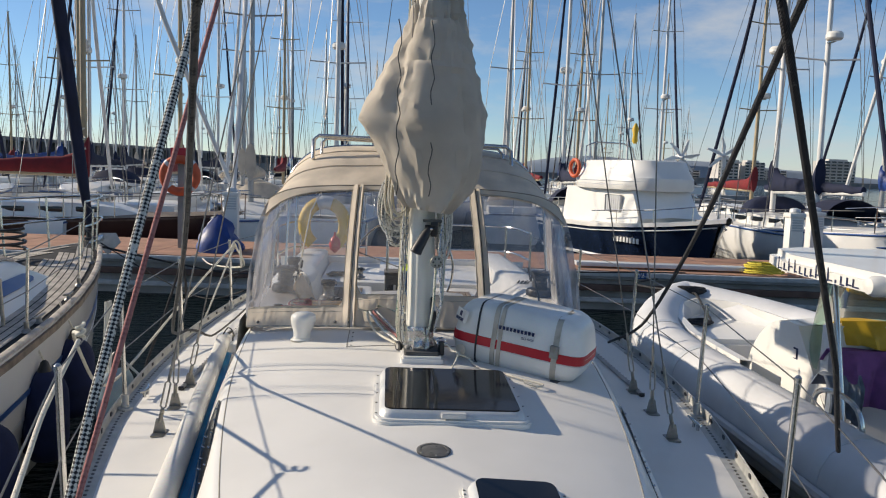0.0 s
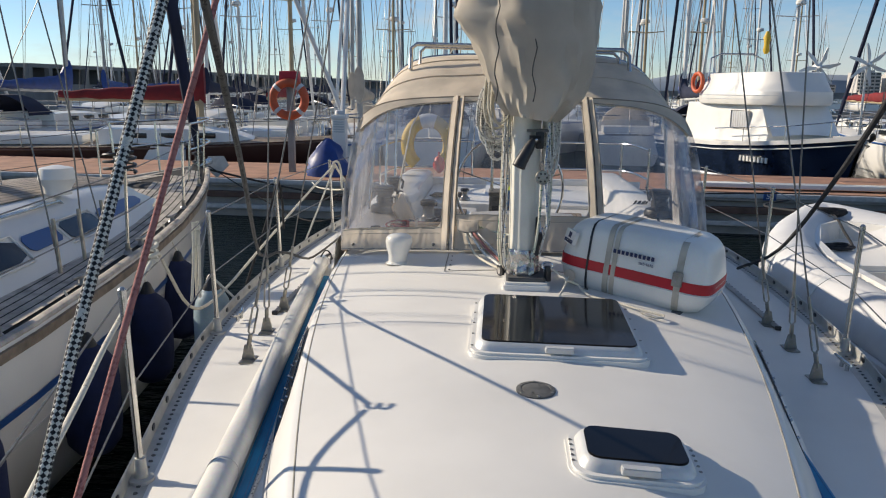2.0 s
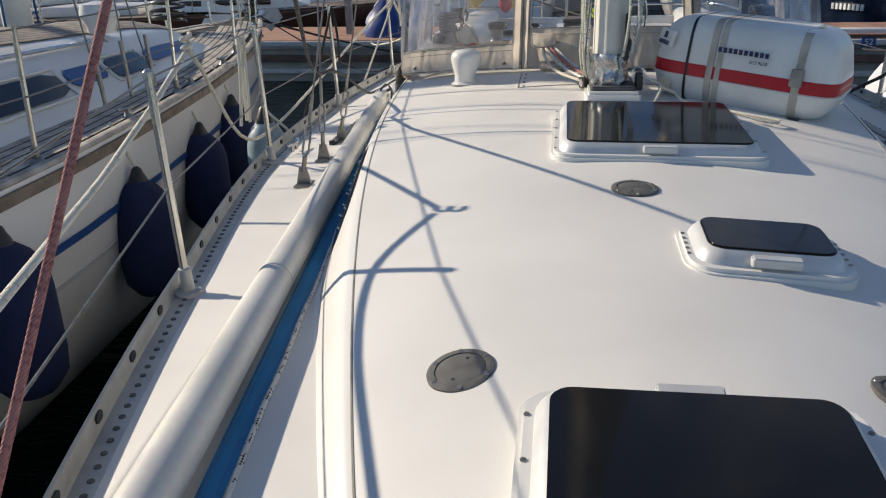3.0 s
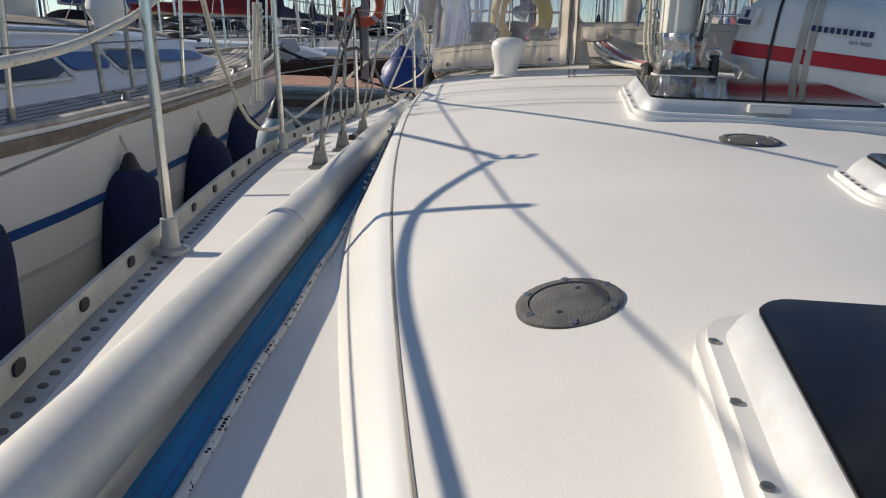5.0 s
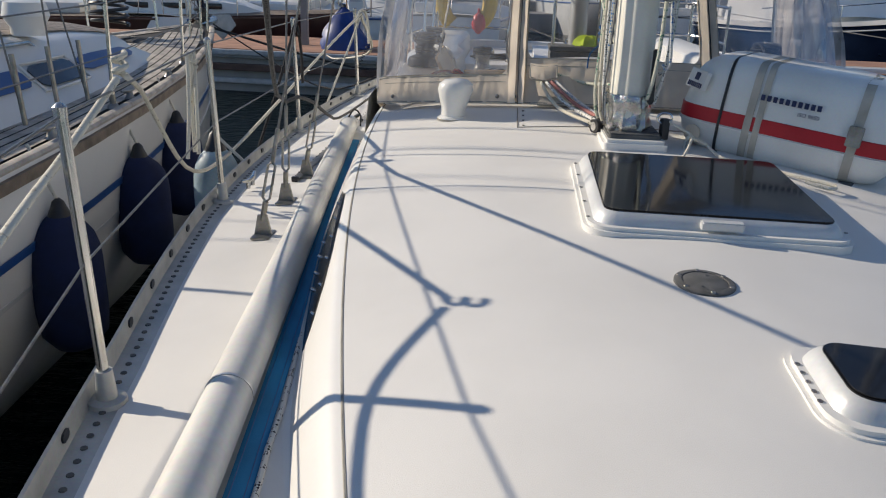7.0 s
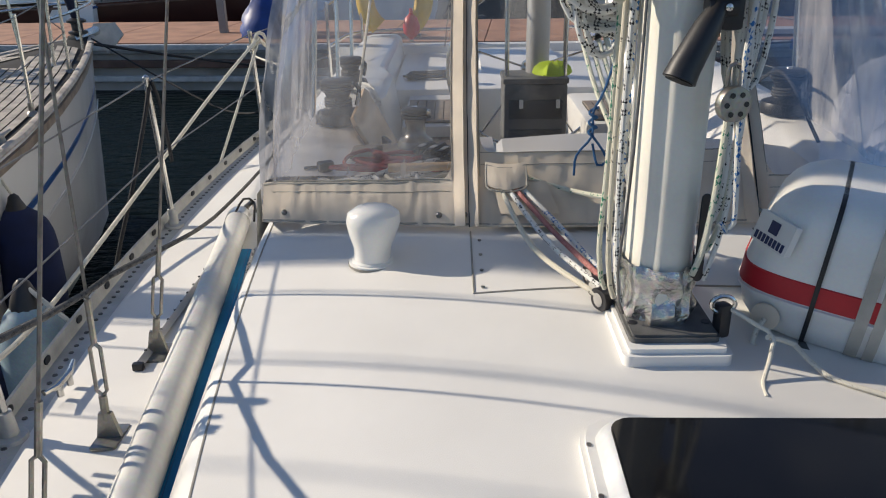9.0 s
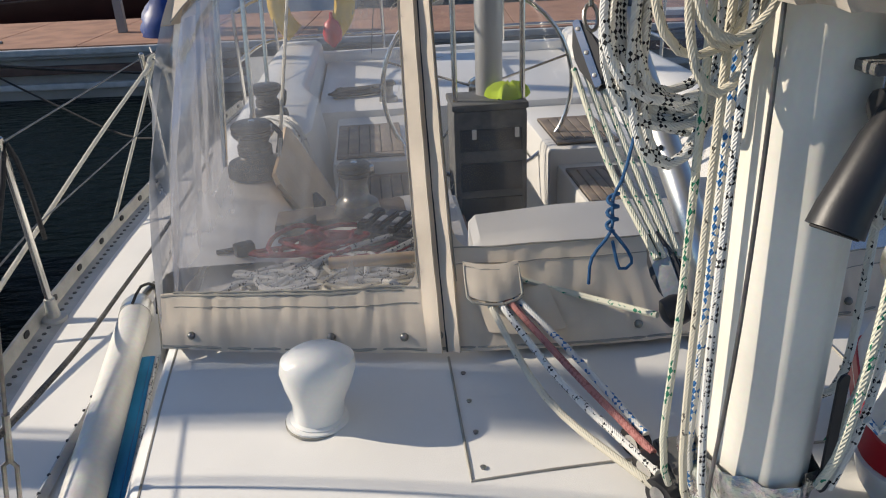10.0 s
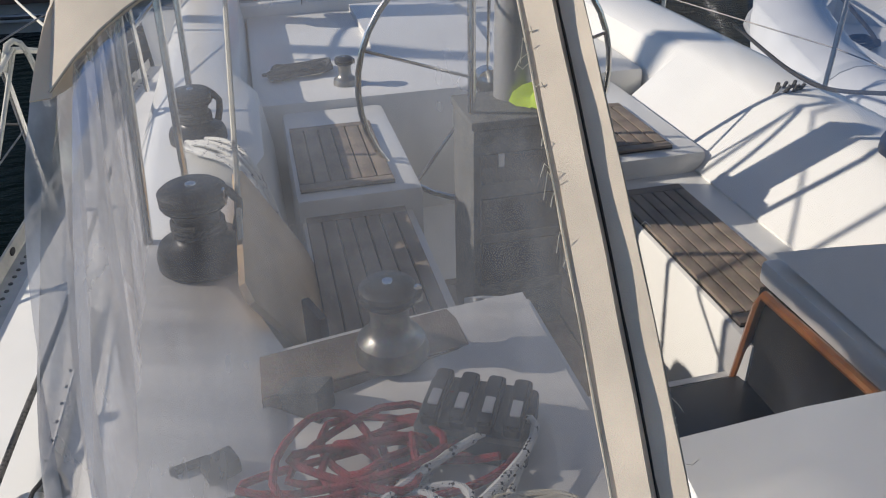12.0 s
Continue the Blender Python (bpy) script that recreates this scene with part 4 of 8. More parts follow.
# fore part of the cover, laced round the mast
cov = thing("sail_cover", (0, 4.2, 1.3), "loose wrinkled tan sail cover laced round the mast", "sail cover")
lev = [(2.95, -0.065, 0.085, 4.24, 4.50), (2.66, -0.07, 0.11, 4.23, 4.52), (2.42, -0.075, 0.15, 4.21, 4.56), (2.27, -0.12, 0.18, 4.17, 4.66), (2.12, -0.19, 0.225, 4.12, 4.76), (1.97, -0.265, 0.275, 4.08, 4.86), (1.83, -0.335, 0.32, 4.05, 4.92), (1.75, -0.345, 0.325, 4.04, 4.94), (1.65, -0.285, 0.32, 4.05, 4.92), (1.52, -0.235, 0.295, 4.06, 4.88), (1.42, -0.20, 0.255, 4.08, 4.82), (1.345, -0.165, 0.19, 4.10, 4.76), (1.30, -0.12, 0.13, 4.12, 4.70)]
rings = []
for j in range(56):
    f = j / 55 * (len(lev) - 1)
    i = min(int(f), len(lev) - 2)
    z, xl, xr, yf, yb = [lev[i][q] + (lev[i + 1][q] - lev[i][q]) * (f - i) for q in range(5)]
    ring = []
    for k in range(72):
        a = 2 * math.pi * k / 72
        c, s = math.cos(a), math.sin(a)
        pw = 0.82
        x = (xl + xr) / 2 + (xr - xl) / 2 * math.copysign(abs(c) ** pw, c)
        y = (yf + yb) / 2 + (yb - yf) / 2 * math.copysign(abs(s) ** pw, s)
        fold = 0.075 * (0.35 - abs(noise.noise(Vector((c * 2.6 + z * 1.8, s * 2.6, z * 1.3))))) + 0.03 * noise.noise(Vector((c * 4.5 - z * 2.0, s * 4.5, z * 1.1))) + 0.030 * (0.2 - abs(noise.noise(Vector((c * 6 + z * 5, s * 6, z * 6))))) + 0.030 * (abs(math.sin(a * 4.5 + 0.8 * z + noise.noise(Vector((c * 2, s * 2, z * 2))))) - 0.6) * max(0, 1 - abs(z - 1.62) / 0.6) - 0.085 * math.exp(-((a - 4.15) / 0.28) ** 2 - ((z - 1.83) / 0.22) ** 2) + 0.05 * math.exp(-((a - 3.55) / 0.22) ** 2 - ((z - 1.72) / 0.30) ** 2) + 0.025 * math.exp(-((a - 4.65) / 0.12) ** 2) * max(0, 1 - abs(z - 1.7) / 0.5)
        rip = 0.010 * math.sin(z * 62 + a * 1.5 + 3 * noise.noise(Vector((c, s, z * 4)))) * max(0, min(1, (z - 1.75) / 0.3))
        g = 1 + (fold + rip) / max(0.12, abs(xr - xl) / 2) * 0.8
        ring.append((x * g, (y - 4.36) * g + 4.36, z - 0.16 * x * max(0, 1 - (z - 1.29) / 0.4) + (0.25 * max(0, -x - 0.1) - 0.02) * max(0, 1 - (z - 1.29) / 0.4)))
    rings.append(ring)
part("canvas", loft(rings), M["cover"], cov)
for sx in (-0.17, 0.0):
    pts = [(sx + 0.01 * math.sin(k * 2.0), 4.035 + 0.012 * math.cos(k) + 0.25 * max(0, (k - 9) / 10) * 0.4, 1.36 + 0.06 * k) for k in range(16)]
    part("lacing", tube(pts, 0.003, 5, curve=True), M["r_grey"], cov)

vang = thing("rod_vang", (0, 4.55, 0.5), "silver rod vang with a rope tackle beside the mast", "vang")
v0, v1 = Vector((0.07, 4.56, 0.62)), Vector((-0.08, 5.66, 1.68))
vd = (v1 - v0).normalized()
VANG0 = v0.copy()
part("tube", tube([v0, v0 + vd * 1.05], 0.030, 20), M["alu"], vang)
part("inner_tube", tube([v0 + vd * 1.0, v1], 0.024, 16), M["alu"], vang)
part("strap", tube([v0 + vd * 0.79, v0 + vd * 0.82], 0.0325, 20), M["black"], vang, "black strap")
part("fork", box(v0.x, v0.y, v0.z, 0.05, 0.06, 0.09, 0.01), M["black"], vang)
for q in (0.745, 0.45):
    part("rivet", lathe([(0.006, 0), (0.005, 0.004), (0.001, 0.005)], n=8, m=Matrix.Translation(v0 + vd * q + Vector((-0.022, -0.018, 0.012))) @ pose(0, 0, 0, 60, -40, 0)), M["black"], vang)
bt, bb = Vector((-0.055, 5.19, 1.07)), Vector((0.025, 4.83, 0.685))
TB = (bt - bb).normalized()
TN = Vector((-0.6, -0.7, 0.5))
TN = (TN - TB * TN.dot(TB)).normalized()
TX = TB.cross(TN)


def tackle(at):
    return Matrix(((TX.x, TB.x, TN.x, at.x), (TX.y, TB.y, TN.y, at.y), (TX.z, TB.z, TN.z, at.z), (0, 0, 0, 1)))


part("wire_strop", tube([bt + Vector((0, 0, 0.11)), (-0.05, 5.42, 1.62)], 0.006, 8), M["wire"], vang)
part("thimble", tube([bt + Vector((0.016 * math.cos(a), 0.02 * math.sin(a) * 0.6, 0.085 + 0.028 * math.sin(a))) for a in (2 * math.pi * k / 12 for k in range(12))], 0.005, 6, closed=True), M["oldsteel"], vang)
CHEEK = [(-0.012, -0.085), (0.012, -0.085), (0.030, -0.03), (0.033, 0.0), (0.028, 0.035), (0.010, 0.085), (-0.010, 0.085), (-0.028, 0.035), (-0.033, 0.0), (-0.030, -0.03)]
for z in (-0.016, 0.006):
    part("block_cheek", slab(CHEEK, z, z + 0.010, 0.003, tackle(bt)), M["black"], vang, "black tackle block")
part("sheave", lathe([(0.027, -0.006), (0.022, 0), (0.027, 0.006)], n=20, m=tackle(bt)), M["oldsteel"], vang)
part("block_strap", slab(rounded(-0.009, -0.09, 0.009, 0.09, 0.008), 0.0165, 0.0195, 0.001, tackle(bt)), M["steel"], vang)
for q in (-0.06, 0.0, 0.065):
    part("rivet", lathe([(0.006, 0.019), (0.005, 0.022), (0.001, 0.0225)], n=10, m=tackle(bt) @ pose(0, q, 0)), M["oldsteel"], vang)
for z in (-0.016, 0.006):
    part("lower_block", slab([(x, -y) for x, y in CHEEK], z, z + 0.010, 0.003, tackle(bb)), M["black"], vang)
part("lower_strap", slab(rounded(-0.020, -0.07, 0.020, 0.05, 0.012), 0.0165, 0.0200, 0.001, tackle(bb)), M["oldsteel"], vang)
part("cam_wheel", lathe([(0.012, -0.03), (0.030, -0.022), (0.034, 0), (0.030, 0.022), (0.012, 0.03)], n=18, m=Matrix.Translation(bb + Vector((-0.0, -0.06, -0.06))) @ pose(0, 0, 0, 0, 70, 0)), M["black"], vang)
for k, (ox, oz) in enumerate(((-0.034, 0), (-0.010, 0.012), (0.014, 0.006), (0.036, -0.004))):
    p0, p1 = bt + Vector((ox, 0.01, -0.03)), bb + Vector((ox * 0.7, 0, 0.03))
    sag = Vector((0.006 * (k - 1.5), 0, -0.012))
    part("tackle_fall", tube([p0, (p0 + p1) / 2 + sag, p1], 0.0075, 8, curve=True), M["r_green"], vang)

# ---- sprayhood ----
def hood_front(u, v):
    """Front of the hood: u across from -1 (starboard) to 1, v from deck to the brow."""
    bx, by, bz = 1.12 * u, 4.885 + 0.27 * u * u, roof_z(0.9 * abs(u), 4.95) + 0.012
    tx, ty, tz = 1.075 * u, 5.70 + 0.07 * u * u, 1.372 - 0.048 * u * u - 0.085 * u ** 10
    bul = 0.03 * math.sin(math.pi * v)
    low = max(0.0, 1 - v / 0.30)
    crease = 0.006 * noise.noise(Vector((u * 6, v * 3, 0.5))) + low * (0.014 * noise.noise(Vector((u * 9 + v * 9, v * 5, 3.0))) + 0.006 * noise.noise(Vector((u * 28 + v * 20, v * 6, 7.0))) + 0.008 * noise.noise(Vector((u * 45, v * 9, 1.0))))
    return Vector((bx + (tx - bx) * v + (0.02 * u) * math.sin(math.pi * v), by + (ty - by) * v - bul + crease, bz + (tz - bz) * v + bul * 0.5))


def hood_top(u, v):
    """Canopy from the brow to the after hoop."""
    a = hood_front(u, 1.0)
    y = a.y + (6.55 - a.y) * v
    z = a.z + 0.31 * max(0.0, 1 - 1.2 * abs(u) ** 8) * math.sin(v * math.pi * 0.5) - 0.012 * math.sin(v * math.pi * 2) ** 2
    return Vector((a.x * (1 + 0.03 * v), y, z + 0.006 * noise.noise(Vector((u * 5, v * 4, 2)))))


def hood_side(sgn):
    def f(u, v):
        """u from the front corner aft, v from coaming up."""
        lo = Vector((sgn * (1.12 + 0.05 * u), 5.155 + 1.25 * u, 0.36 - 0.01 * u))
        e = hood_top(sgn, u)
        fr = hood_front(sgn, v)
        lo2 = lo + (e - lo) * v
        k = max(0, 1 - u * 3)
        p = fr * k + lo2 * (1 - k)
        return p + Vector((sgn * (0.03 * math.sin(u * 30 + 2 * v) + 0.012 * math.sin(u * 71 - 5 * v)) * math.sin(math.pi * v) ** 0.6 * (1 - u), 0.014 * math.sin(u * 25 + v * 5), 0))
    return f


def patch(fn, u0, u1, v0, v1, nu, nv, th=0.003, push=0.0):
    bm = loft([[fn(u0 + (u1 - u0) * i / nu, v0 + (v1 - v0) * j / nv) for j in range(nv + 1)] for i in range(nu + 1)], closed=False)
    bm.normal_update()
    if push:
        avg = sum((f.normal for f in bm.faces), Vector())
        s = -1 if avg.y > 0 else 1
        for v in bm.verts:
            v.co += v.normal * push * s
    if th:
        bmesh.ops.solidify(bm, geom=bm.faces[:], thickness=th)
    return bm


hood = thing("sprayhood", (0, 5.6, 0.45), "tan canvas sprayhood with clear vinyl windows", "sprayhood")
PL, PR = -0.393, 0.393


def window(u0, u1, v0, v1, name="window_pane"):
    g = part(name, patch(hood_front, u0, u1, v0, v1, 14, 14, 0.0), M["vinyl" if u0 > PL and u1 < PR else "vinylhazy"], hood, "clear scratched vinyl")


window(-0.97, PL - 0.02, 0.10, 0.97)
window(PL + 0.04, PR - 0.04, 0.19, 0.97)
window(PR + 0.02, 0.97, 0.10, 0.97)
for nm, u0, u1, v0, v1 in (("hem", -1.0, PL - 0.02, 0.0, 0.13), ("hem", PR + 0.02, 1.0, 0.0, 0.13), ("lower_panel", PL + 0.035, PR - 0.035, 0.0, 0.205), 
                           ("edge_strip", PL - 0.035, PL - 0.02, 0.1, 0.95)):
    part(nm, patch(hood_front, u0, u1, v0, v1, 70, 10, 0.004, 0.003), M["canvas"], hood)
for c in (PL, PR):
    for nm, a, b, m, ps in (("pillar", c - 0.040, c + 0.040, "canvas", 0.003), ("pillar_flap", c + 0.012, c + 0.036, "canvas", 0.006), ("pillar_flap", c - 0.030, c - 0.001, "canvas", 0.006)):
        lean = 0.016 if nm == "pillar_flap" else 0.0
        part(nm, patch(lambda u, v: hood_front(u, v) + Vector((0, -lean * (u - a) / (b - a) + 0.0015 * math.sin(v * 40 + u * 90), 0.3 * lean * (u - a) / (b - a))), a, b, 0.0, 1.0, 6, 40, 0.004, ps), M[m], hood)
    part("zip", tube([hood_front(c + 0.002, k / 20) + Vector((0.005, -0.008, 0.004)) for k in range(21)], 0.0022, 6), M["black"], hood, "dark zip")
part("brow", patch(lambda u, w: hood_front(u, 0.955 - 0.10 * abs(u) ** 6 + (0.045 + 0.10 * abs(u) ** 6) * w), -1, 1, 0, 1, 50, 6, 0.004, 0.004), M["canvas"], hood)
part("canopy", patch(hood_top, -1, 1, 0, 1, 40, 24, 0.004), M["canvas"], hood)
part("brow_seam", tube([hood_front(-1 + 2 * k / 60, 1.0) + Vector((0, -0.006, 0.002)) for k in range(61)], 0.006, 6), M["canvasdk"], hood)
for k in (0.33, 0.66):
    part("canopy_seam", tube([hood_top(-1 + 2 * j / 40, k) + Vector((0, 0, 0.004)) for j in range(41)], 0.004, 6), M["canvas"], hood)
for v in (0.008, 0.125):
    # the foot piping's dark grey also stands for the shadow under the hem
    part("piping", tube([hood_front(-1 + 2 * k / 60, v) + Vector((0, -0.006, 0.002)) for k in range(61) if v < 0.05 or abs(-1 + 2 * k / 60) > 0.46 and k < 30], 0.0035, 6), M["webbing"], hood)
for sgn in (-1, 1):
    g = part("side_pane", patch(hood_side(sgn), 0.0, 1.0, 0.04, 1.0, 40, 20, 0.0), M["vinylthick"], hood, "creased clear vinyl side")
    part("side_hem", patch(hood_side(sgn), 0.0, 1.0, 0.0, 0.06, 30, 3, 0.004), M["canvas"], hood)
    part("hoop", tube([hood_side(sgn)(1, k / 10) for k in range(11)], 0.0125, 10), M["steel"], hood)
    part("side_brow", patch(lambda a, b: hood_side(sgn)(a, 0.855 + 0.08 * a + (0.145 - 0.08 * a) * b), 0.0, 1.0, 0, 1, 30, 6, 0.004), M["canvas"], hood)
part("hoop", tube([hood_top(-1 + 2 * k / 40, 1) for k in range(41)], 0.0125, 10), M["steel"], hood)
for u in (-0.93, -0.62, -0.47, -0.40, 0.0, 0.40, 0.47, 0.7, 0.93):
    q = hood_front(u, 0.035)
    part("stud", lathe([(0.010, 0), (0.010, 0.004), (0.006, 0.010), (0.002, 0.012)], n=12, m=Matrix.Translation(q + Vector((0, -0.008, 0))) @ pose(0, 0, 0, 70, 0, 0)), M["oldsteel"], hood)
# flap over the line entry
part("line_flap", patch(lambda a, b: hood_front(PL + 0.054 + 0.108 * a, 0.118 + 0.058 * b) + Vector((0, -0.02 - 0.022 * (1 - b) - 0.022 * math.sin(math.pi * a) * math.sin(math.pi * (0.15 + 0.7 * b)), 0.004 - 0.008 * math.sin(math.pi * a))), 0, 1, 0, 1, 14, 10, 0.014), M["canvas"], hood)
part("flap_piping", tube([hood_front(PL + 0.054 + 0.108 * a, 0.118 + 0.058 * b) + Vector((0, -0.037 - 0.022 * (1 - b) - 0.012 * math.sin(math.pi * a), 0.006 - 0.008 * math.sin(math.pi * a))) for a, b in ((0, 1), (0, 0.5), (0, 0.1), (0.06, 0), (0.3, 0), (0.6, 0), (0.92, 0), (1, 0.1), (1, 0.5), (1, 1), (0.6, 1), (0.3, 1))], 0.0035, 6, closed=True), M["webbing"], hood)
part("line_sleeve", patch(lambda a, b: hood_front(PL + 0.065 + 0.15 * a + 0.03 * b, 0.13 - 0.09 * b) + Vector((0, -0.012 - 0.022 * math.sin(math.pi * a) * (1 - 0.4 * b), 0)), 0, 1, 0, 1, 10, 6, 0.006), M["canvas"], hood)
# rounded lower corners of the windows, stitched edges and frayed threads
for c0, sg, v0 in ((PL - 0.04, -1, 0.13), (PL + 0.04, 1, 0.205), (PR - 0.04, -1, 0.205), (PR + 0.04, 1, 0.13)):
    rg = []
    for k in range(9):
        a = math.pi / 2 * k / 8
        rr = 0.035
        e = (c0 + sg * rr * (1 - math.cos(a)), v0 + rr * 1.5 * (1 - math.sin(a)))
        rg.append([hood_front(c0, v0) + Vector((0, -0.006, 0.002)), hood_front(e[0], e[1]) + Vector((0, -0.006, 0.002))])
    g = loft(rg, closed=False)
    bmesh.ops.solidify(g, geom=g.faces[:], thickness=0.003)
    part("corner_gusset", g, M["canvas"], hood)
for u0, u1, v in ((-0.97, PL - 0.045, 0.129), (PL + 0.04, PR - 0.04, 0.204), (PR + 0.045, 0.97, 0.129)):
    part("bound_edge", tube([hood_front(u0 + (u1 - u0) * k / 40, v + 0.003) + Vector((0, -0.008, 0.003)) for k in range(41)], 0.0022, 5), M["webbing"], hood, "dark bound edge")
    part("stitch_line", tube([hood_front(u0 + (u1 - u0) * k / 40, v - 0.030) + Vector((0, -0.0085, 0.002)) for k in range(41)], 0.0011, 5), M["webbing"], hood)
for u in (PL - 0.040, PL - 0.026, PL + 0.038, PR - 0.038, PR + 0.040):
    part("stitch_line", tube([hood_front(u, 0.14 + 0.82 * k / 40) + Vector((0, -0.008, 0.003)) for k in range(41)], 0.0016, 5), M["webbing"], hood)
trd = random.Random(11)
for k in range(28):
    u, v = PL + trd.choice((-0.041, -0.041, 0.040)), trd.uniform(0.15, 0.9)
    q = hood_front(u, v) + Vector((0, -0.008, 0.003))
    w = trd.choice((-1, 1)) * trd.uniform(0.006, 0.022)
    part("thread", tube([q, q + Vector((w * 0.6, -0.004, trd.uniform(-0.01, 0.012))), q + Vector((w, -0.008, trd.uniform(-0.025, 0.015)))], 0.0006, 4), M["r_white"], hood)
part("brow_stitch", tube([hood_front(-1 + 2 * k / 60, 0.963 - 0.10 * abs(-1 + 2 * k / 60) ** 6) + Vector((0, -0.011, 0.003)) for k in range(61)], 0.0018, 5), M["webbing"], hood)
for k in range(70):
    u = trd.uniform(-1.0, 0.2)
    q = hood_front(u, 0.957 - 0.10 * abs(u) ** 6) + Vector((0, -0.009, 0.0))
    part("thread", tube([q, q + Vector((trd.uniform(-0.004, 0.004), -0.003, -0.008 - 0.008 * trd.random()))], 0.0008, 4), M["r_white"], hood)
# grab bar over the hood
bar = [(-0.80, 6.15, 1.55), (-0.80, 6.2, 1.70), (-0.76, 6.22, 1.735), (0.72, 6.22, 1.70), (0.76, 6.2, 1.66), (0.76, 6.15, 1.52)]
solo("grab_rail", tube(bar, 0.016, 10), M["steel"], "stainless grab rail above the sprayhood", "grab rail")
solo("grab_rail", tube([(x * 0.93, y + 0.12, z - 0.015) for x, y, z in bar], 0.012, 10), M["steel"], "thinner stainless grab rail behind it", "grab rail")

# ---- liferaft canister ----
RM = pose(0.58, 4.33, 0.412, 0, 6, -28)
RA, RBW, REX = 0.385, 0.218, 0.33
raft = thing("liferaft", (0.60, 4.35, 0.41), "white fibreglass liferaft canister with a red band, lashed on deck", "liferaft")
RPROF = ((0.0, 0.80), (0.012, 0.88), (0.05, 0.955), (0.10, 0.99), (0.135, 1.0), (0.17, 0.998), (0.23, 0.99), (0.28, 0.975), (0.305, 0.945), (0.325, 0.90), (0.340, 0.83), (0.348, 0.70))


def raft_s(z):
    for (z0, s0), (z1, s1) in zip(RPROF, RPROF[1:]):
        if z0 <= z <= z1:
            return s0 + (s1 - s0) * (z - z0) / (z1 - z0)
    return 0.70


def raft_plan(z, grow=0.0, n=72):
    """Outline of the canister at a height; the ends draw in more than the sides towards the top."""
    s = raft_s(z)
    a, b = RA * (s - 0.10 * max(0, z - 0.14) / 0.23) + grow, RBW * s + grow
    out = []
    for k in range(n):
        t = 2 * math.pi * k / n
        c, q = math.cos(t), math.sin(t)
        out.append(RM @ Vector((a * math.copysign(abs(c) ** REX, c), b * math.copysign(abs(q) ** REX, q), z)))
    return out


part("canister", loft([raft_plan(z) for z, s in RPROF], caps=True), M["raft"], raft)
part("red_band", loft([raft_plan(0.108), raft_plan(0.110, 0.003), raft_plan(0.158, 0.003), raft_plan(0.160)]), M["red"], raft, "red tape round the joint")
part("joint_lip", loft([raft_plan(0.096), raft_plan(0.098, 0.006), raft_plan(0.104, 0.006), raft_plan(0.106)]), M["raft"], raft)


def raft_girth(x, grow):
    """A line round the canister at x along its length."""
    side = []
    for z, s in RPROF:
        a, b = RA * (s - 0.10 * max(0, z - 0.14) / 0.23) + grow, RBW * s + grow
        f = max(0.0, 1 - (abs(x) / a) ** (2 / REX)) ** (REX / 2)
        side.append((b * f, z + (grow if z > 0.35 else 0)))
    return [RM @ Vector((x, -y, z)) for y, z in side] + [RM @ Vector((x, y, z)) for y, z in side[::-1]]


for x, w, m in ((-0.115, 0.013, "webbing"), (-0.080, 0.011, "webbing"), (0.235, 0.015, "webbing"), (-0.215, 0.005, "black")):
    part("strap", loft([raft_girth(x - w, 0.001), raft_girth(x - w, 0.006), raft_girth(x + w, 0.006), raft_girth(x + w, 0.001)], closed=False), M["creamweb" if m == "webbing" else m], raft, "tightened webbing strap" if m == "webbing" else "black packing band")
part("buckle", slab(rounded(-0.024, -0.035, 0.024, 0.035, 0.006), 0, 0.014, 0.003, RM @ pose(0.235, -0.228, 0.17, 90, 0, 0)), M["oldsteel"], raft)
part("end_patch", lathe([(0.032, 0), (0.032, 0.006), (0.028, 0.008), (0.001, 0.008)], n=20, m=RM @ pose(-0.30, -0.210, 0.055, 90, 0, -12)), M["canvas"], raft, "tan sealing disc")
part("painter", tube([RM @ Vector(q) for q in ((-0.30, -0.225, 0.055), (-0.31, -0.25, 0.0), (-0.25, -0.26, -0.01), (-0.1, -0.25, 0.0), (0.0, -0.26, -0.02), (0.10, -0.27, -0.03), (0.05, -0.30, -0.03), (0.14, -0.28, -0.02), (0.2, -0.24, 0.0))], 0.006, 8, curve=True), M["r_white"], raft)
# printing on the long side: a product mark as plain bars, and a smaller line of text
for k in range(10):
    part("print_bar", slab([(-0.007, -0.010), (0.007, -0.010), (0.007, 0.010), (-0.007, 0.010)], 0, 0.0015, m=RM @ pose(-0.085 + 0.021 * k, -0.2225, 0.235, 90, 0, 0)), M["ink"], raft, smooth=False)
cu = bpy.data.curves.new("iso", "FONT")
cu.body, cu.size, cu.extrude = "ISO 9650", 0.019, 0.0006
tmp = bpy.data.objects.new("iso", cu)
me = bpy.data.meshes.new_from_object(tmp)
bpy.data.objects.remove(tmp)
bm = bmesh.new()
bm.from_mesh(me)
bmesh.ops.transform(bm, verts=bm.verts, matrix=RM @ pose(0.04, -0.2245, 0.196, 90, 0, 0))
part("print_line", bm, M["ink"], raft, smooth=False)
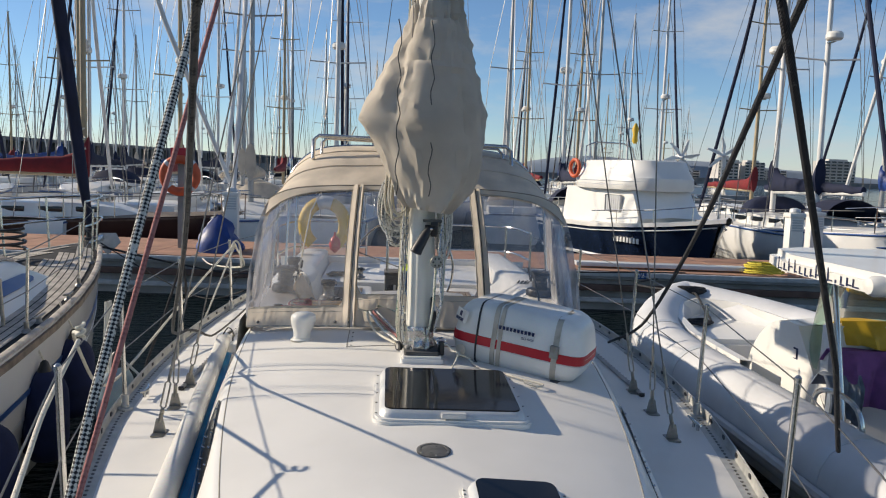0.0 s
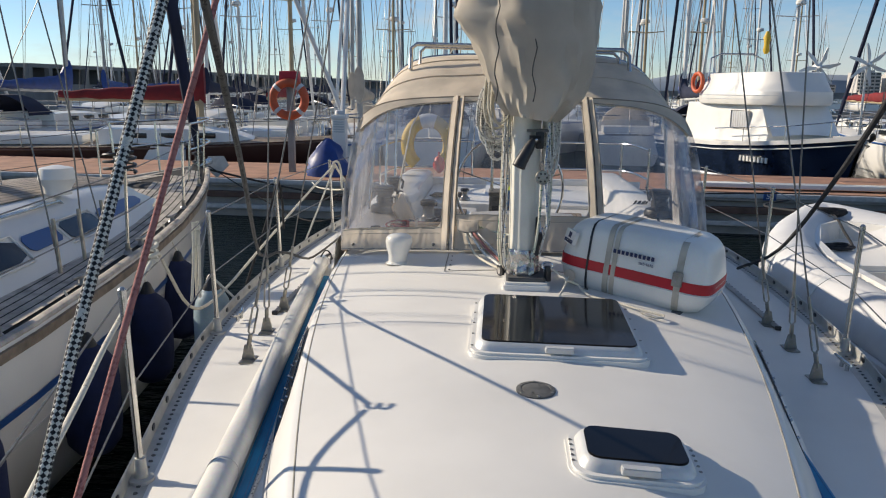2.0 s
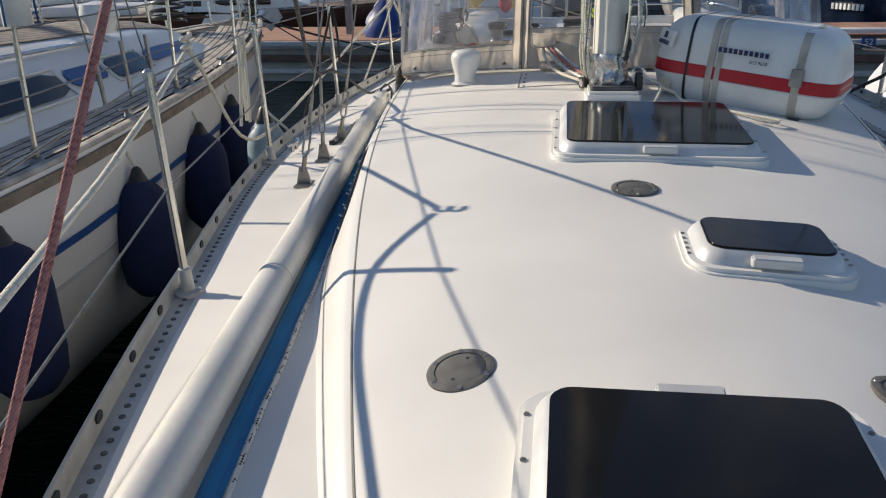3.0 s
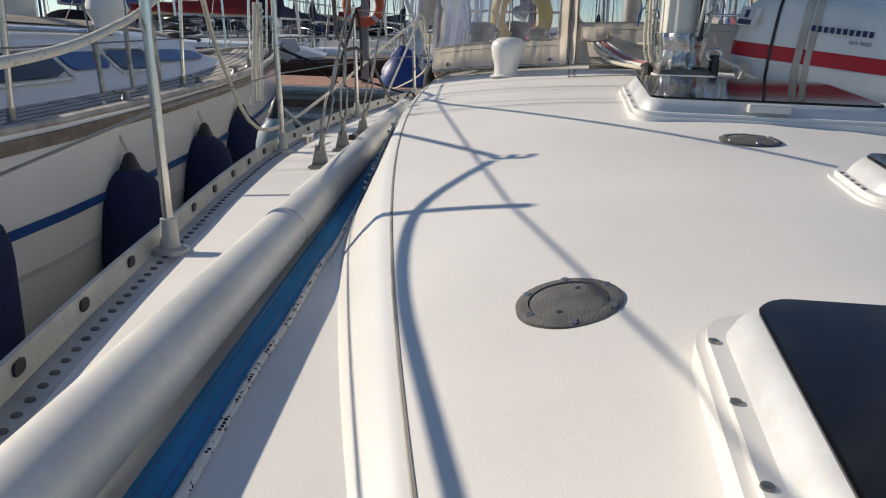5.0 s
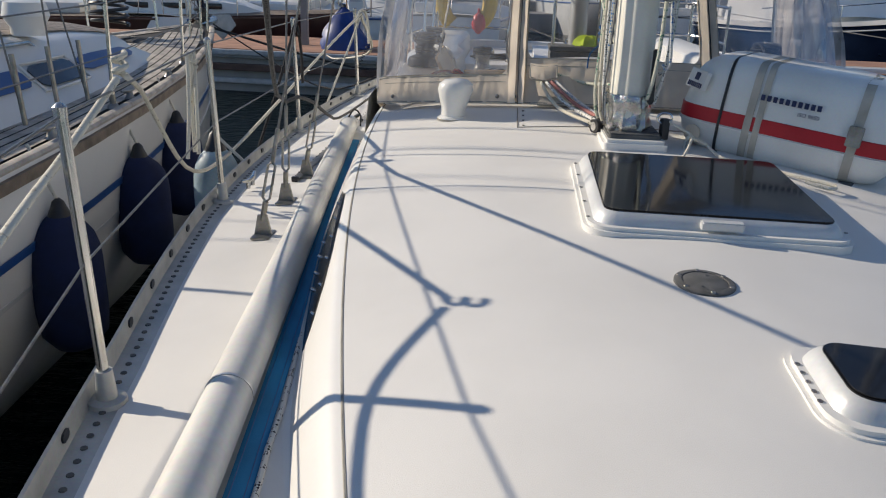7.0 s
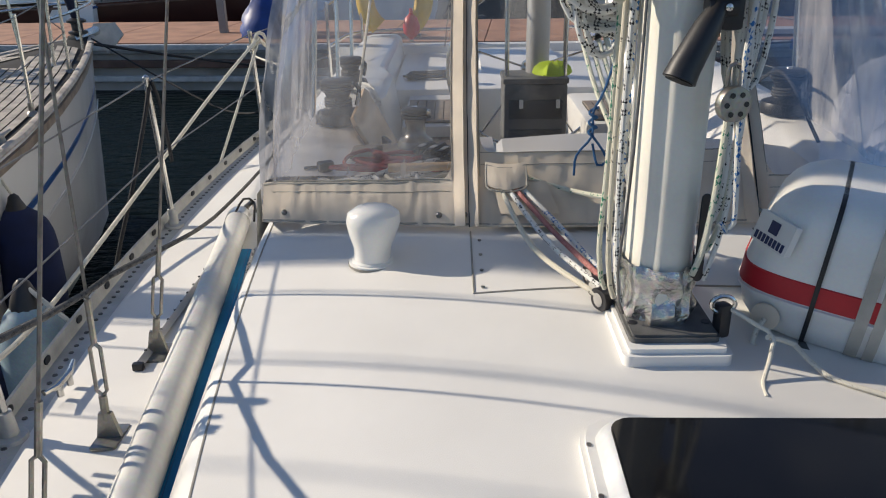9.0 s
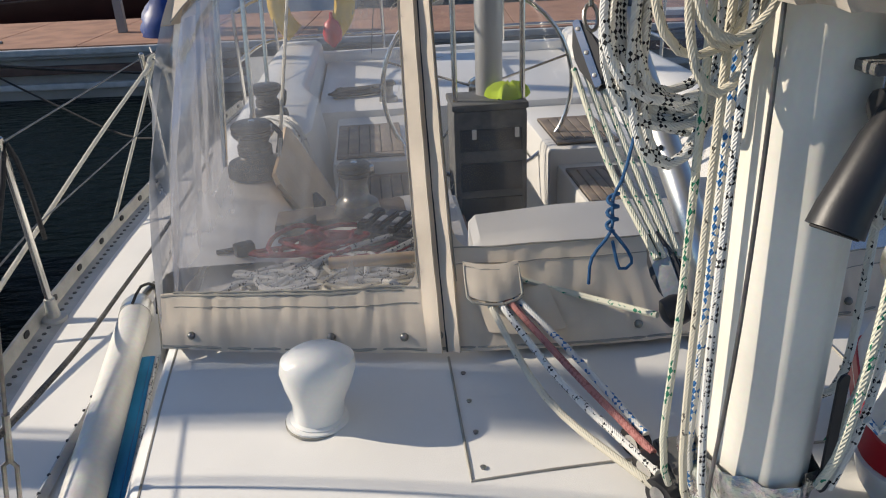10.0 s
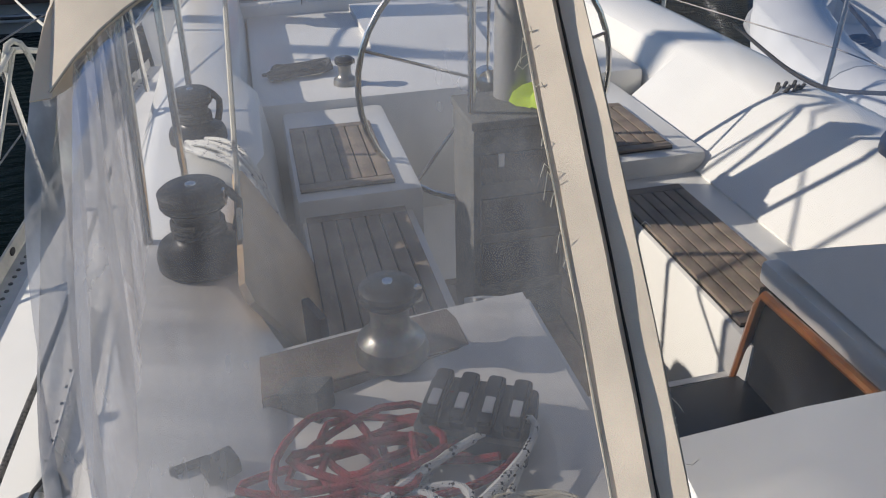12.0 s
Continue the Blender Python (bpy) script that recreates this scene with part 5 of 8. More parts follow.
# maker's label on the rounded end
LM = RM @ pose(-0.328, -0.199, 0.25, 78, 0, -44)
part("end_label", slab(rounded(-0.055, -0.035, 0.055, 0.035, 0.004), -0.012, 0.006, m=LM), M["gel"], raft, "white label with a dark mark")
part("label_mark", slab(rounded(-0.014, -0.004, 0.014, 0.024, 0.002), 0.006, 0.0075, m=LM), M["ink"], raft)
for k in range(8):
    part("label_bar", slab([(-0.004, -0.009), (0.004, -0.009), (0.004, 0.009), (-0.004, 0.009)], 0.006, 0.0075, m=LM @ pose(-0.042 + 0.012 * k, -0.021, 0)), M["ink"], raft, smooth=False)
for x in (-0.20, 0.25):
    ck = box(0, 0, 0, 0.05, 0.40, 0.10, 0.008)
    bmesh.ops.transform(ck, verts=ck.verts, matrix=RM @ pose(x, -0.02, -0.045))
    part("cradle", ck, M["rubber"], raft, "dark chock under the canister")

# ---- cockpit and cabin top under the sprayhood ----
def planks(x0, x1, y0, y1, z, n, name, label, along_y=True):
    t = thing(name, ((x0 + x1) / 2, (y0 + y1) / 2, z), label, "seat slats", "teak seat panels")
    part("bed", box((x0 + x1) / 2, (y0 + y1) / 2, z + 0.002, x1 - x0, y1 - y0, 0.006), M["caulkshade"], t)
    part("border", box((x0 + x1) / 2, y0 + 0.02, z + 0.008, x1 - x0, 0.04, 0.012, 0.002), M["teak"], t)
    part("border", box((x0 + x1) / 2, y1 - 0.02, z + 0.008, x1 - x0, 0.04, 0.012, 0.002), M["teak"], t)
    w = (x1 - x0) / n
    for k in range(n):
        part("slat", box(x0 + w * (k + 0.5), (y0 + y1) / 2, z + 0.0085, w - 0.006, y1 - y0 - 0.088, 0.013, 0.002), M["teak"], t)


planks(-0.745, -0.41, 6.0, 6.90, 0.243, 7, "seat_panel", "grey weathered teak seat panel on the bench")
planks(-0.75, -0.43, 6.95, 7.52, 0.322, 6, "seat_panel", "grey weathered teak panel on the helm bench")
planks(0.305, 0.555, 6.0, 6.80, 0.243, 6, "seat_panel", "grey weathered teak seat panel on the bench")
planks(0.30, 0.60, 6.95, 7.42, 0.322, 6, "seat_panel", "grey weathered teak panel on the helm bench")
planks(-0.36, 0.36, 6.2, 7.1, -0.212, 9, "floor_grating", "grey teak grating on the cockpit sole")

# sea hood over the sliding hatch, and the dark companionway
sea = thing("sea_hood", (0.0, 5.3, 0.5), "white moulded garage over the companionway hatch", "hatch garage")
rg = []
for i in range(9):
    y = 4.98 + 0.325 * i / 8
    h = 0.095 + 0.065 * (i / 8)
    rg.append([(-0.34, y, roof_z(0.3, y) - 0.02), (-0.333, y, roof_z(0, y) + h * 0.92), (-0.315, y, roof_z(0, y) + h * 1.04), (-0.1, y, roof_z(0, y) + h + 0.02), (0.1, y, roof_z(0, y) + h + 0.02), (0.315, y, roof_z(0, y) + h * 1.04), (0.333, y, roof_z(0, y) + h * 0.92), (0.34, y, roof_z(0.3, y) - 0.02)])
part("shell", loft(rg, closed=False, caps=True), M["gel"], sea)
com = thing("companionway", (0.0, 5.75, 0.2), "dark acrylic companionway hatch with varnished wooden trim", "companionway")
part("sliding_hatch", box(0.0, 5.30, 0.500, 0.60, 0.20, 0.014, 0.004), M["acrylic"], com, "dark smoked sliding hatch")
for s in (-1, 1):
    part("hatch_runner", box(s * 0.340, 5.68, 0.445, 0.09, 0.56, 0.06, 0.012), M["gel"], com)
    part("side_trim", tube([(s * 0.285, 5.45, 0.415), (s * 0.285, 5.91, 0.405), (s * 0.288, 5.93, 0.36), (s * 0.295, 5.97, 0.10)], 0.013, 8), M["varnish"], com, "varnished trim")
    # walls coloured black to stand in for the shaded interior
    part("inner_wall", box(s * 0.31, 5.45, -0.10, 0.02, 1.0, 1.0), M["caulkshade"], com, "companionway wall coloured black for interior shade")
part("washboard", slab([(-0.30, 0.10), (0.30, 0.10), (0.22, -0.35), (-0.22, -0.35)], 0, 0.02, m=pose(0, 6.0, 0, 90, 0, 0)), M["gel"], com, "white bridge deck sill")
# black board added so the opening below reads as deep shade
part("smoked_board", box(0, 5.70, 0.12, 0.60, 0.50, 0.012, 0.004), M["black"], com, "black board darkening the companionway opening")
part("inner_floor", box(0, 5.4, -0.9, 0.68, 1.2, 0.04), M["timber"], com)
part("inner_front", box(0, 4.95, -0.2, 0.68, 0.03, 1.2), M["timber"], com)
# moulded wing beside the companionway
wing = slab([(5.72, 0.44), (6.02, 0.44), (6.30, 0.26), (6.30, 0.22), (5.72, 0.22)], -0.36, -0.31, 0.01, Matrix(((0, 0, 1, 0), (1, 0, 0, 0), (0, 1, 0, 0), (0, 0, 0, 1))))
solo("companionway_wing", wing, M["gel"], "white moulded wing beside the companionway", "moulding")

# teak strip and winch on the cabin top
CT = roof_z(0.64, 5.82)
solo("teak_pad", slab([(-0.90, 5.75), (-0.473, 5.81), (-0.478, 5.955), (-0.90, 5.885)], CT - 0.02, CT + 0.016, 0.004), M["teak"], "grey teak pad along the after edge of the cabin top", "teak pad")


def winch(x, y, z, s, label, handle=False):
    t = thing("winch", (x, y, z), label, "winch", "winches")
    pr = [(0.088, 0), (0.088, 0.02), (0.080, 0.045), (0.058, 0.058), (0.047, 0.075), (0.045, 0.12), (0.050, 0.14), (0.060, 0.150)]
    if handle:
        pr = [(0.108, 0), (0.108, 0.030), (0.100, 0.050), (0.062, 0.064), (0.052, 0.078), (0.051, 0.115), (0.060, 0.135), (0.074, 0.148)]
        part("rope_turns", tube([(x + 0.058 * s * math.cos(q), y + 0.058 * s * math.sin(q), z + (0.074 + 0.0022 * q) * s) for q in (0.4 * k for k in range(44))], 0.0065, 7), M["r_grey"], t, "dark sheet wrapped round the drum")
    part("drum", lathe([(r * s, h * s) for r, h in pr], (x, y, z), 28), M["oldsteel"] if not handle else M["black"], t)
    wide = 1.18 if handle else 1.0
    part("self_tailer", lathe([(r * s * wide, h * s) for r, h in ((0.060, 0.150), (0.066, 0.156), (0.066, 0.166), (0.058, 0.170), (0.066, 0.174), (0.066, 0.186), (0.055, 0.196), (0.02, 0.200), (0.001, 0.200))], (x, y, z), 28), M["black"], t, "black self-tailing jaw")
    part("socket", lathe([(0.014 * s, 0.198 * s), (0.012 * s, 0.203 * s), (0.001, 0.203 * s)], (x, y, z), 12), M["steel"], t)
    part("feeder", box(x + 0.06 * s, y - 0.02 * s, z + 0.17 * s, 0.03 * s, 0.02 * s, 0.04 * s, 0.004), M["steel"], t)
    if handle:
        part("stripper_arm", tube([(x + 0.06 * s, y, z + 0.19 * s), (x + 0.10 * s, y - 0.01, z + 0.15 * s), (x + 0.085 * s, y - 0.02, z + 0.08 * s)], 0.011, 8, curve=True), M["black"], t)
    return t


winch(-0.635, 5.83, CT + 0.014, 0.86, "chromed and black cabin-top winch with a self-tailing jaw")
winch(-1.015, 6.31, 0.487, 1.02, "large black sheet winch on the cockpit coaming", True)
winch(-1.05, 7.08, 0.503, 0.85, "smaller grey winch on the cockpit coaming", True)
winch(1.07, 6.35, 0.492, 1.02, "large black sheet winch on the far coaming", True)
winch(-0.47, 7.93, 0.357, 0.62, "small weathered winch on the aft deck")

# rope clutches with red halyard tails, and coiled sheets
cl = thing("rope_clutch", (-0.52, 5.56, 0.47), "bank of dark grey rope clutches with white levers", "clutch")
CZ = roof_z(0.5, 5.55)
part("body", slab(rounded(-0.10, -0.075, 0.10, 0.075, 0.015), 0, 0.065, 0.014, pose(-0.525, 5.575, CZ, 0, 0, -28)), M["rubber"], cl)
for k in range(4):
    part("lever", slab(rounded(-0.016, -0.07, 0.016, 0.065, 0.008), 0.064, 0.084, 0.006, pose(-0.525, 5.575, CZ, 0, 0, -28) @ pose(-0.072 + 0.048 * k, 0, 0)), M["black"], cl)
    part("lever_mark", slab(rounded(-0.009, -0.02, 0.009, 0.02, 0.003), 0.084, 0.087, 0.001, pose(-0.525, 5.575, CZ, 0, 0, -28) @ pose(-0.072 + 0.048 * k, -0.02, 0)), M["greytrim"], cl)
cam_ = thing("cam_cleat", (-0.98, 5.62, 0.42), "black swivel cam cleat on the cabin top", "cleat")
part("base", lathe([(0.035, 0), (0.03, 0.03), (0.02, 0.035)], (-0.98, 5.62, roof_z(0.9, 5.6) + 0.0), 16), M["black"], cam_)
part("jaw", box(-0.975, 5.60, roof_z(0.9, 5.6) + 0.05, 0.06, 0.045, 0.035, 0.008, 25), M["black"], cam_)
part("arm", box(-1.03, 5.63, roof_z(0.9, 5.6) + 0.035, 0.07, 0.014, 0.012, 0.004, 15), M["black"], cam_)
solo("wedge_block", slab([(0, 0), (0.12, 0), (0.12, 0.03), (0, 0.075)], -0.03, 0.03, 0.006, pose(-0.78, 5.72, roof_z(0.8, 5.65), 90, 0, 140)), M["rubber"], "grey wedge-shaped fairlead on the cabin top", "fairlead")
rnd = random.Random(4)
pts = []
for k in range(64):
    a = k * 0.80
    w = 0.55 + 0.45 * math.sin(k * 0.37)
    pts.append((-0.71 + 0.20 * math.cos(a) * w + 0.06 * math.sin(k * 0.21), 5.53 + 0.115 * math.sin(a) * (0.6 + 0.4 * math.cos(k * 0.5)), CZ + 0.012 + 0.05 * max(0.0, math.sin(k * 0.9)) * (0.5 + 0.5 * math.sin(k * 0.31)) + 0.0005 * k))
pts = [(-0.56, 5.62, CZ + 0.06)] + pts + [(-0.60, 5.5, CZ + 0.02), (-0.52, 5.46, CZ + 0.05)]
solo("halyard_tail", tube(pts, 0.0072, 7, curve=True), M["r_red"], "tangled dark red halyard tail on the cabin top", "rope", "ropes in the cockpit")


def flake(cx, cy, z, rx, ry, turns, r, seed, yaw=0.0, height=0.012):
    """A rope flaked down in long flat loops."""
    rr = random.Random(seed)
    out = []
    for k in range(turns * 10):
        a = 2 * math.pi * k / 10
        j = k // 10
        sx, sy = 0.62 + 0.38 * rr.random(), 0.50 + 0.50 * ((j * 0.618) % 1)
        x, y = rx * sx * math.copysign(abs(math.cos(a)) ** 0.7, math.cos(a)), ry * sy * math.sin(a) + 0.12 * ry * math.sin(j * 2.3)
        h = r + height * (j * 0.16 + rr.random() * 0.8)
        yw = yaw + 0.30 * math.sin(j * 1.9 + seed)
        out.append((cx + x * math.cos(yw) - y * math.sin(yw), cy + x * math.sin(yw) + y * math.cos(yw), z + h))
    return out


tg = random.Random(17)
pts = []
for k in range(150):
    j = k // 8
    q = 2 * math.pi * (k % 8) / 8 + 0.2 * j
    lx, ly, yw = 0.17 + 0.11 * math.sin(j * 2.4), 0.055 + 0.045 * math.sin(j * 1.7 + 1), 0.55 * math.sin(j * 1.3)
    cx, cy = -0.77 + 0.12 * math.sin(j * 0.9), 5.34 + 0.07 * math.sin(j * 2.1)
    x, y = cx + lx * math.cos(q) * math.cos(yw) - ly * math.sin(q) * math.sin(yw), cy + lx * math.cos(q) * math.sin(yw) + ly * math.sin(q) * math.cos(yw)
    pts.append((x, y, roof_z(x, y) + 0.010 + 0.0025 * j + 0.012 * tg.random()))
solo("coiled_sheet", tube(pts, 0.0078, 8, curve=0.025), M["r_bw"], "white flecked mainsheet lying in a tangle on the cabin top", "rope", "ropes in the cockpit")
solo("coiled_sheet", tube(flake(-0.58, 5.30, roof_z(0.62, 5.28) + 0.02, 0.17, 0.09, 12, 0.0075, 8, 0.15), 0.0075, 8, curve=0.03), M["r_cream"], "cream rope flaked beside the mainsheet", "rope", "ropes in the cockpit")
solo("tiller_handle", tube([(-0.70, 5.24, 0.575), (-0.44, 5.22, 0.585)], 0.015, 12), M["ply"], "plain wooden handle lying on the ropes", "handle")
dr = random.Random(21)
hank = thing("draped_sheet", (-0.93, 6.8, 0.5), "flecked genoa sheet draped in loops over the coaming", "rope", "ropes in the cockpit")
for k in range(13):
    ox, oy, lo = dr.uniform(-0.035, 0.035), dr.uniform(-0.05, 0.05), dr.uniform(0.20, 0.36)
    part("strand", tube([(-1.06 + ox, 6.98 + oy * 0.6, 0.515 + 0.02 * dr.random()), (-1.00 + ox, 6.88 + oy, 0.535 + 0.03 * dr.random()), (-0.92 + ox * 0.5, 6.78 + oy, 0.53 + 0.02 * dr.random()), (-0.855 + ox * 0.3, 6.68 + oy, 0.44), (-0.83 + ox * 0.3, 6.60 + oy * 1.4, lo), (-0.84 + ox * 0.3, 6.54 + oy * 1.4, lo + 0.03)], 0.0075, 8, curve=0.04), M["r_bw"], hank)
solo("green_rope", tube(flake(-0.66, 8.12, 0.357, 0.17, 0.06, 8, 0.010, 6, 0.25, 0.02), 0.009, 7, curve=0.03), M["r_grey"], "dark green mooring rope coiled on the aft deck", "rope", "ropes in the cockpit")
# wooden locker board leaning on the coaming
bdx, bdn = Vector((0, 1, 0)), Vector((0.14, 0, -0.28)).normalized()
bdz = bdx.cross(bdn)
bdm = Matrix(((bdx.x, bdn.x, bdz.x, -0.90), (bdx.y, bdn.y, bdz.y, 6.0), (bdx.z, bdn.z, bdz.z, 0.53), (0, 0, 0, 1)))
bd = slab([(0.0, -0.01), (0.03, -0.045), (0.28, -0.05), (0.58, -0.065), (0.63, -0.04), (0.66, 0.20), (0.66, 0.30), (0.62, 0.335), (0.24, 0.345), (0.18, 0.33), (0.075, 0.25)], -0.009, 0.009, 0.003, bdm)
board = thing("plywood_board", (-0.80, 6.3, 0.25), "pale varnished plywood board standing against the coaming", "board")
part("panel", bd, M["ply"], board)
part("tag", slab(rounded(-0.012, -0.025, 0.012, 0.025, 0.003), 0.009, 0.014, 0.001, bdm @ pose(0.20, 0.005, 0)), M["orange"], board, "orange tag")
solo("dark_strap", box(-0.775, 6.05, 0.33, 0.02, 0.10, 0.28, 0.004, 20), M["navycanvas"], "dark strap hanging inside the coaming", "strap")

# steering pedestal, instrument bin, wheel and stern gear
ped = thing("steering_pedestal", (-0.06, 6.86, -0.2), "grey steering pedestal with switch panels and a steel guard", "pedestal")
part("cabinet", box(-0.055, 6.85, 0.18, 0.33, 0.26, 0.78, 0.02), M["rubber"], ped)
for z, h in ((0.44, 0.10), (0.27, 0.13), (0.09, 0.16)):
    part("panel", box(-0.055, 6.716, z, 0.28, 0.012, h, 0.004), M["black"], ped, "dark instrument panel")
part("lid", box(-0.055, 6.85, 0.585, 0.34, 0.27, 0.03, 0.01), M["rubber"], ped)
for x in (-0.13, 0.06):
    part("switch", box(x, 6.708, 0.47, 0.02, 0.006, 0.045, 0.002), M["gel"], ped)
part("compass_post", lathe([(0.062, 0), (0.062, 0.40), (0.055, 0.44), (0.03, 0.46), (0.001, 0.465)], (-0.03, 6.92, 0.6), 20), M["alumast"], ped)
for x in (-0.20, 0.10):
    part("guard", tube([(x, 6.80, 0.60), (x, 6.80, 1.05), (x * 0.6, 6.80, 1.12), (0, 6.80, 1.13)], 0.0125, 10), M["steel"], ped)
wheel = part("steering_wheel", tube([(-0.05 + 0.46 * math.cos(a), 7.14, 0.58 + 0.46 * math.sin(a)) for a in (2 * math.pi * k / 40 for k in range(40))], 0.011, 8, closed=True), M["steel"], ped, "large thin stainless steering wheel")
part("hub", lathe([(0.05, -0.03), (0.05, 0.03), (0.02, 0.05)], n=16, m=pose(-0.05, 7.14, 0.58, 90)), M["steel"], wheel)
for k in range(5):
    a = 2 * math.pi * k / 5 + 0.3
    part("spoke", tube([(-0.05, 7.14, 0.58), (-0.05 + 0.46 * math.cos(a), 7.14, 0.58 + 0.46 * math.sin(a))], 0.006, 6), M["steel"], wheel)
cloth = loft([[(0.04 + r * 0.09 * math.cos(a) * (1 + 0.3 * math.sin(3 * a)), 6.82 + r * 0.06 * math.sin(a), 0.60 + h + 0.01 * math.sin(5 * a)) for a in (2 * math.pi * k / 16 for k in range(16))] for r, h in ((1, 0), (0.9, 0.03), (0.6, 0.055), (0.2, 0.065))], caps=True)
solo("lime_cloth", cloth, M["lime"], "crumpled lime green cloth on the pedestal", "cloth")
solo("red_float", lathe([(0.01, 0), (0.06, 0.05), (0.07, 0.10), (0.05, 0.17), (0.015, 0.20), (0.012, 0.24)], (-0.81, 9.1, 0.495), 18), M["red"], "small red float on the stern rail", "float")
# stern rail
for sgn in (-1, 1):
    t = thing("pushpit", (sgn * 1.2, 9.2, 0.2), "stainless steel stern rail", "stern rail", "stern rails")
    for h in (0.42, 0.72):
        part("rail", tube([(sgn * 1.40, 8.6, 0.1 + h), (sgn * 1.30, 9.15, 0.12 + h), (sgn * 1.05, 9.36, 0.12 + h), (sgn * 0.45, 9.38, 0.12 + h)], 0.0125, 8, curve=True), M["steel"], t)
    for x, y in ((1.40, 8.6), (1.22, 9.26), (0.45, 9.38)):
        part("leg", tube([(sgn * x, y, 0.2), (sgn * x, y, 0.84)], 0.0125, 8), M["steel"], t)
solo("backstay", tube([(-0.55, 9.3, 0.4), (-0.02, 7.9, 5.0), (0, 4.5, 15.0)], 0.004, 6), M["wire"], "wire backstay down to the stern", "backstay")
solo("topping_line", tube([(-0.92, 6.2, 0.55), (-0.88, 6.9, 1.1), (-0.55, 8.0, 1.9)], 0.007, 6), M["r_white"], "white rope leading up to the boom", "rope", "ropes in the cockpit")
for y0 in (6.75, 7.35):
    solo("hood_strut", tube([(-1.08, y0, 0.46), (-1.05, y0 + 0.12, 1.55)], 0.011, 8), M["steel"], "thin stainless strut behind the sprayhood", "strut", "hood struts")
pc = thing("coiled_line", (0.86, 7.0, 0.5), "dark sheet hung in a coil over the far coaming", "rope", "ropes in the cockpit")
for k in range(9):
    part("turn", tube([(1.00 + 0.012 * k, 6.95 + 0.03 * math.sin(k * 2), 0.52), (0.92 + 0.008 * k, 6.93 + 0.02 * math.cos(k * 3), 0.38), (0.82 + 0.008 * k, 6.92, 0.25), (0.80 + 0.01 * k, 6.98, 0.24 + 0.006 * k)], 0.007, 6, curve=True), M["r_grey"], pc)
solo("genoa_car_rope", tube([(0.95, 5.7, 0.52), (0.98, 6.2, 0.70), (1.1, 6.9, 0.53), (1.2, 7.6, 0.56)], 0.008, 6, curve=True), M["r_black"], "black sheet along the far coaming", "rope", "ropes in the cockpit")
hs = thing("horseshoe_buoy", (-0.95, 9.30, 0.55), "yellow horseshoe lifebuoy on the stern rail", "lifebuoy")
part("buoy", tube([(-0.95 + 0.24 * math.cos(a), 9.30, 0.80 + 0.27 * math.sin(a)) for a in (radians(-55 + 290 * k / 24) for k in range(25))], 0.075, 12), M["yellow"], hs)
part("strap", tube([(-0.95 + 0.24 * math.cos(a), 9.30, 0.80 + 0.27 * math.sin(a)) for a in (radians(70 + 40 * k / 4) for k in range(5))], 0.079, 12), M["gel"], hs, "white band")

# ---- running rigging round the mast ----
def rope(pts, r, m, label, name="halyard", group="halyards", curve=0.06):
    return solo(name, tube(pts, r, 8, curve=curve), M[m], label, "rope", group)


# falls on the starboard side of the mast
for k, (x, y, m, r) in enumerate(((-0.118, 4.29, "r_bw", 0.006), (-0.130, 4.33, "r_cream", 0.006), (-0.108, 4.36, "r_blue", 0.0065), (-0.142, 4.38, "r_green", 0.006), (-0.124, 4.25, "wire", 0.003))):
    rope([(x + 0.02, y + 0.01, 0.52), (x, y, 0.62), (x - 0.008 + 0.006 * k, y, 1.0), (x + 0.02, y + 0.01, 2.2), (x + 0.05, y + 0.02, 4.0)], r, m, "halyard running down the starboard side of the mast")
# falls to port
for k, (x, y, m, r) in enumerate(((0.085, 4.26, "r_bw", 0.006), (0.096, 4.30, "r_green", 0.006), (0.105, 4.35, "r_bw", 0.0065), (0.090, 4.22, "r_blue", 0.006))):
    rope([(x - 0.02, y, 0.60 + 0.05 * k), (x + 0.006, y - 0.01, 0.75), (x + 0.018 * math.sin(k + 1), y - 0.015, 1.05), (x, y, 1.5), (x - 0.03, y + 0.02, 3.5)], r, m, "halyard hitched to the port side of the mast")
rope([(0.035, 4.245, 0.62), (0.045, 4.23, 0.68), (0.055, 4.225, 0.78), (0.060, 4.22, 0.92), (0.062, 4.22, 1.02)], 0.007, "r_green", "downhaul led into the mast slot")


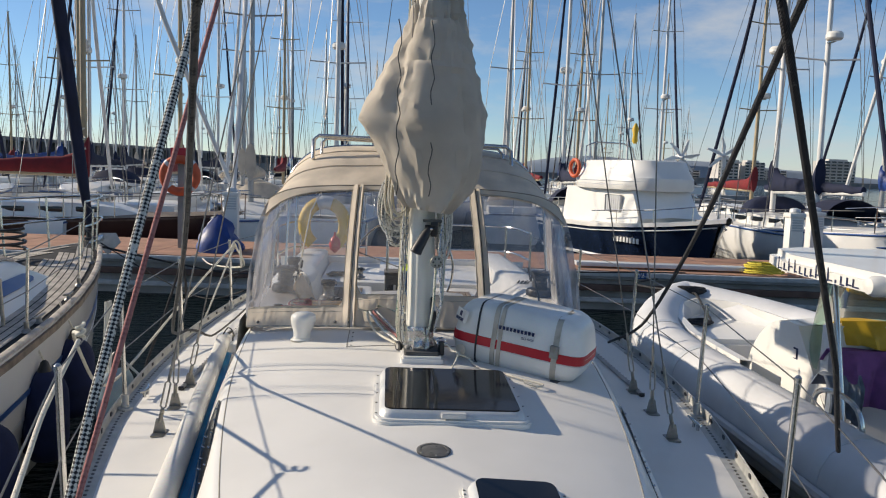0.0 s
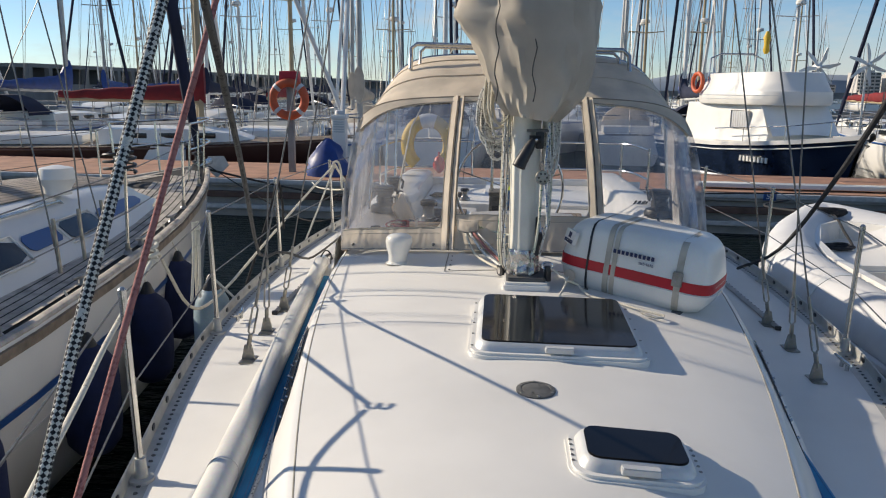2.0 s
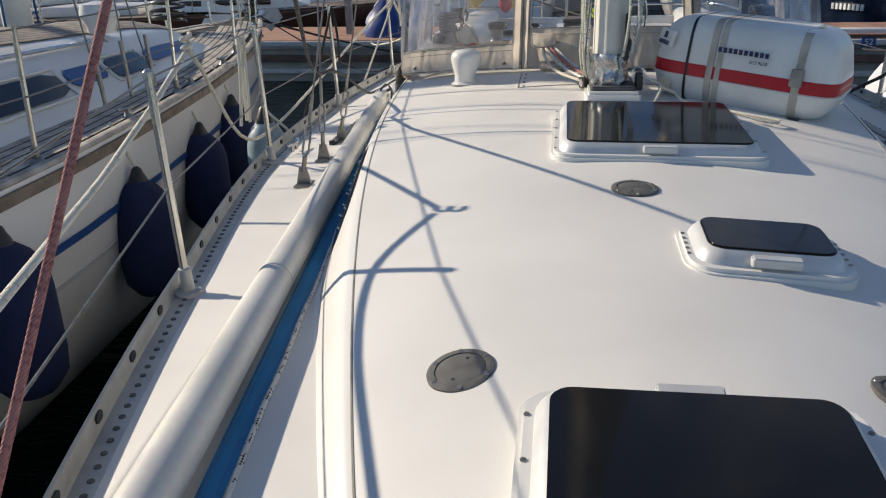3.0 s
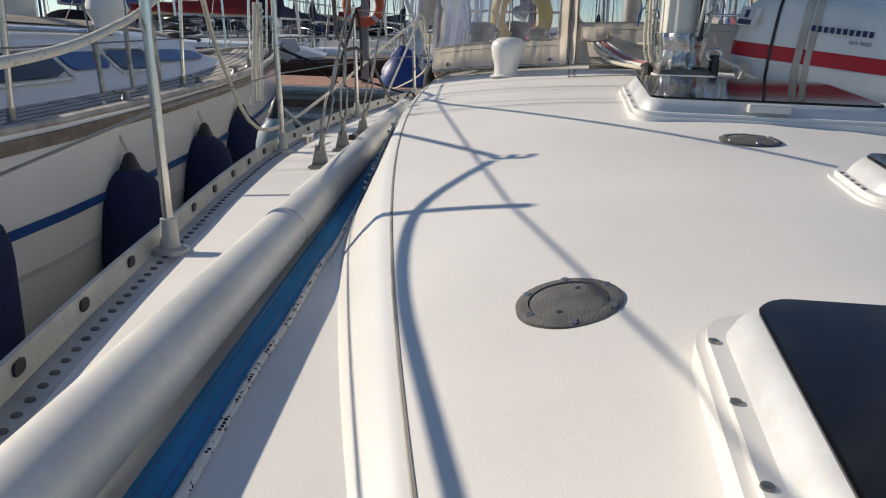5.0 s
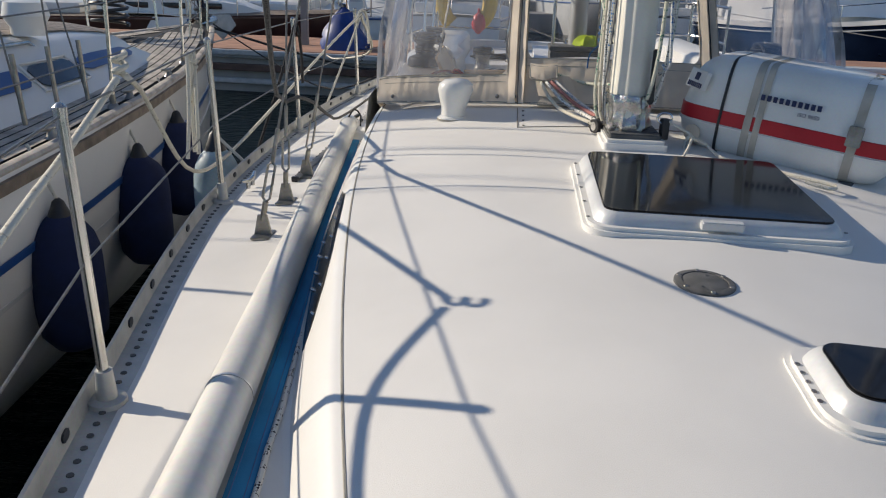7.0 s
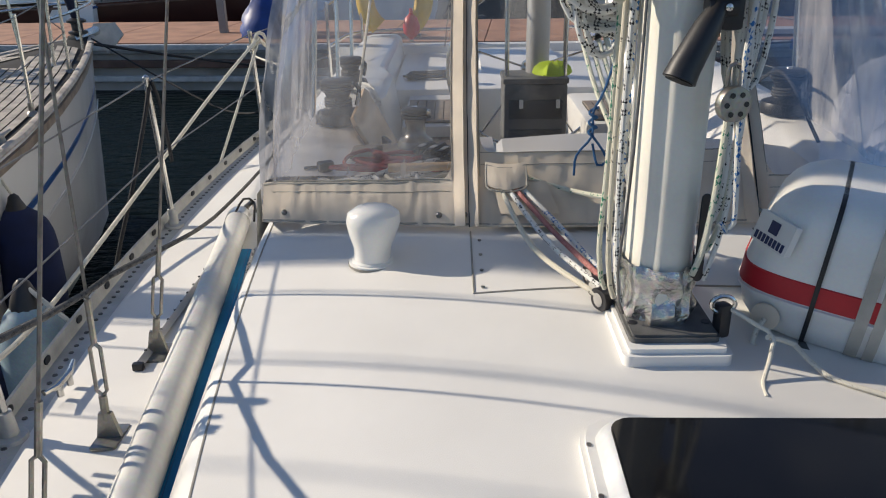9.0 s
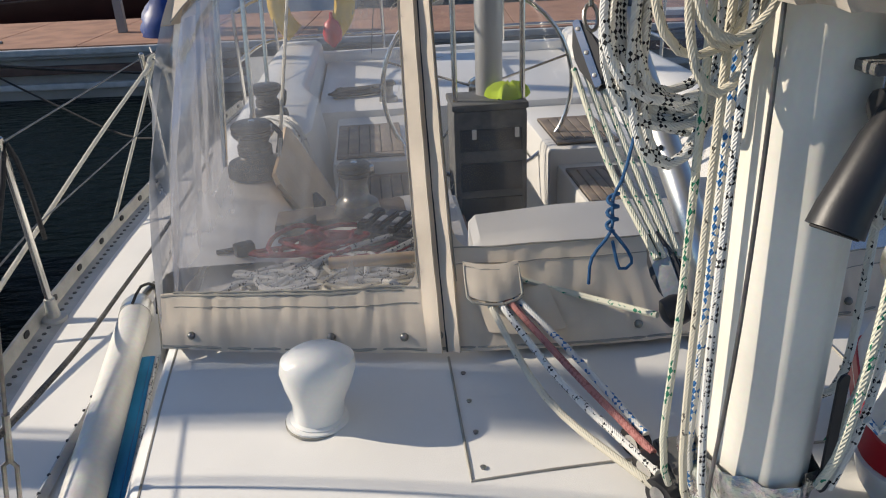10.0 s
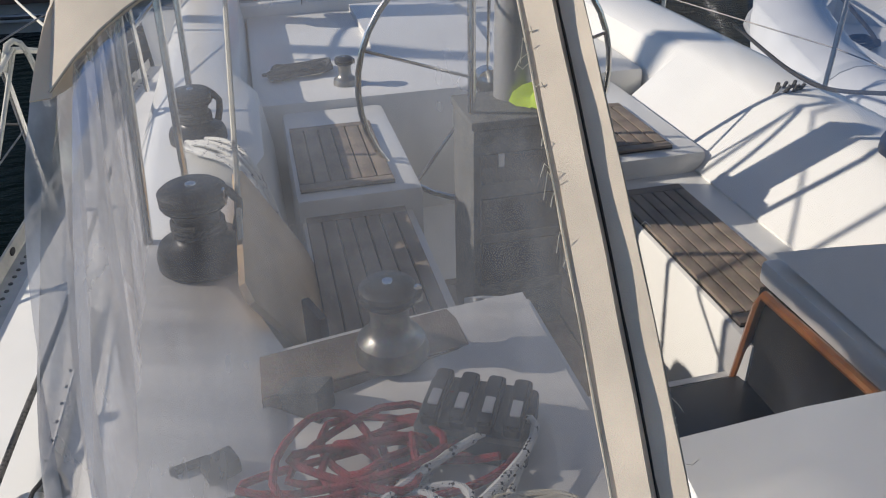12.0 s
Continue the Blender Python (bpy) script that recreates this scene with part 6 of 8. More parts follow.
def coil(cx, cy, ztop, zlow, width, turns, r, m, label, seed):
    """Loops of rope hung from a cleat, gathered at the top."""
    rr = random.Random(seed)
    t = thing("hung_coil", (cx, cy, zlow), label, "rope", "rope coils on the mast")
    for k in range(turns):
        w, lo = width * (0.45 + 0.55 * rr.random()), zlow + 0.10 * rr.random()
        oy, ox = rr.uniform(-0.035, 0.035), rr.uniform(-0.02, 0.02)
        pts = [(cx + ox * 0.3, cy, ztop), (cx - w * 0.75 + ox, cy + oy - 0.01, ztop - 0.30 * (ztop - lo)), (cx - w + ox, cy + oy, lo + 0.32 * (ztop - lo)), (cx - w * 0.72 + ox, cy + oy - 0.005, lo + 0.08 * (ztop - lo)), (cx + ox, cy + oy, lo),
               (cx + w * 0.72 + ox, cy + oy + 0.006, lo + 0.08 * (ztop - lo)), (cx + w + ox, cy + oy, lo + 0.32 * (ztop - lo)), (cx + w * 0.75 + ox, cy + oy + 0.01, ztop - 0.30 * (ztop - lo)), (cx + ox * 0.3, cy + 0.01, ztop + 0.01)]
        part("loop", tube(pts, r, 8, curve=0.04), M[m], t)
    part("wrap", tube([(cx + 0.035 * math.cos(a * 1.0), cy + 0.035 * math.sin(a), ztop - 0.06 + 0.006 * a) for a in (0.6 * k for k in range(32))], r, 8), M[m], t)


coil(-0.145, 4.42, 1.52, 1.06, 0.105, 11, 0.0068, "r_bw", "thick coil of white rope with black flecks on the mast", 2)
coil(-0.150, 4.30, 1.60, 1.16, 0.065, 4, 0.006, "r_cream", "smaller coil of cream rope on the mast", 5)
coil(0.115, 4.30, 1.66, 0.98, 0.04, 6, 0.006, "r_bw", "coil of flecked rope on the port side of the mast", 7)
# blue cord with a knot
kn = thing("blue_cord", (-0.20, 4.75, 0.7), "thin blue cord tied in a knot on the tackle", "cord")
part("cord", tube([(0.06, 5.2, 1.38), (0.02, 5.02, 1.08), (-0.05, 4.90, 0.90), (-0.085, 4.87, 0.84), (-0.085, 4.87, 0.77), (-0.13, 4.85, 0.72), (-0.135, 4.85, 0.66)], 0.0036, 7, curve=0.03), M["r_navy"], kn)
part("knot", tube([(-0.085 + 0.011 * math.cos(a), 4.87 + 0.010 * math.sin(a), 0.85 - 0.0045 * a) for a in (0.7 * k for k in range(26))], 0.0042, 7), M["r_navy"], kn)
part("tail_loop", tube([(-0.085, 4.87, 0.77), (-0.055, 4.85, 0.73), (-0.045, 4.85, 0.70), (-0.07, 4.85, 0.69), (-0.085, 4.86, 0.75)], 0.0036, 7, curve=0.03), M["r_navy"], kn)
part("lashing", tube([(VANG0 + vd * 0.52 + Vector((0.034 * math.cos(a), 0.02 * math.sin(a), 0.034 * math.sin(a))) + vd * 0.004 * a) for a in (0.6 * k for k in range(32))], 0.0036, 6), M["r_navy"], kn)
# lines led aft from the mast foot under the hood's flap
FL = hood_front(PL + 0.105, 0.14) + Vector((0, -0.03, 0))
for k, (x, y, z, m, bow) in enumerate(((-0.125, 4.40, 0.49, "r_cream", -0.03), (-0.12, 4.44, 0.50, "r_bw", 0.0), (-0.115, 4.48, 0.51, "r_pink", 0.015), (-0.11, 4.53, 0.51, "r_blue", 0.025), (0.0, 4.80, 0.60, "r_green", 0.02))):
    a, b = Vector((x, y, z)), FL + Vector((0.012 * (k - 2), 0.02, -0.01 + 0.006 * k))
    mid = (a + b) / 2
    zz = roof_z(mid.x, mid.y) + 0.02
    rope([a, (mid.x + bow, mid.y - 0.03 + 0.02 * k, max(zz, mid.z - 0.03)), b], 0.0075, m, "control line led from the mast foot under the sprayhood", "control_line", "control lines")
for k in range(3):
    tb = thing("turning_block", (-0.118, 4.40 + 0.07 * k, 0.48), "small black turning block at the mast foot", "block", "turning blocks")
    part("cheek", slab(rounded(-0.03, -0.026, 0.03, 0.026, 0.02), -0.012, 0.012, 0.003, pose(-0.122, 4.405 + 0.07 * k, 0.485, 90, 0, 115)), M["black"], tb)
    part("sheave", lathe([(0.018, -0.014), (0.014, 0), (0.018, 0.014)], n=14, m=pose(-0.122, 4.405 + 0.07 * k, 0.485, 90, 0, 115)), M["steel"], tb)
for x, y, z, lab in ((0.062, 4.212, 1.0, "steel swivel block on the mast front"), (0.10, 4.235, 1.33, "large perforated alloy block on the mast")):
    tb = thing("mast_block", (x, y, z), lab, "block", "mast blocks")
    part("cheek", lathe([(0.034, -0.010), (0.036, 0), (0.034, 0.010), (0.010, 0.012), (0.001, 0.012)], n=24, m=pose(x, y - 0.012, z, 90, 0, 15)), M["oldsteel"], tb)
    for k in range(6):
        a = k * math.pi / 3
        part("hole", lathe([(0.0055, 0.010), (0.0055, 0.0127), (0.001, 0.0127)], n=8, m=pose(x, y - 0.012, z, 90, 0, 15) @ pose(0.021 * math.cos(a), 0.021 * math.sin(a), 0)), M["black"], tb)
    part("shackle", tube([(x - 0.012, y, z + 0.03), (x - 0.010, y, z + 0.07), (x + 0.010, y, z + 0.07), (x + 0.012, y, z + 0.03)], 0.004, 6, curve=0.02), M["oldsteel"], tb)
sk = thing("snap_shackle", (0.10, 4.24, 0.50), "steel ring and shackle on the mast step", "shackle")
part("ring", tube([(0.105 + 0.026 * math.cos(a), 4.23, 0.555 + 0.02 * math.sin(a)) for a in (2 * math.pi * k / 16 for k in range(16))], 0.005, 6, closed=True), M["steel"], sk)
part("strop", box(0.108, 4.235, 0.515, 0.03, 0.03, 0.08, 0.008, 20), M["black"], sk)
rope([(0.12, 4.23, 0.545), (0.17, 4.20, 0.52), (0.20, 4.17, 0.50), (0.16, 4.10, 0.44), (0.15, 4.05, 0.435)], 0.005, "r_white", "white lashing from the mast step", "lashing", "lashings")
rope([(0.19, 4.18, 0.50), (0.26, 4.20, 0.47), (0.30, 4.12, 0.44), (0.42, 4.04, 0.43), (0.52, 3.96, 0.42), (0.62, 3.90, 0.41), (0.58, 3.86, 0.41), (0.52, 3.90, 0.42)], 0.006, "r_white", "white lashing knotted under the liferaft", "lashing", "lashings")

# ---- lines on the foredeck ----
for nm, pts, r, m, lab in (("furling_line", [(-0.86, 0.85, -0.20), (-0.74, 1.42, 1.05), (-0.64, 1.76, 1.81), (-0.50, 2.24, 2.90)], 0.0088, "r_bwbig", "thick white rope with a black check leading up from the bow"),
                           ("pink_line", [(-0.93, 1.2, 0.06), (-0.84, 1.62, 0.80), (-0.70, 2.27, 1.95), (-0.55, 2.96, 3.2)], 0.0066, "r_pink", "faded pink rope leading up from the deck edge")):
    t = thing(nm, pts[0], lab, "rope", "foredeck lines")
    part("rope", tube(pts, r, 12), M[m], t)
    q, q2 = Vector(pts[0]), Vector(pts[1])
    dd = (q2 - q).normalized()
    part("whipping", tube([q + dd * 0.02, q + dd * 0.06], r * 1.15, 10), M["r_white"], t, "white whipping twine")
solo("genoa_sheet", tube([(-1.47, 7.7, 0.18), (-1.48, 6.6, 0.18), (-1.50, 5.97, 0.19), (-1.45, 5.55, 0.27), (-1.40, 5.18, 0.36), (-1.345, 4.75, 0.475), (-1.33, 4.44, 0.545), (-1.32, 4.12, 0.60), (-0.82, 2.39, 1.25), (-0.54, 1.35, 1.71), (-0.10, -0.3, 2.45)], 0.0078, 9, curve=0.3), M["r_grey"], "dark grey genoa sheet led aft along the deck", "rope", "foredeck lines")
solo("genoa_sheet", tube([(1.55, 5.9, 0.20), (1.50, 5.0, 0.52), (1.12, 3.3, 1.22), (0.74, 1.84, 1.88), (0.45, 0.75, 2.38)], 0.0100, 9, curve=0.3), M["r_black"], "black genoa sheet led aft along the port side", "rope", "foredeck lines")
solo("black_guy", tube([(1.30, 2.4, 0.62), (1.02, 2.0, 1.0), (0.42, 1.25, 1.76), (0.05, 0.8, 2.2)], 0.008, 9), M["r_black"], "black rope crossing down to the port rail", "rope", "foredeck lines")
# white mooring line over the starboard guard rail, with a fender line bundle
solo("mooring_line", tube([(-0.80, 0.85, 0.50), (-1.0, 1.45, 0.53), (-1.18, 2.02, 0.553), (-1.292, 2.385, 0.571), (-1.371, 2.666, 0.606), (-1.41, 2.87, 0.65), (-1.44, 3.18, 0.765)], 0.009, 10, curve=0.1), M["r_white"], "thick white mooring line made fast to the guard rail", "rope", "mooring lines")
solo("mooring_line", tube([(-1.45, 3.23, 0.775), (-1.62, 3.62, 0.70), (-1.80, 4.05, 0.60), (-1.86, 4.25, 0.49), (-1.86, 4.44, 0.27), (-1.86, 4.60, 0.17), (-1.86, 4.82, 0.14), (-1.86, 5.2, 0.17), (-1.84, 6.05, 0.32), (-1.76, 6.85, 0.53), (-1.66, 7.55, 0.725)], 0.009, 9, curve=0.1), M["r_white"], "white line hanging in a bight outside the rail", "rope", "mooring lines")
solo("black_line", tube([(-1.742, 6.06, 0.38), (-1.738, 6.03, 0.58), (-1.755, 6.0, 0.745), (-1.79, 5.98, 0.62), (-1.88, 5.92, 0.30), (-2.0, 5.86, -0.08), (-2.06, 5.82, -0.45)], 0.009, 8, curve=0.1), M["r_black"], "black rope hung over a stanchion top into the water", "rope", "mooring lines")
solo("black_line", tube([(-3.75, 9.9, 0.45), (-3.0, 9.65, 0.08), (-2.3, 9.2, -0.10), (-1.62, 8.6, 0.15)], 0.008, 8, curve=0.2), M["r_black"], "black line from the neighbour's bow to our quarter", "rope", "mooring lines")
solo("rail_knot", tube([(-1.445 + 0.014 * math.cos(a), 3.215 + 0.018 * math.sin(a), 0.765 + 0.0045 * a) for a in (0.55 * k for k in range(26))], 0.0075, 8), M["r_white"], "round-turn knot of white rope on the guard rail", "knot", "mooring lines")
for x, y, r0 in ((-1.72, 4.34, 4),):
    rr = random.Random(r0)
    t = thing("rope_hank", (x, y, 0.25), "hank of white rope hung over the guard rail", "rope", "mooring lines")
    for k in range(3):
        part("strand", tube([(x + rr.uniform(-0.02, 0.02), y + rr.uniform(-0.03, 0.03), 0.72), (x + rr.uniform(-0.03, 0.02), y + 0.03 * k - 0.05, 0.50), (x + rr.uniform(-0.03, 0.02), y + 0.04 * k - 0.07, 0.30 + 0.08 * rr.random())], 0.008, 7, curve=0.06), M["r_white"], t)
    part("whipping", tube([(x + 0.014 * math.cos(a), y + 0.016 * math.sin(a), 0.66 + 0.004 * a) for a in (0.6 * k for k in range(20))], 0.006, 7), M["r_white"], t)
solo("stern_line", tube([(-1.66, 7.55, 0.72), (-1.95, 9.5, 0.25), (-3.2, 13.5, -0.25), (-3.9, 15.9, -0.45)], 0.012, 8, curve=0.3), M["r_white"], "white stern line running to the pontoon", "rope", "mooring lines")
solo("stern_line", tube([(-1.69, 7.50, 0.66), (-1.665, 7.53, 0.745), (-1.63, 7.56, 0.74), (-1.61, 7.58, 0.64), (-1.605, 7.58, 0.50)], 0.011, 8, curve=0.05), M["r_white"], "white rope tail looped over a stanchion top", "rope", "mooring lines")
solo("stern_line", tube([(-1.66, 7.55, 0.71), (-1.72, 7.30, 0.46), (-1.80, 6.85, 0.08)], 0.008, 8, curve=0.02), M["r_white"], "white rope tail hanging off the quarter", "rope", "mooring lines")
solo("stern_line", tube([(1.45, 9.2, 0.30), (2.6, 12.5, -0.10), (5.9, 15.4, -0.42)], 0.014, 8, curve=0.3), M["r_black"], "black stern line running to the pontoon", "rope", "mooring lines")
solo("wire_spring", tube([(-1.61 - 0.0016 * a + 0.012 * math.cos(a), 7.58 - 0.0035 * a + 0.012 * math.sin(a), 0.49 - 0.0045 * a) for a in (0.6 * k for k in range(64))], 0.0028, 5), M["black"], "black coil spring on a mooring line", "spring")
# cleats on the toe rail
for sgn, y in ((-1, 4.62), (1, 4.15), (1, 2.9)):
    x, z = sgn * (half_beam(y) - 0.12), deck_z(1.5, y)
    t = thing("deck_cleat", (x, y, z), "stainless mooring cleat on the side deck", "cleat", "deck cleats")
    part("horn", tube([(x - 0.01, y - 0.09, z + 0.045), (x, y - 0.04, z + 0.035), (x, y + 0.04, z + 0.035), (x - 0.01, y + 0.09, z + 0.045)], [0.006, 0.010, 0.010, 0.006], 8), M["steel"], t)
    for s in (-1, 1):
        part("leg", tube([(x, y + s * 0.03, z), (x, y + s * 0.03, z + 0.035)], 0.010, 8), M["steel"], t)

# ---- neighbouring yacht to starboard: teak decks, blue stripe ----
NB = thing("neighbour_yacht", (-4.1, 6.0, WATER), "white sailing yacht with grey teak decks and a blue stripe", "sailing yacht")
NBOW = 10.3


def nb_half(d):
    return 1.67 * max(0.0, 1 - (max(0.0, 8.6 - d) / 8.6) ** 2.3) if d < 8.6 else 1.67


def nb_x(d):
    return -4.13 + 0.017 * d + 0.2 * max(0.0, 1 - d / 5)


def nb_deck(s, d):
    """Deck height with a little camber and sheer."""
    return 0.20 + 0.20 * max(0, 1 - d / 8) ** 2 + 0.05 * (1 - s * s)


ds = [0.02, 0.15, 0.4, 0.8, 1.3, 1.9, 2.6, 3.4, 4.3, 5.3, 6.3, 7.4, 8.6, 10, 12]
rings = []
for d in ds:
    h, c, y = nb_half(d), nb_x(d), NBOW - d
    z = nb_deck(1, d)
    rk = 0.35 * max(0, 1 - d / 3)
    prof = ((1.0, z + 0.02, 0), (0.995, z - 0.10, 0.1), (0.96, z - 0.45, 0.35), (0.88, -0.75, 0.7), (0.72, -1.1, 0.9), (0.55, -1.4, 1.0))
    left = [(c - h * f, y - rk * g, zz) for f, zz, g in prof]
    right = [(c + h * f, y - rk * g, zz) for f, zz, g in prof]
    rings.append(left + right[::-1])
part("hull", loft(rings, closed=False), M["hull"], NB)
part("transom", loft([rings[-1], [(nb_x(12), y, z) for x, y, z in rings[-1]]], closed=False), M["hull"], NB)
for f, zo, zh, m, lab in ((0.975, -0.36, 0.020, "navystripe", "thin blue line along the topsides"), (0.999, -0.026, 0.026, "teak", "weathered wooden rubbing strake"), (0.945, -0.56, 0.012, "hullgrey", "grey joint line")):
    for s in (-1, 1):
        rg = []
        for d in ds:
            h, c, y, z = nb_half(d), nb_x(d), NBOW - d, nb_deck(1, d)
            gg = 0.1 if zo > -0.2 else 0.32
            rk = 0.35 * max(0, 1 - d / 3) * gg
            o = 0.006 if m != "teak" else 0.022
            rg.append([(c + s * (h * f), y - rk, z + zo + zh), (c + s * (h * f + o), y - rk, z + zo + zh), (c + s * (h * f - 0.004 + o), y - rk, z + zo - zh), (c + s * (h * f - 0.006), y - rk, z + zo - zh)])
        part("stripe", loft(rg, closed=False), M[m], NB, lab)
rg = [[(nb_x(d) + s * nb_half(d) * 0.985, NBOW - d, nb_deck(s, d) + 0.012) for s in [k / 8 - 1 for k in range(17)]] for d in ds]
part("deck_bed", loft(rg, closed=False), M["caulkshade"], NB, "black caulking between the planks")
for s in (-1, 1):
    part("cap_rail", tube([(nb_x(d) + s * nb_half(d) * 0.985, NBOW - d, nb_deck(1, d) + 0.030) for d in ds], 0.030, 8, flat=0.7), M["nbteak"], NB, "bare weathered teak cap rail")
    # laid planks follow the deck edge; the outer ones sweep to the bow
    for k in range(14):
        off = 0.09 + 0.062 * k
        g = bmesh.new()
        rr = []
        for j in range(26):
            d = 0.25 + 11.7 * j / 25
            h = nb_half(d) * 0.985
            a, b = h - off, h - off - 0.051
            if b < 0.02:
                continue
            za, zb = nb_deck(a / max(h, 0.01), d) + 0.020, nb_deck(b / max(h, 0.01), d) + 0.020
            rr.append([(nb_x(d) + s * a, NBOW - d, za), (nb_x(d) + s * b, NBOW - d, zb)])
        if len(rr) > 1:
            g = loft(rr, closed=False, bm=g)
            for f in g.faces:
                if f.normal.z < 0:
                    f.normal_flip()
            part("plank", g, M["nbteak"], NB, smooth=False)
# coachroof
rings, tops = [], []
for d, w, h in ((2.3, 0.24, 0.03), (2.6, 0.38, 0.12), (3.0, 0.50, 0.19), (3.65, 0.66, 0.26), (4.45, 0.80, 0.30), (5.45, 0.91, 0.34), (6.75, 0.98, 0.37), (8.25, 1.0, 0.39), (11.0, 0.98, 0.39)):
    c, y = nb_x(d), NBOW - d
    z = nb_deck(0.6, d)
    rings.append([(c + sx * x, y, z + zz) for sx, seq in ((-1, 1), (1, -1)) for x, zz in ((w + 0.22, 0), (w - 0.05, h * 0.75), (w * 0.84, h * 0.94), (w * 0.66, h + 0.025), (w * 0.45, h + 0.06), (w * 0.2, h + 0.085))[::seq]])
    tops.append([(c + w * 0.62 * k / 8, y, z + h + 0.042 + 0.06 * (1 - (k / 8) ** 2)) for k in range(-8, 9)])
part("cabin", loft(rings, closed=False), M["gel"], NB)
part("bulkhead", loft([rings[-1], [(x, y, nb_deck(0.6, 11)) for x, y, z in rings[-1]]], closed=False), M["gel"], NB, smooth=False)
bedm = loft(tops[1:], closed=False)
part("roof_teak", bedm, TEAK_X, NB, "grey laid teak on the cabin top")


def nb_side(d, f, o=0.0):
    """A point on the near cabin side, f up its height."""
    tab = ((2.3, 0.24, 0.03), (2.6, 0.38, 0.12), (3.0, 0.50, 0.19), (3.65, 0.66, 0.26), (4.45, 0.80, 0.30), (5.45, 0.91, 0.34), (6.75, 0.98, 0.37), (8.25, 1.0, 0.39), (11.0, 0.98, 0.39))
    for (d0, w0, h0), (d1, w1, h1) in zip(tab, tab[1:]):
        if d0 <= d <= d1:
            k = (d - d0) / (d1 - d0)
            w, h = w0 + (w1 - w0) * k, h0 + (h1 - h0) * k
    return Vector((nb_x(d) + w + 0.22 - 0.27 * f + o, NBOW - d, nb_deck(0.6, d) + h * 0.75 * f))


for d0, d1, m, nm, lab in ((3.0, 4.12, "navystripe", "cabin_stripe", "blue stripe on the cabin side"), (4.2, 4.75, "glassdark", "cabin_window", "dark cabin window"), (4.83, 5.29, "navystripe", "cabin_stripe", "blue stripe on the cabin side"), (5.38, 6.5, "glassdark", "cabin_window", "long dark cabin window"), (6.65, 7.7, "navystripe", "cabin_stripe", "blue stripe on the cabin side")):
    n = 10
    wide = (0.50, 0.86) if m == "navystripe" else (0.42, 0.88)
    g = loft([[nb_side(d0 + (d1 - d0) * k / n, wide[0] + (0.08 if k in (0, n) else 0), 0.012), nb_side(d0 + (d1 - d0) * k / n, wide[1] - (0.08 if k in (0, n) else 0), 0.012)] for k in range(n + 1)], closed=False)
    bmesh.ops.solidify(g, geom=g.faces[:], thickness=0.006)
    w = part(nm, g, M[m], NB, lab)
    if m == "glassdark":
        lo = [nb_side(d0 - 0.03 + (d1 - d0 + 0.06) * k / n, 0.36, 0.014) for k in range(n + 1)]
        hi = [nb_side(d0 - 0.03 + (d1 - d0 + 0.06) * k / n, 0.95, 0.014) for k in range(n + 1)]
        part("window_frame", tube(lo + hi[::-1], 0.010, 6, closed=True), M["gel"], w)
# handrail, hatches, mast and rigging
nbm = Vector((nb_x(5.0) + 0.0, NBOW - 4.33, 0.60))
part("mast", tube([nbm, nbm + Vector((0, 0, 14))], 0.10, 16), M["alupaint"], NB, "pale alloy mast with halyards")
part("mast_step", box(nbm.x, nbm.y, nbm.z - 0.01, 0.30, 0.34, 0.05, 0.01), M["black"], NB)
for k in range(7):
    a = k * 0.8
    part("halyard", tube([nbm + Vector((0.16 * math.cos(a), 0.16 * math.sin(a), 0.02)), nbm + Vector((0.125 * math.cos(a), 0.125 * math.sin(a), 1.2)), nbm + Vector((0.11 * math.cos(a), 0.11 * math.sin(a), 8))], 0.008, 6), M["r_bw" if k % 2 else "r_navy"], NB)
part("deck_hatch", box(nb_x(5) + 0.55, NBOW - 6.3, 0.70, 0.55, 0.55, 0.05, 0.015, 0), M["gel"], NB)
part("deck_vent", lathe([(0.10, 0), (0.10, 0.05), (0.14, 0.12), (0.12, 0.20), (0.03, 0.22)], (nb_x(5) + 0.55, NBOW - 4.2, 0.60), 18), M["gel"], NB)
for dd in (4.3, 6.9):
    q = nb_side(dd, 1.1, -0.05)
    e = nb_side(dd + 1.5, 1.1, -0.05)
    part("handrail", tube([q, q + Vector((0, -0.1, 0.06)), e + Vector((0, 0.1, 0.06)), e], 0.013, 8), M["steel"], NB)
furl = [Vector((nb_x(0) - 0.0, NBOW - 0.25, 0.62)), Vector((nb_x(0) - 0.02, NBOW - 0.45, 1.3)), Vector((nb_x(2), NBOW - 2.2, 7.0)), Vector((nb_x(4), NBOW - 4.2, 13.5))]
part("furled_genoa", tube(furl, [0.035, 0.07, 0.085, 0.04], 12), M["navycanvas"], NB, "furled headsail under a navy sunstrip")
part("furler_drum", lathe([(0.06, 0), (0.085, 0.01), (0.085, 0.03), (0.05, 0.04), (0.05, 0.10), (0.085, 0.11), (0.085, 0.13), (0.04, 0.15)], furl[0] - Vector((0, 0, 0.15)), 18), M["black"], NB, "black furling drum")
part("furl_tie", tube([furl[1] + Vector((0.075 * math.cos(a), 0.075 * math.sin(a) - 0.09, 0.3 + 0.02 * a)) for a in (0.5 * k for k in range(26))], 0.009, 6), M["r_white"], NB)
part("bow_roller", tube([(nb_x(0), NBOW - 0.4, 0.44), (nb_x(0), NBOW + 0.12, 0.46)], 0.045, 8), M["steel"], NB)
anc = slab([(-0.16, 0.0), (0.0, -0.17), (0.16, 0.0), (0.10, 0.12), (-0.10, 0.12)], -0.02, 0.02, 0.008, pose(nb_x(0) + 0.05, NBOW + 0.22, 0.40, 72, 0, 20))
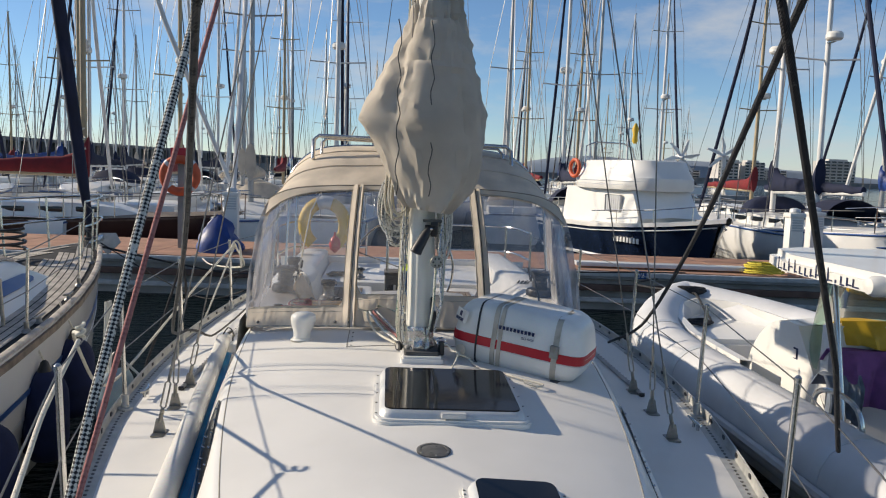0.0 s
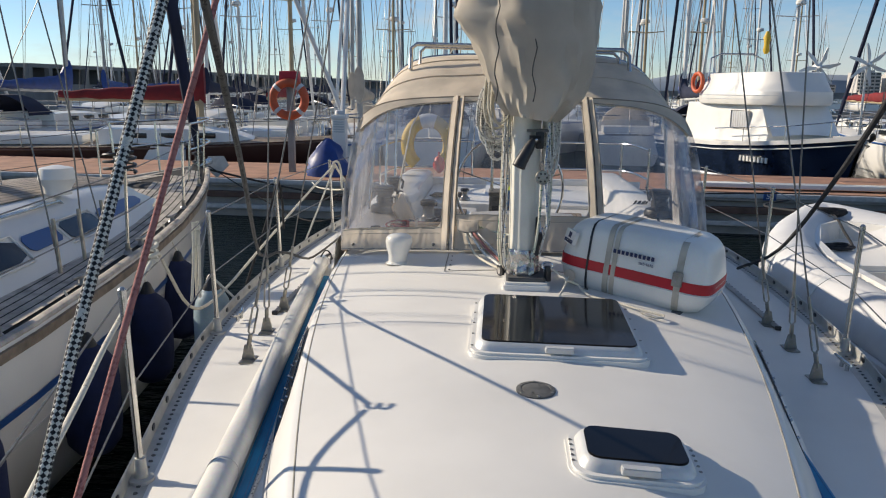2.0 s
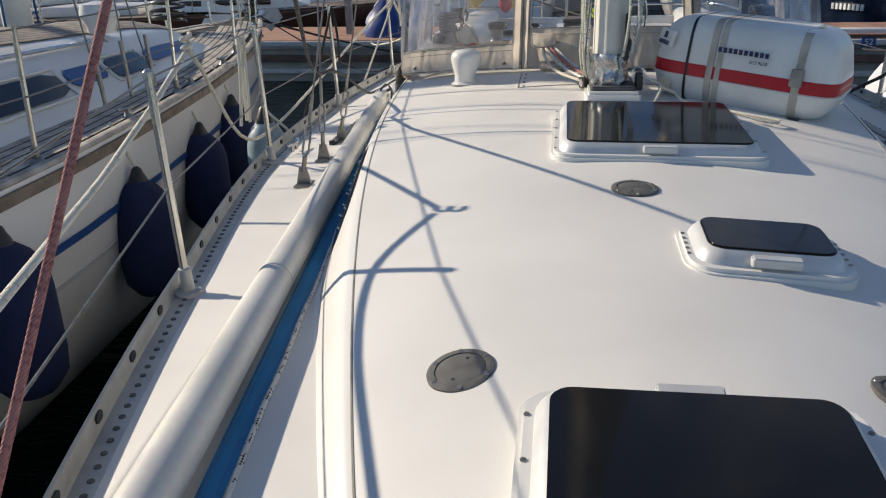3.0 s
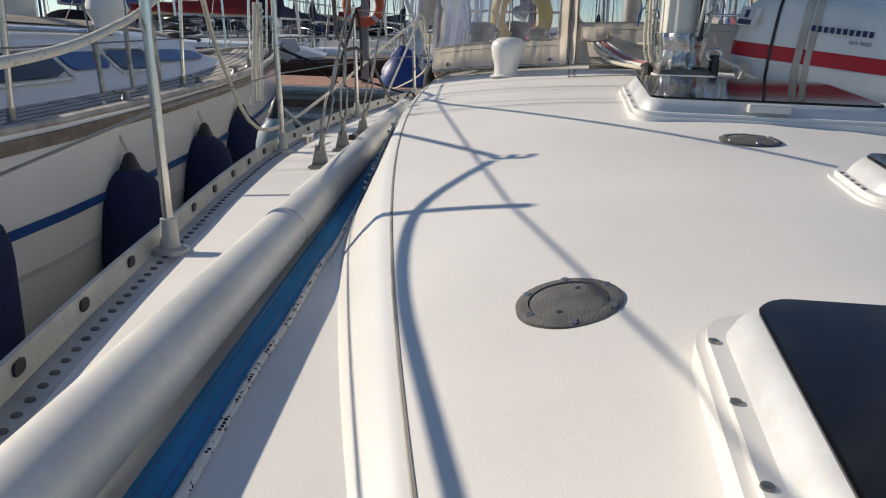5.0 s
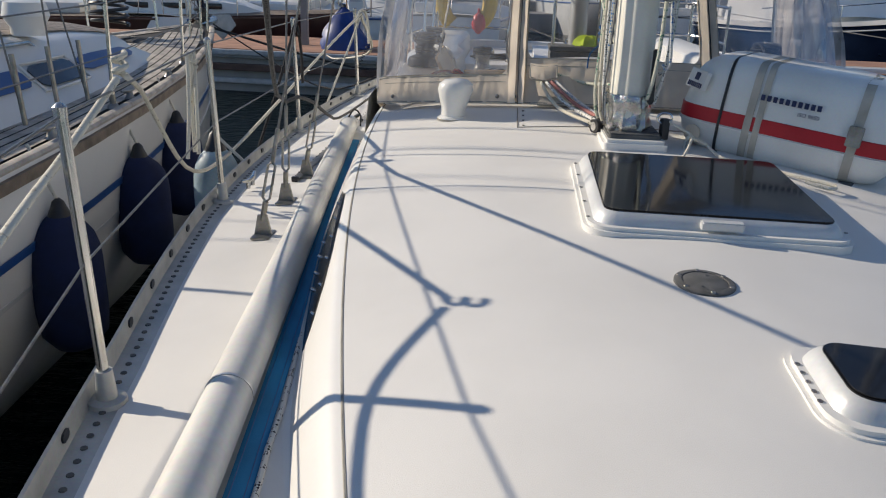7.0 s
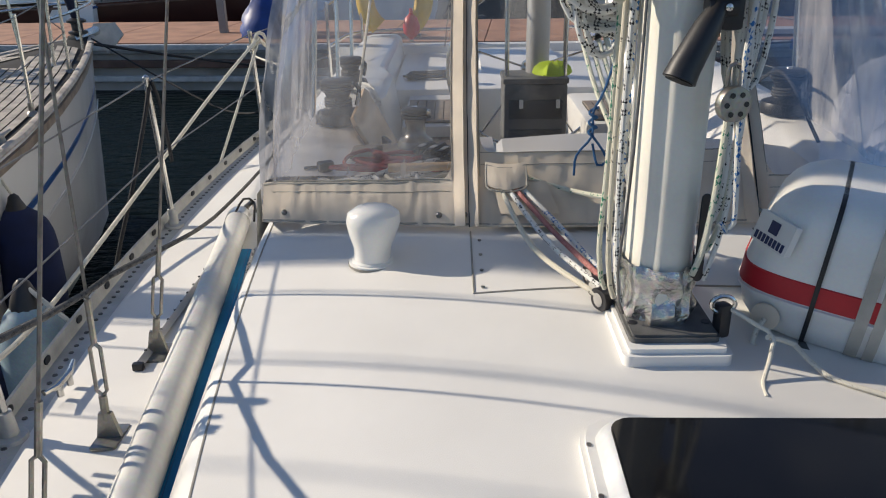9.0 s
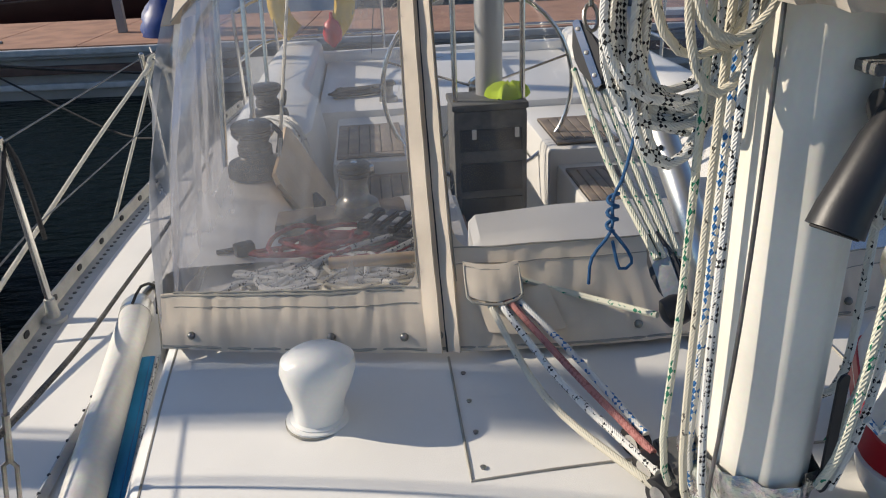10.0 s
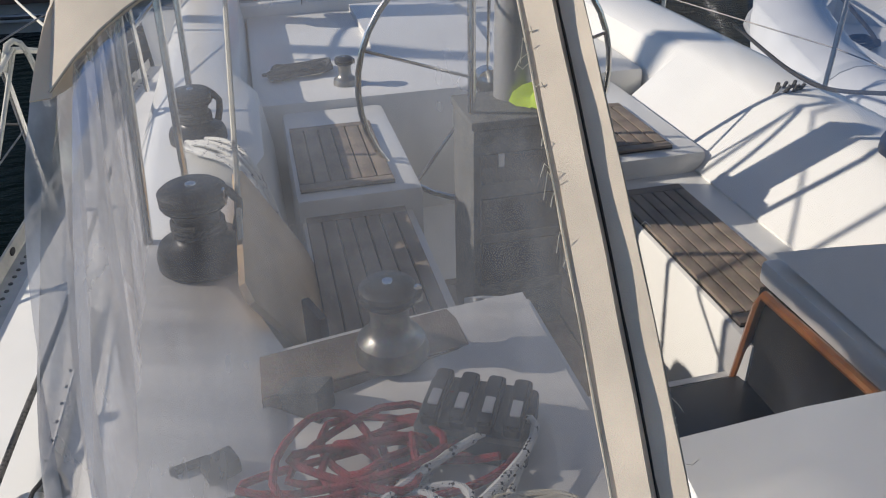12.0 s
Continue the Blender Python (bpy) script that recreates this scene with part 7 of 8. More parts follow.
part("anchor", anc, M["toealu"], NB, "dull grey plough anchor on the bow roller")
pp = [(-0.45, -1.5), (-0.30, -0.7), (0, 0.15), (0.30, -0.7), (0.45, -1.5)]
for h in (0.62, 0.34):
    part("pulpit_rail", tube([(nb_x(0) + x * (1.0 if h > 0.5 else 0.95), NBOW + y - 0.1, 0.40 + h - (0.0 if h > 0.5 else 0.0)) for x, y in pp], 0.013, 8, curve=0.2), M["steel"], NB)
for x, y in (pp[0], pp[1], pp[3], pp[4]):
    part("pulpit_leg", tube([(nb_x(0) + x * 0.9, NBOW + y - 0.1, 0.40), (nb_x(0) + x, NBOW + y - 0.1, 1.02)], 0.013, 8), M["steel"], NB)
for s in (-1, 1):
    lines = {0.60: [], 0.32: []}
    for d in (1.6, 2.9, 4.7, 6.5, 8.3):
        x, y, z = nb_x(d) + s * (nb_half(d) * 0.985 - 0.07), NBOW - d, nb_deck(1, d)
        part("stanchion", tube([(x, y, z + 0.02), (x + s * 0.02, y, z + 0.62)], 0.012, 8), M["steel"], NB)
        part("stanchion_foot", lathe([(0.035, 0.02), (0.03, 0.04), (0.018, 0.05), (0.018, 0.10)], (x, y, z), 12), M["oldsteel"], NB)
        for h in lines:
            lines[h].append((x + s * 0.02, y, z + h))
    for h in lines:
        part("guard_wire", tube([(nb_x(0) + s * 0.45, NBOW - 1.6, 0.40 + h)] + lines[h], 0.004, 6), M["wire"], NB)
    for dd, top in ((4.6, 6.0), (5.0, 9.0), (5.4, 6.0)):
        x = nb_x(dd) + s * (nb_half(dd) - 0.28)
        part("shroud", tube([(x, NBOW - dd, 0.28), (nb_x(dd) + s * (0.9 if top > 8 else 0.1), NBOW - 4.9, top)], 0.005, 6), M["wire"], NB)
        part("turnbuckle", tube([(x, NBOW - dd, 0.28), (x - s * 0.02, NBOW - dd, 0.62)], 0.013, 8), M["oldsteel"], NB)
# lines on her bow
solo("mooring_line", tube([(nb_x(0) + 0.2, NBOW - 0.5, 0.42), (-3.2, 11.5, 0.0), (-2.6, 13.2, -0.35), (-2.2, 15.7, -0.46)], 0.014, 8, curve=0.2), M["r_black"], "black mooring line from the neighbour's bow", "rope", "mooring lines")
solo("coiled_hose", tube([(nb_x(1.7) - 0.25 + 0.16 * math.cos(a), NBOW - 1.75 + 0.16 * math.sin(a), 0.50 + 0.012 * a) for a in (0.4 * k for k in range(48))], 0.016, 7), M["black"], "coiled black hose on the neighbour's foredeck", "hose")


def fender(x, y, z, r, L, m, label, top):
    t = thing("fender", (x, y, z - L / 2), label, "fender", "hull fenders")
    pr = [(0.02, -L / 2), (r * 0.6, -L / 2 + 0.03), (r * 0.93, -L / 2 + 0.10), (r, -L / 2 + 0.2), (r, L / 2 - 0.2), (r * 0.97, L / 2 - 0.14), (r * 0.86, L / 2 - 0.08), (r * 0.66, L / 2 - 0.035), (r * 0.36, L / 2 + 0.005), (0.03, L / 2 + 0.02)]
    part("cover", lathe(pr, (x, y, z), 24), M[m], t)
    part("eye", lathe([(0.056, L / 2 - 0.01), (0.046, L / 2 + 0.025), (0.034, L / 2 + 0.05), (0.026, L / 2 + 0.075), (0.010, L / 2 + 0.09)], (x, y, z), 12), M["black"], t)
    part("lanyard", tube([(x, y, z + L / 2 + 0.075), top], 0.008, 6), M["r_white"], t)


for y, z in ((3.27, 0.11), (4.50, 0.02), (5.60, 0.04), (6.48, 0.08)):
    d = NBOW - y
    x = nb_x(d) + nb_half(d) * 0.985 + 0.05
    fender(x, y, z - 0.40, 0.158, 0.66, "fender", "navy cloth-covered fender on the neighbour's hull", (x - 0.12, y + 0.02, nb_deck(1, d) + 0.06))
    for k in (-1, 1):
        part("cleat_horn", tube([(x - 0.14, y + 0.25, nb_deck(1, d) + 0.085), (x - 0.14, y + 0.25 + 0.10 * k, nb_deck(1, d) + 0.095)], [0.013, 0.007], 8), M["oldsteel"], NB)
    part("cleat_base", lathe([(0.035, 0.04), (0.022, 0.055), (0.016, 0.09)], (x - 0.14, y + 0.25, nb_deck(1, d)), 10), M["oldsteel"], NB)
fender(-1.93, 5.05, -0.10, 0.12, 0.55, "fenderlt", "faded pale blue fender hung from our rail", (-1.76, 5.0, 0.12))

# ---- rigid inflatable alongside to port ----
RB = thing("rib_boat", (3.3, 5.5, WATER), "white rigid inflatable boat with a console and hard top", "rib")


RC = 3.57


def rib_half(d):
    return 1.18 * (1 - max(0.0, (2.6 - d) / 2.6) ** 2.2) if d < 2.6 else 1.18


RBOW = 9.75
path = []
for k in range(17):
    d = 8.5 * (1 - k / 16) ** 1.25
    path.append((RC - rib_half(d) * 0.86 if d > 0.02 else RC, RBOW - 0.25 - d, -0.22 + 0.16 * max(0, 1 - d / 3) ** 1.5))
path += [(2 * RC - x, y, z) for x, y, z in path[:-1][::-1]]
part("tube", tube(path, 0.27, 18, curve=0.4), M["tube"], RB, "pale grey inflatable tube")
part("rub_strake", tube([(RC + (x - RC) * 1.30, y + (0.30 if abs(x - RC) < 0.5 else 0), z - 0.03) for x, y, z in path], 0.035, 8, curve=0.4), M["greytrim"], RB)
for i in (5, 9, 11, 25):
    x, y, z = path[min(i, len(path) - 1)]
    q, q2 = Vector(path[i - 1]), Vector(path[i + 1])
    dd = (q2 - q).normalized()
    part("tube_band", tube([Vector((x, y, z)) - dd * 0.04, Vector((x, y, z)) + dd * 0.04], 0.275, 18), M["hullgrey"], RB)
hullr = []
for d in (0.3, 0.8, 1.5, 2.5, 4, 6, 8.4):
    h, y = rib_half(d) * 0.8, RBOW - 0.2 - d
    hullr.append([(RC - h, y, -0.30), (RC - h * 0.8, y, -0.9), (RC, y, -1.5 + 0.5 * max(0, 1 - d / 2)), (RC + h * 0.8, y, -0.9), (RC + h, y, -0.30)])
part("hull", loft(hullr, closed=False), M["hull"], RB)
part("sole", slab([(RC - 0.75, 1.4), (RC + 0.75, 1.4), (RC + 0.85, 7.2), (RC + 0.4, 8.6), (RC - 0.4, 8.6), (RC - 0.85, 7.2)], -0.58, -0.54), M["nonskid"], RB)
part("bow_locker", slab([(RC - 0.78, 7.55), (RC + 0.78, 7.55), (RC + 0.55, 8.6), (RC + 0.2, 9.1), (RC - 0.2, 9.1), (RC - 0.55, 8.6)], -0.55, -0.12, 0.05), M["gel"], RB)
wall = [(RC + rib_half(d) * 0.70 * s, RBOW - 0.4 - d) for d, s in ((3.2, -1), (2.0, -1), (1.2, -1), (0.6, -1), (0.3, 0), (0.6, 1), (1.2, 1), (2.0, 1), (3.2, 1))]
part("bow_coaming", loft([[(x, y, -0.5), (x, y, 0.08 if i in (3, 4, 5) else 0.02), (x + (RC - x) * 0.09, y - 0.06, 0.08 if i in (3, 4, 5) else 0.02), (x + (RC - x) * 0.09, y - 0.06, -0.5)] for i, (x, y) in enumerate(wall)], closed=False), M["gel"], RB)
# rounded forward seat and console
rg = []
for k in range(9):
    a = radians(-10 + 105 * k / 8)
    rg.append([(RC + s * (0.50 - 0.05 * abs(s)), 5.95 + 0.74 * math.sin(a), -0.44 + 0.86 * math.cos(a) * (1 - 0.03 * s * s)) for s in (-1, -0.9, -0.5, 0, 0.5, 0.9, 1)])
rgc = rg + [[(x, 5.98, -0.5) for x, y, z in rg[-1]]]
part("console_front", loft(rgc, closed=False), M["gel"], RB, "rounded white console front")
part("console_side", slab([(5.05, -0.55)] + [(5.95 + 0.74 * math.sin(radians(-10 + 105 * k / 8)), -0.44 + 0.83 * math.cos(radians(-10 + 105 * k / 8))) for k in range(9)] + [(6.68, -0.55)], -0.53, 0.53, 0.02, Matrix(((0, 0, 1, RC), (1, 0, 0, 0), (0, 1, 0, 0), (0, 0, 0, 1)))), M["gel"], RB, "white console moulding")
part("console_hatch", slab(rounded(-0.035, -0.045, 0.035, 0.045, 0.006), 0.0, 0.008, 0.002, pose(3.038, 5.83, 0.155, 90, 0, 90)), M["ink"], RB, "small square dark-edged mark")
part("console_hatch_panel", slab(rounded(-0.024, -0.034, 0.024, 0.034, 0.004), 0.008, 0.010, m=pose(3.038, 5.83, 0.155, 90, 0, -90)), M["gel"], RB)
part("red_box", box(3.32, 7.4, -0.42, 0.16, 0.12, 0.16, 0.02), M["red"], RB, "red box on the sole")
scr = loft([[(RC + 0.52 * math.sin(radians(a)), 5.62 + 0.42 * math.cos(radians(a)), 0.10), (RC + 0.48 * math.sin(radians(a)), 5.54 + 0.36 * math.cos(radians(a)), 0.78)] for a in range(-100, 101, 10)], closed=False)
g = part("windscreen", scr, M["greenglass"], RB, "green-tinted curved windscreen")
g.visible_shadow = False
# hard top on steel legs, with its lettering drawn as plain strokes
top_o = [(2.56, 3.5), (4.22, 3.5), (4.25, 5.2), (4.05, 5.70), (3.6, 5.85), (3.0, 5.85), (2.72, 5.70), (2.56, 5.2)]
top_o = [(x - 0.02, y) for x, y in top_o]
part("hard_top", slab(top_o, 0.885, 1.0, 0.05), M["gel"], RB, "white moulded hard top")
for k, (w, h) in enumerate(((0.05, 0.085), (0.04, 0.05), (0.05, 0.085), (0.03, 0.085), (0.04, 0.05), (0.04, 0.05), (0.04, 0.05), (0.05, 0.085), (0.02, 0.06), (0.05, 0.085), (0.015, 0.02), (0.04, 0.05), (0.05, 0.05), (0.06, 0.05))):
    s0 = slab([(-w / 2, -0.035), (-w / 2 + 0.009, -0.035), (-w / 2 + 0.009, h - 0.035), (-w / 2, h - 0.035)], 0, 0.004, m=pose(2.537, 5.22 - 0.068 * k, 0.93, 90, 0, -90))
    s0 = slab([(-w / 2, -0.035), (w / 2, -0.035), (w / 2, -0.027), (-w / 2, -0.027)], 0, 0.004, m=pose(2.537, 5.22 - 0.068 * k, 0.935 + (h - 0.06) * (k % 3) / 2, 90, 0, -90), bm=s0)
    part("lettering", s0, M["ink"], RB, smooth=False)
part("top_lamp", lathe([(0.06, 0), (0.06, 0.05), (0.045, 0.08), (0.01, 0.09)], n=18, m=pose(2.54, 4.10, 0.94, 0, -90, 0)), M["gel"], RB)
for x, y in ((2.95, 5.25), (4.12, 5.25), (2.85, 3.8), (4.2, 3.8)):
    part("top_leg", tube([(x, y - 0.35, -0.5), (x, y, 0.88)], 0.02, 10), M["steel"], RB)
rail = [(2.70, 4.9, -0.3), (2.66, 4.85, 0.12), (2.66, 4.4, 0.14), (2.70, 4.35, -0.3)]
part("grab_rail", tube(rail, 0.018, 8, curve=0.08), M["steel"], RB)
part("helm_seat", box(RC, 4.25, -0.25, 0.9, 0.5, 0.6, 0.06), M["gel"], RB)
part("antenna", tube([(2.62, 3.9, 0.1), (2.50, 3.95, 0.88)], 0.014, 8), M["black"], RB)
def towel(m, x0, x1, y, ztop, zlow, slant, label, seed):
    """A towel hung over the seat back, falling in soft folds."""
    rg = []
    for i in range(25):
        f = i / 24
        x = x0 + (x1 - x0) * f
        w = 0.03 * math.sin(f * 17 + seed) + 0.02 * math.sin(f * 41 + 2 * seed)
        rg.append([(x, y + 0.16, ztop - 0.10), (x, y + 0.08, ztop + 0.01 * math.sin(f * 9)), (x, y, ztop), (x + 0.01 * w, y - 0.06 + w * 0.4, ztop - 0.08), (x + slant * 0.4, y - 0.08 + w, (ztop + zlow) / 2), (x + slant, y - 0.08 + w * 1.3, zlow + 0.05 * math.sin(f * 6 + seed))])
    g = loft(rg, closed=False)
    bmesh.ops.solidify(g, geom=g.faces[:], thickness=0.008)
    solo("towel", g, M[m], label, "towel", "towels")


towel("yellow", 3.14, 3.97, 5.42, 0.50, 0.28, 0.03, "yellow towel drying over the inflatable's seat back", 1.0)
towel("purple", 3.02, 3.87, 5.30, 0.30, -0.05, -0.03, "purple towel drying over the inflatable's seat back", 2.4)
towel("grey", 2.92, 3.20, 5.22, 0.14, -0.20, -0.04, "blue-grey patterned towel on the inflatable's seat", 4.0)
part("seat_back", box(3.52, 5.45, -0.02, 0.95, 0.12, 0.98, 0.03), M["gel"], RB, "white leaning post")
solo("bow_rope", tube(flake(3.30, 8.35, -0.12, 0.18, 0.12, 5, 0.014, 12, 0.4, 0.02) + [(3.45, 8.6, 0.02), (3.51, 9.0, 0.12), (3.50, 9.3, 0.10), (3.6, 11.5, -0.1), (6.3, 15.5, -0.44)], 0.014, 8, curve=0.08), M["r_black"], "black bow rope coiled on the inflatable's locker", "rope", "mooring lines")
cl = thing("bow_bollard", (3.51, 9.15, 0.05), "black mooring bitts wrapped with rope", "cleat")
part("bitts", tube([(3.33, 9.15, 0.13), (3.69, 9.15, 0.13)], 0.04, 10), M["black"], cl)
part("turns", tube([(3.51 + 0.16 * math.cos(a), 9.15 + 0.05 * math.sin(a), 0.12 + 0.004 * a) for a in (0.5 * k for k in range(36))], 0.018, 7), M["r_black"], cl)

# she is a big boat, lying lower in the water than our deck
for ob in [o for o in bpy.data.objects if o.parent is None and o.name.split(".")[0] in ("rib_boat", "towel", "bow_rope", "bow_bollard")]:
    ob.matrix_world = pose(0.043, 0, -0.30) @ Matrix.Scale(1.2, 4) @ Matrix.Translation(ob.location)

# ---- on the pontoon ----
def on_pontoon(x, y):
    return PON @ Vector((x, y, -0.445))


for x, y in ((-3.85, 1.6), (8.45, 0.9), (9.35, 1.9), (-22, 1.6), (24, 1.6)):
    q = on_pontoon(x, y)
    t = thing("service_pedestal", q, "white louvred power and water pedestal on the pontoon", "pedestal", "service pedestals")
    part("post", box(q.x, q.y, q.z + 0.60, 0.30, 0.26, 1.2, 0.02), M["gel"], t)
    part("cap", box(q.x, q.y, q.z + 1.24, 0.36, 0.32, 0.10, 0.03), M["gel"], t)
    for k in range(5):
        part("louvre", box(q.x, q.y - 0.135, q.z + 0.92 + 0.055 * k, 0.24, 0.02, 0.03, 0.004), M["hullgrey"], t)
    part("lamp", lathe([(0.10, 0), (0.12, 0.04), (0.10, 0.10), (0.02, 0.12)], q + Vector((0, 0, 1.28)), 16), M["hullgrey"], t)
q = on_pontoon(-4.95, 1.5)
ls = thing("lifebuoy_stand", q, "orange lifebuoy on a post with a red box", "lifebuoy")
part("post", box(q.x, q.y, q.z + 1.05, 0.14, 0.14, 2.1, 0.01), M["concrete"], ls)
part("ring", tube([q + Vector((0.36 * math.cos(a), -0.14, 1.62 + 0.36 * math.sin(a))) for a in (2 * math.pi * k / 32 for k in range(32))], 0.095, 12, closed=True), M["orange"], ls)
for k in range(4):
    a = math.pi / 4 + k * math.pi / 2
    c = q + Vector((0.36 * math.cos(a), -0.14, 1.62 + 0.36 * math.sin(a)))
    tdir = Vector((-math.sin(a), 0, math.cos(a)))
    part("band", tube([c - tdir * 0.04, c + tdir * 0.04], 0.099, 12), M["hullgrey"], ls, "pale reflective band")
part("box", box(q.x, q.y, q.z + 2.08, 0.42, 0.3, 0.30, 0.03), M["red"], ls, "red locker")
q = on_pontoon(-3.95, 1.0)
rg = []
for i in range(10):
    f = i / 9
    rg.append([q + Vector(((0.42 * (1 - f ** 2) + 0.04) * math.cos(a) * (1 + 0.45 * noise.noise(Vector((math.cos(a) * 2, math.sin(a) * 2, f * 3)))), (0.40 * (1 - f ** 2) + 0.03) * math.sin(a), 0.80 * f + 0.05 * noise.noise(Vector((math.cos(a) * 3, f * 4, math.sin(a) * 3))))) for a in (2 * math.pi * k / 24 for k in range(24))])
solo("tarpaulin", loft(rg, caps=True), M["bluetarp"], "bright blue tarpaulin bundle on the pontoon", "tarpaulin")
q = on_pontoon(7.7, 0.45)
solo("hose_coil", tube([q + Vector(((0.38 + 0.05 * math.sin(a * 0.31)) * math.cos(a), 0.26 * math.sin(a), 0.02 + 0.006 * a)) for a in (0.4 * k for k in range(90))], 0.02, 6), M["r_yellow"], "coil of yellow rope on the pontoon edge", "rope")
q = on_pontoon(5.0, 0.3)
solo("gangway_plank", box(q.x + 0.6, q.y + 0.3, q.z + 0.08, 3.6, 0.35, 0.08, 0.01, -4.8), M["hullgrey"], "pale gangway plank lying on the pontoon", "gangway")
for x in (-6.5, -1.2, 3.3, 8.9, 13):
    q = on_pontoon(x, 0.12)
    t = thing("pontoon_cleat", q, "steel mooring cleat on the pontoon edge", "cleat", "pontoon cleats")
    part("horn", tube([q + Vector((-0.16, 0, 0.10)), q + Vector((0.16, 0, 0.10))], 0.025, 8), M["oldsteel"], t)
    part("stem", tube([q, q + Vector((0, 0, 0.10))], 0.035, 8), M["oldsteel"], t)
q = PON @ Vector((5.0, -0.08, -0.52))
t = thing("berth_sign", q, "small blue berth number plate on the pontoon edge", "sign")
part("plate", box(q.x, q.y, q.z + 0.03, 0.24, 0.02, 0.16, 0.004), M["navystripe"], t)
cu = bpy.data.curves.new("berth", "FONT")
cu.body, cu.size, cu.extrude, cu.align_x = "52", 0.15, 0.002, "CENTER"
tmp = bpy.data.objects.new("berth", cu)
me = bpy.data.meshes.new_from_object(tmp)
bpy.data.objects.remove(tmp)
bm = bmesh.new()
bm.from_mesh(me)
bmesh.ops.transform(bm, verts=bm.verts, matrix=pose(q.x, q.y - 0.014, q.z - 0.02, 90, 0, 0))
part("number", bm, M["gel"], t, "white number", smooth=False)


# ---- motor cruiser behind the pontoon ----
def cruiser(m):
    t = thing("motor_cruiser", (0, 0, 0), "motor cruiser with a navy hull and white flybridge", "motor cruiser")
    rings = []
    for d, h, z in ((0.05, 0.06, 1.75), (0.5, 0.6, 1.66), (1.2, 1.15, 1.56), (2.4, 1.55, 1.45), (4.5, 1.65, 1.32), (8.5, 1.55, 1.25)):
        r = 0.7 * max(0, 1 - d / 3)
        rings.append([(-d, -h, z), (-d - r * 0.2, -h * 0.96, z - 0.3), (-d - r * 0.7, -h * 0.8, 0.3), (-d - r, -h * 0.55, -0.3), (-d - r, h * 0.55, -0.3), (-d - r * 0.7, h * 0.8, 0.3), (-d - r * 0.2, h * 0.96, z - 0.3), (-d, h, z)])
    part("hull", loft(rings, closed=False), M["navy"], t)
    part("transom", slab([(-1.55, 1.25), (1.55, 1.25), (0.9, -0.3), (-0.9, -0.3)], 0, 0.05, m=Matrix(((0, 0, -1, -8.45), (1, 0, 0, 0), (0, 1, 0, 0), (0, 0, 0, 1)))), M["navy"], t)
    part("deck", loft([[(-d, -h, z), (-d, -h, z + 0.12), (-d, 0, z + 0.18), (-d, h, z + 0.12), (-d, h, z)] for d, h, z in ((-0.25, 0.10, 1.78), (0.5, 0.68, 1.66), (1.2, 1.22, 1.56), (2.4, 1.60, 1.45), (4.5, 1.70, 1.32), (8.5, 1.60, 1.25))], closed=False), M["gel"], t, "white deck and gunwale")
    for s in (-1, 1):
        part("gold_line", tube([(-d, s * (h + 0.01), z - 0.12) for d, h, z in ((0.1, 0.10, 1.74), (0.5, 0.60, 1.66), (1.2, 1.14, 1.56), (2.4, 1.54, 1.45), (4.5, 1.64, 1.32), (8.5, 1.54, 1.25))], 0.02, 6), M["gel"], t)
        part("boot_top", tube([(-d - r, s * h, 0.32) for d, h, r in ((0.3, 0.35, 0.4), (1.2, 0.93, 0.3), (2.4, 1.25, 0.1), (4.5, 1.33, 0), (8.5, 1.25, 0))], 0.06, 6), M["hull"], t, "white waterline band")
        part("bow_rail", tube([(-d, s * h, z) for d, h, z in ((0.0, 0.05, 2.35), (0.6, 0.62, 2.2), (1.6, 1.3, 2.05), (3.2, 1.55, 1.95), (4.6, 1.6, 1.85))], 0.018, 6, curve=0.4), M["steel"], t)
        for d, h, z0, z1 in ((0.6, 0.62, 1.7, 2.2), (1.6, 1.3, 1.6, 2.05), (3.2, 1.55, 1.45, 1.95)):
            part("rail_leg", tube([(-d, s * h, z0), (-d, s * h, z1)], 0.015, 6), M["steel"], t)
    part("cabin", loft([[(-2.6 - 0.3 * k, s, z) for s, z in ((-1.2, 1.5), (-1.12 + 0.05 * k, 1.5 + (0.25 + 0.95 * min(1, k / 2))), (1.12 - 0.05 * k, 1.5 + (0.25 + 0.95 * min(1, k / 2))), (1.2, 1.5))] for k in range(3)] + [[(-7.2, s, z) for s, z in ((-1.2, 1.4), (-1.05, 2.65), (1.05, 2.65), (1.2, 1.4))]], closed=False, caps=True), M["gel"], t)
    part("windscreen_cover", loft([[(-2.32 - 0.34 * k, -1.17 + 2.34 * j / 8, 1.76 + 0.46 * k - 0.05 * abs(j - 4) / 4) for j in range(9)] for k in range(3)], closed=False), M["hull"], t, "white windscreen cover")
    part("side_window", box(-4.0, -1.155, 2.15, 0.9, 0.03, 0.56, 0.06), M["greytrim"], t, "curtained side window")
    for k in range(7):
        part("curtain_fold", box(-4.36 + 0.12 * k, -1.172, 2.15, 0.06, 0.012, 0.50, 0.005), M["hullgrey"], t)
    fly = []
    for z, g in ((2.60, -0.05), (2.62, 0.24), (2.72, 0.30), (3.02, 0.27), (3.06, 0.22), (3.40, 0.02), (3.58, -0.06), (3.60, -0.12)):
        fly.append([(-4.6 + (2.05 + g) * math.copysign(abs(math.cos(a)) ** 0.6, math.cos(a)), (1.18 + g * 0.6) * math.copysign(abs(math.sin(a)) ** 0.6, math.sin(a)), z) for a in (2 * math.pi * k / 32 for k in range(32))])
    part("flybridge", loft(fly, caps=True), M["gel"], t, "white flybridge moulding")
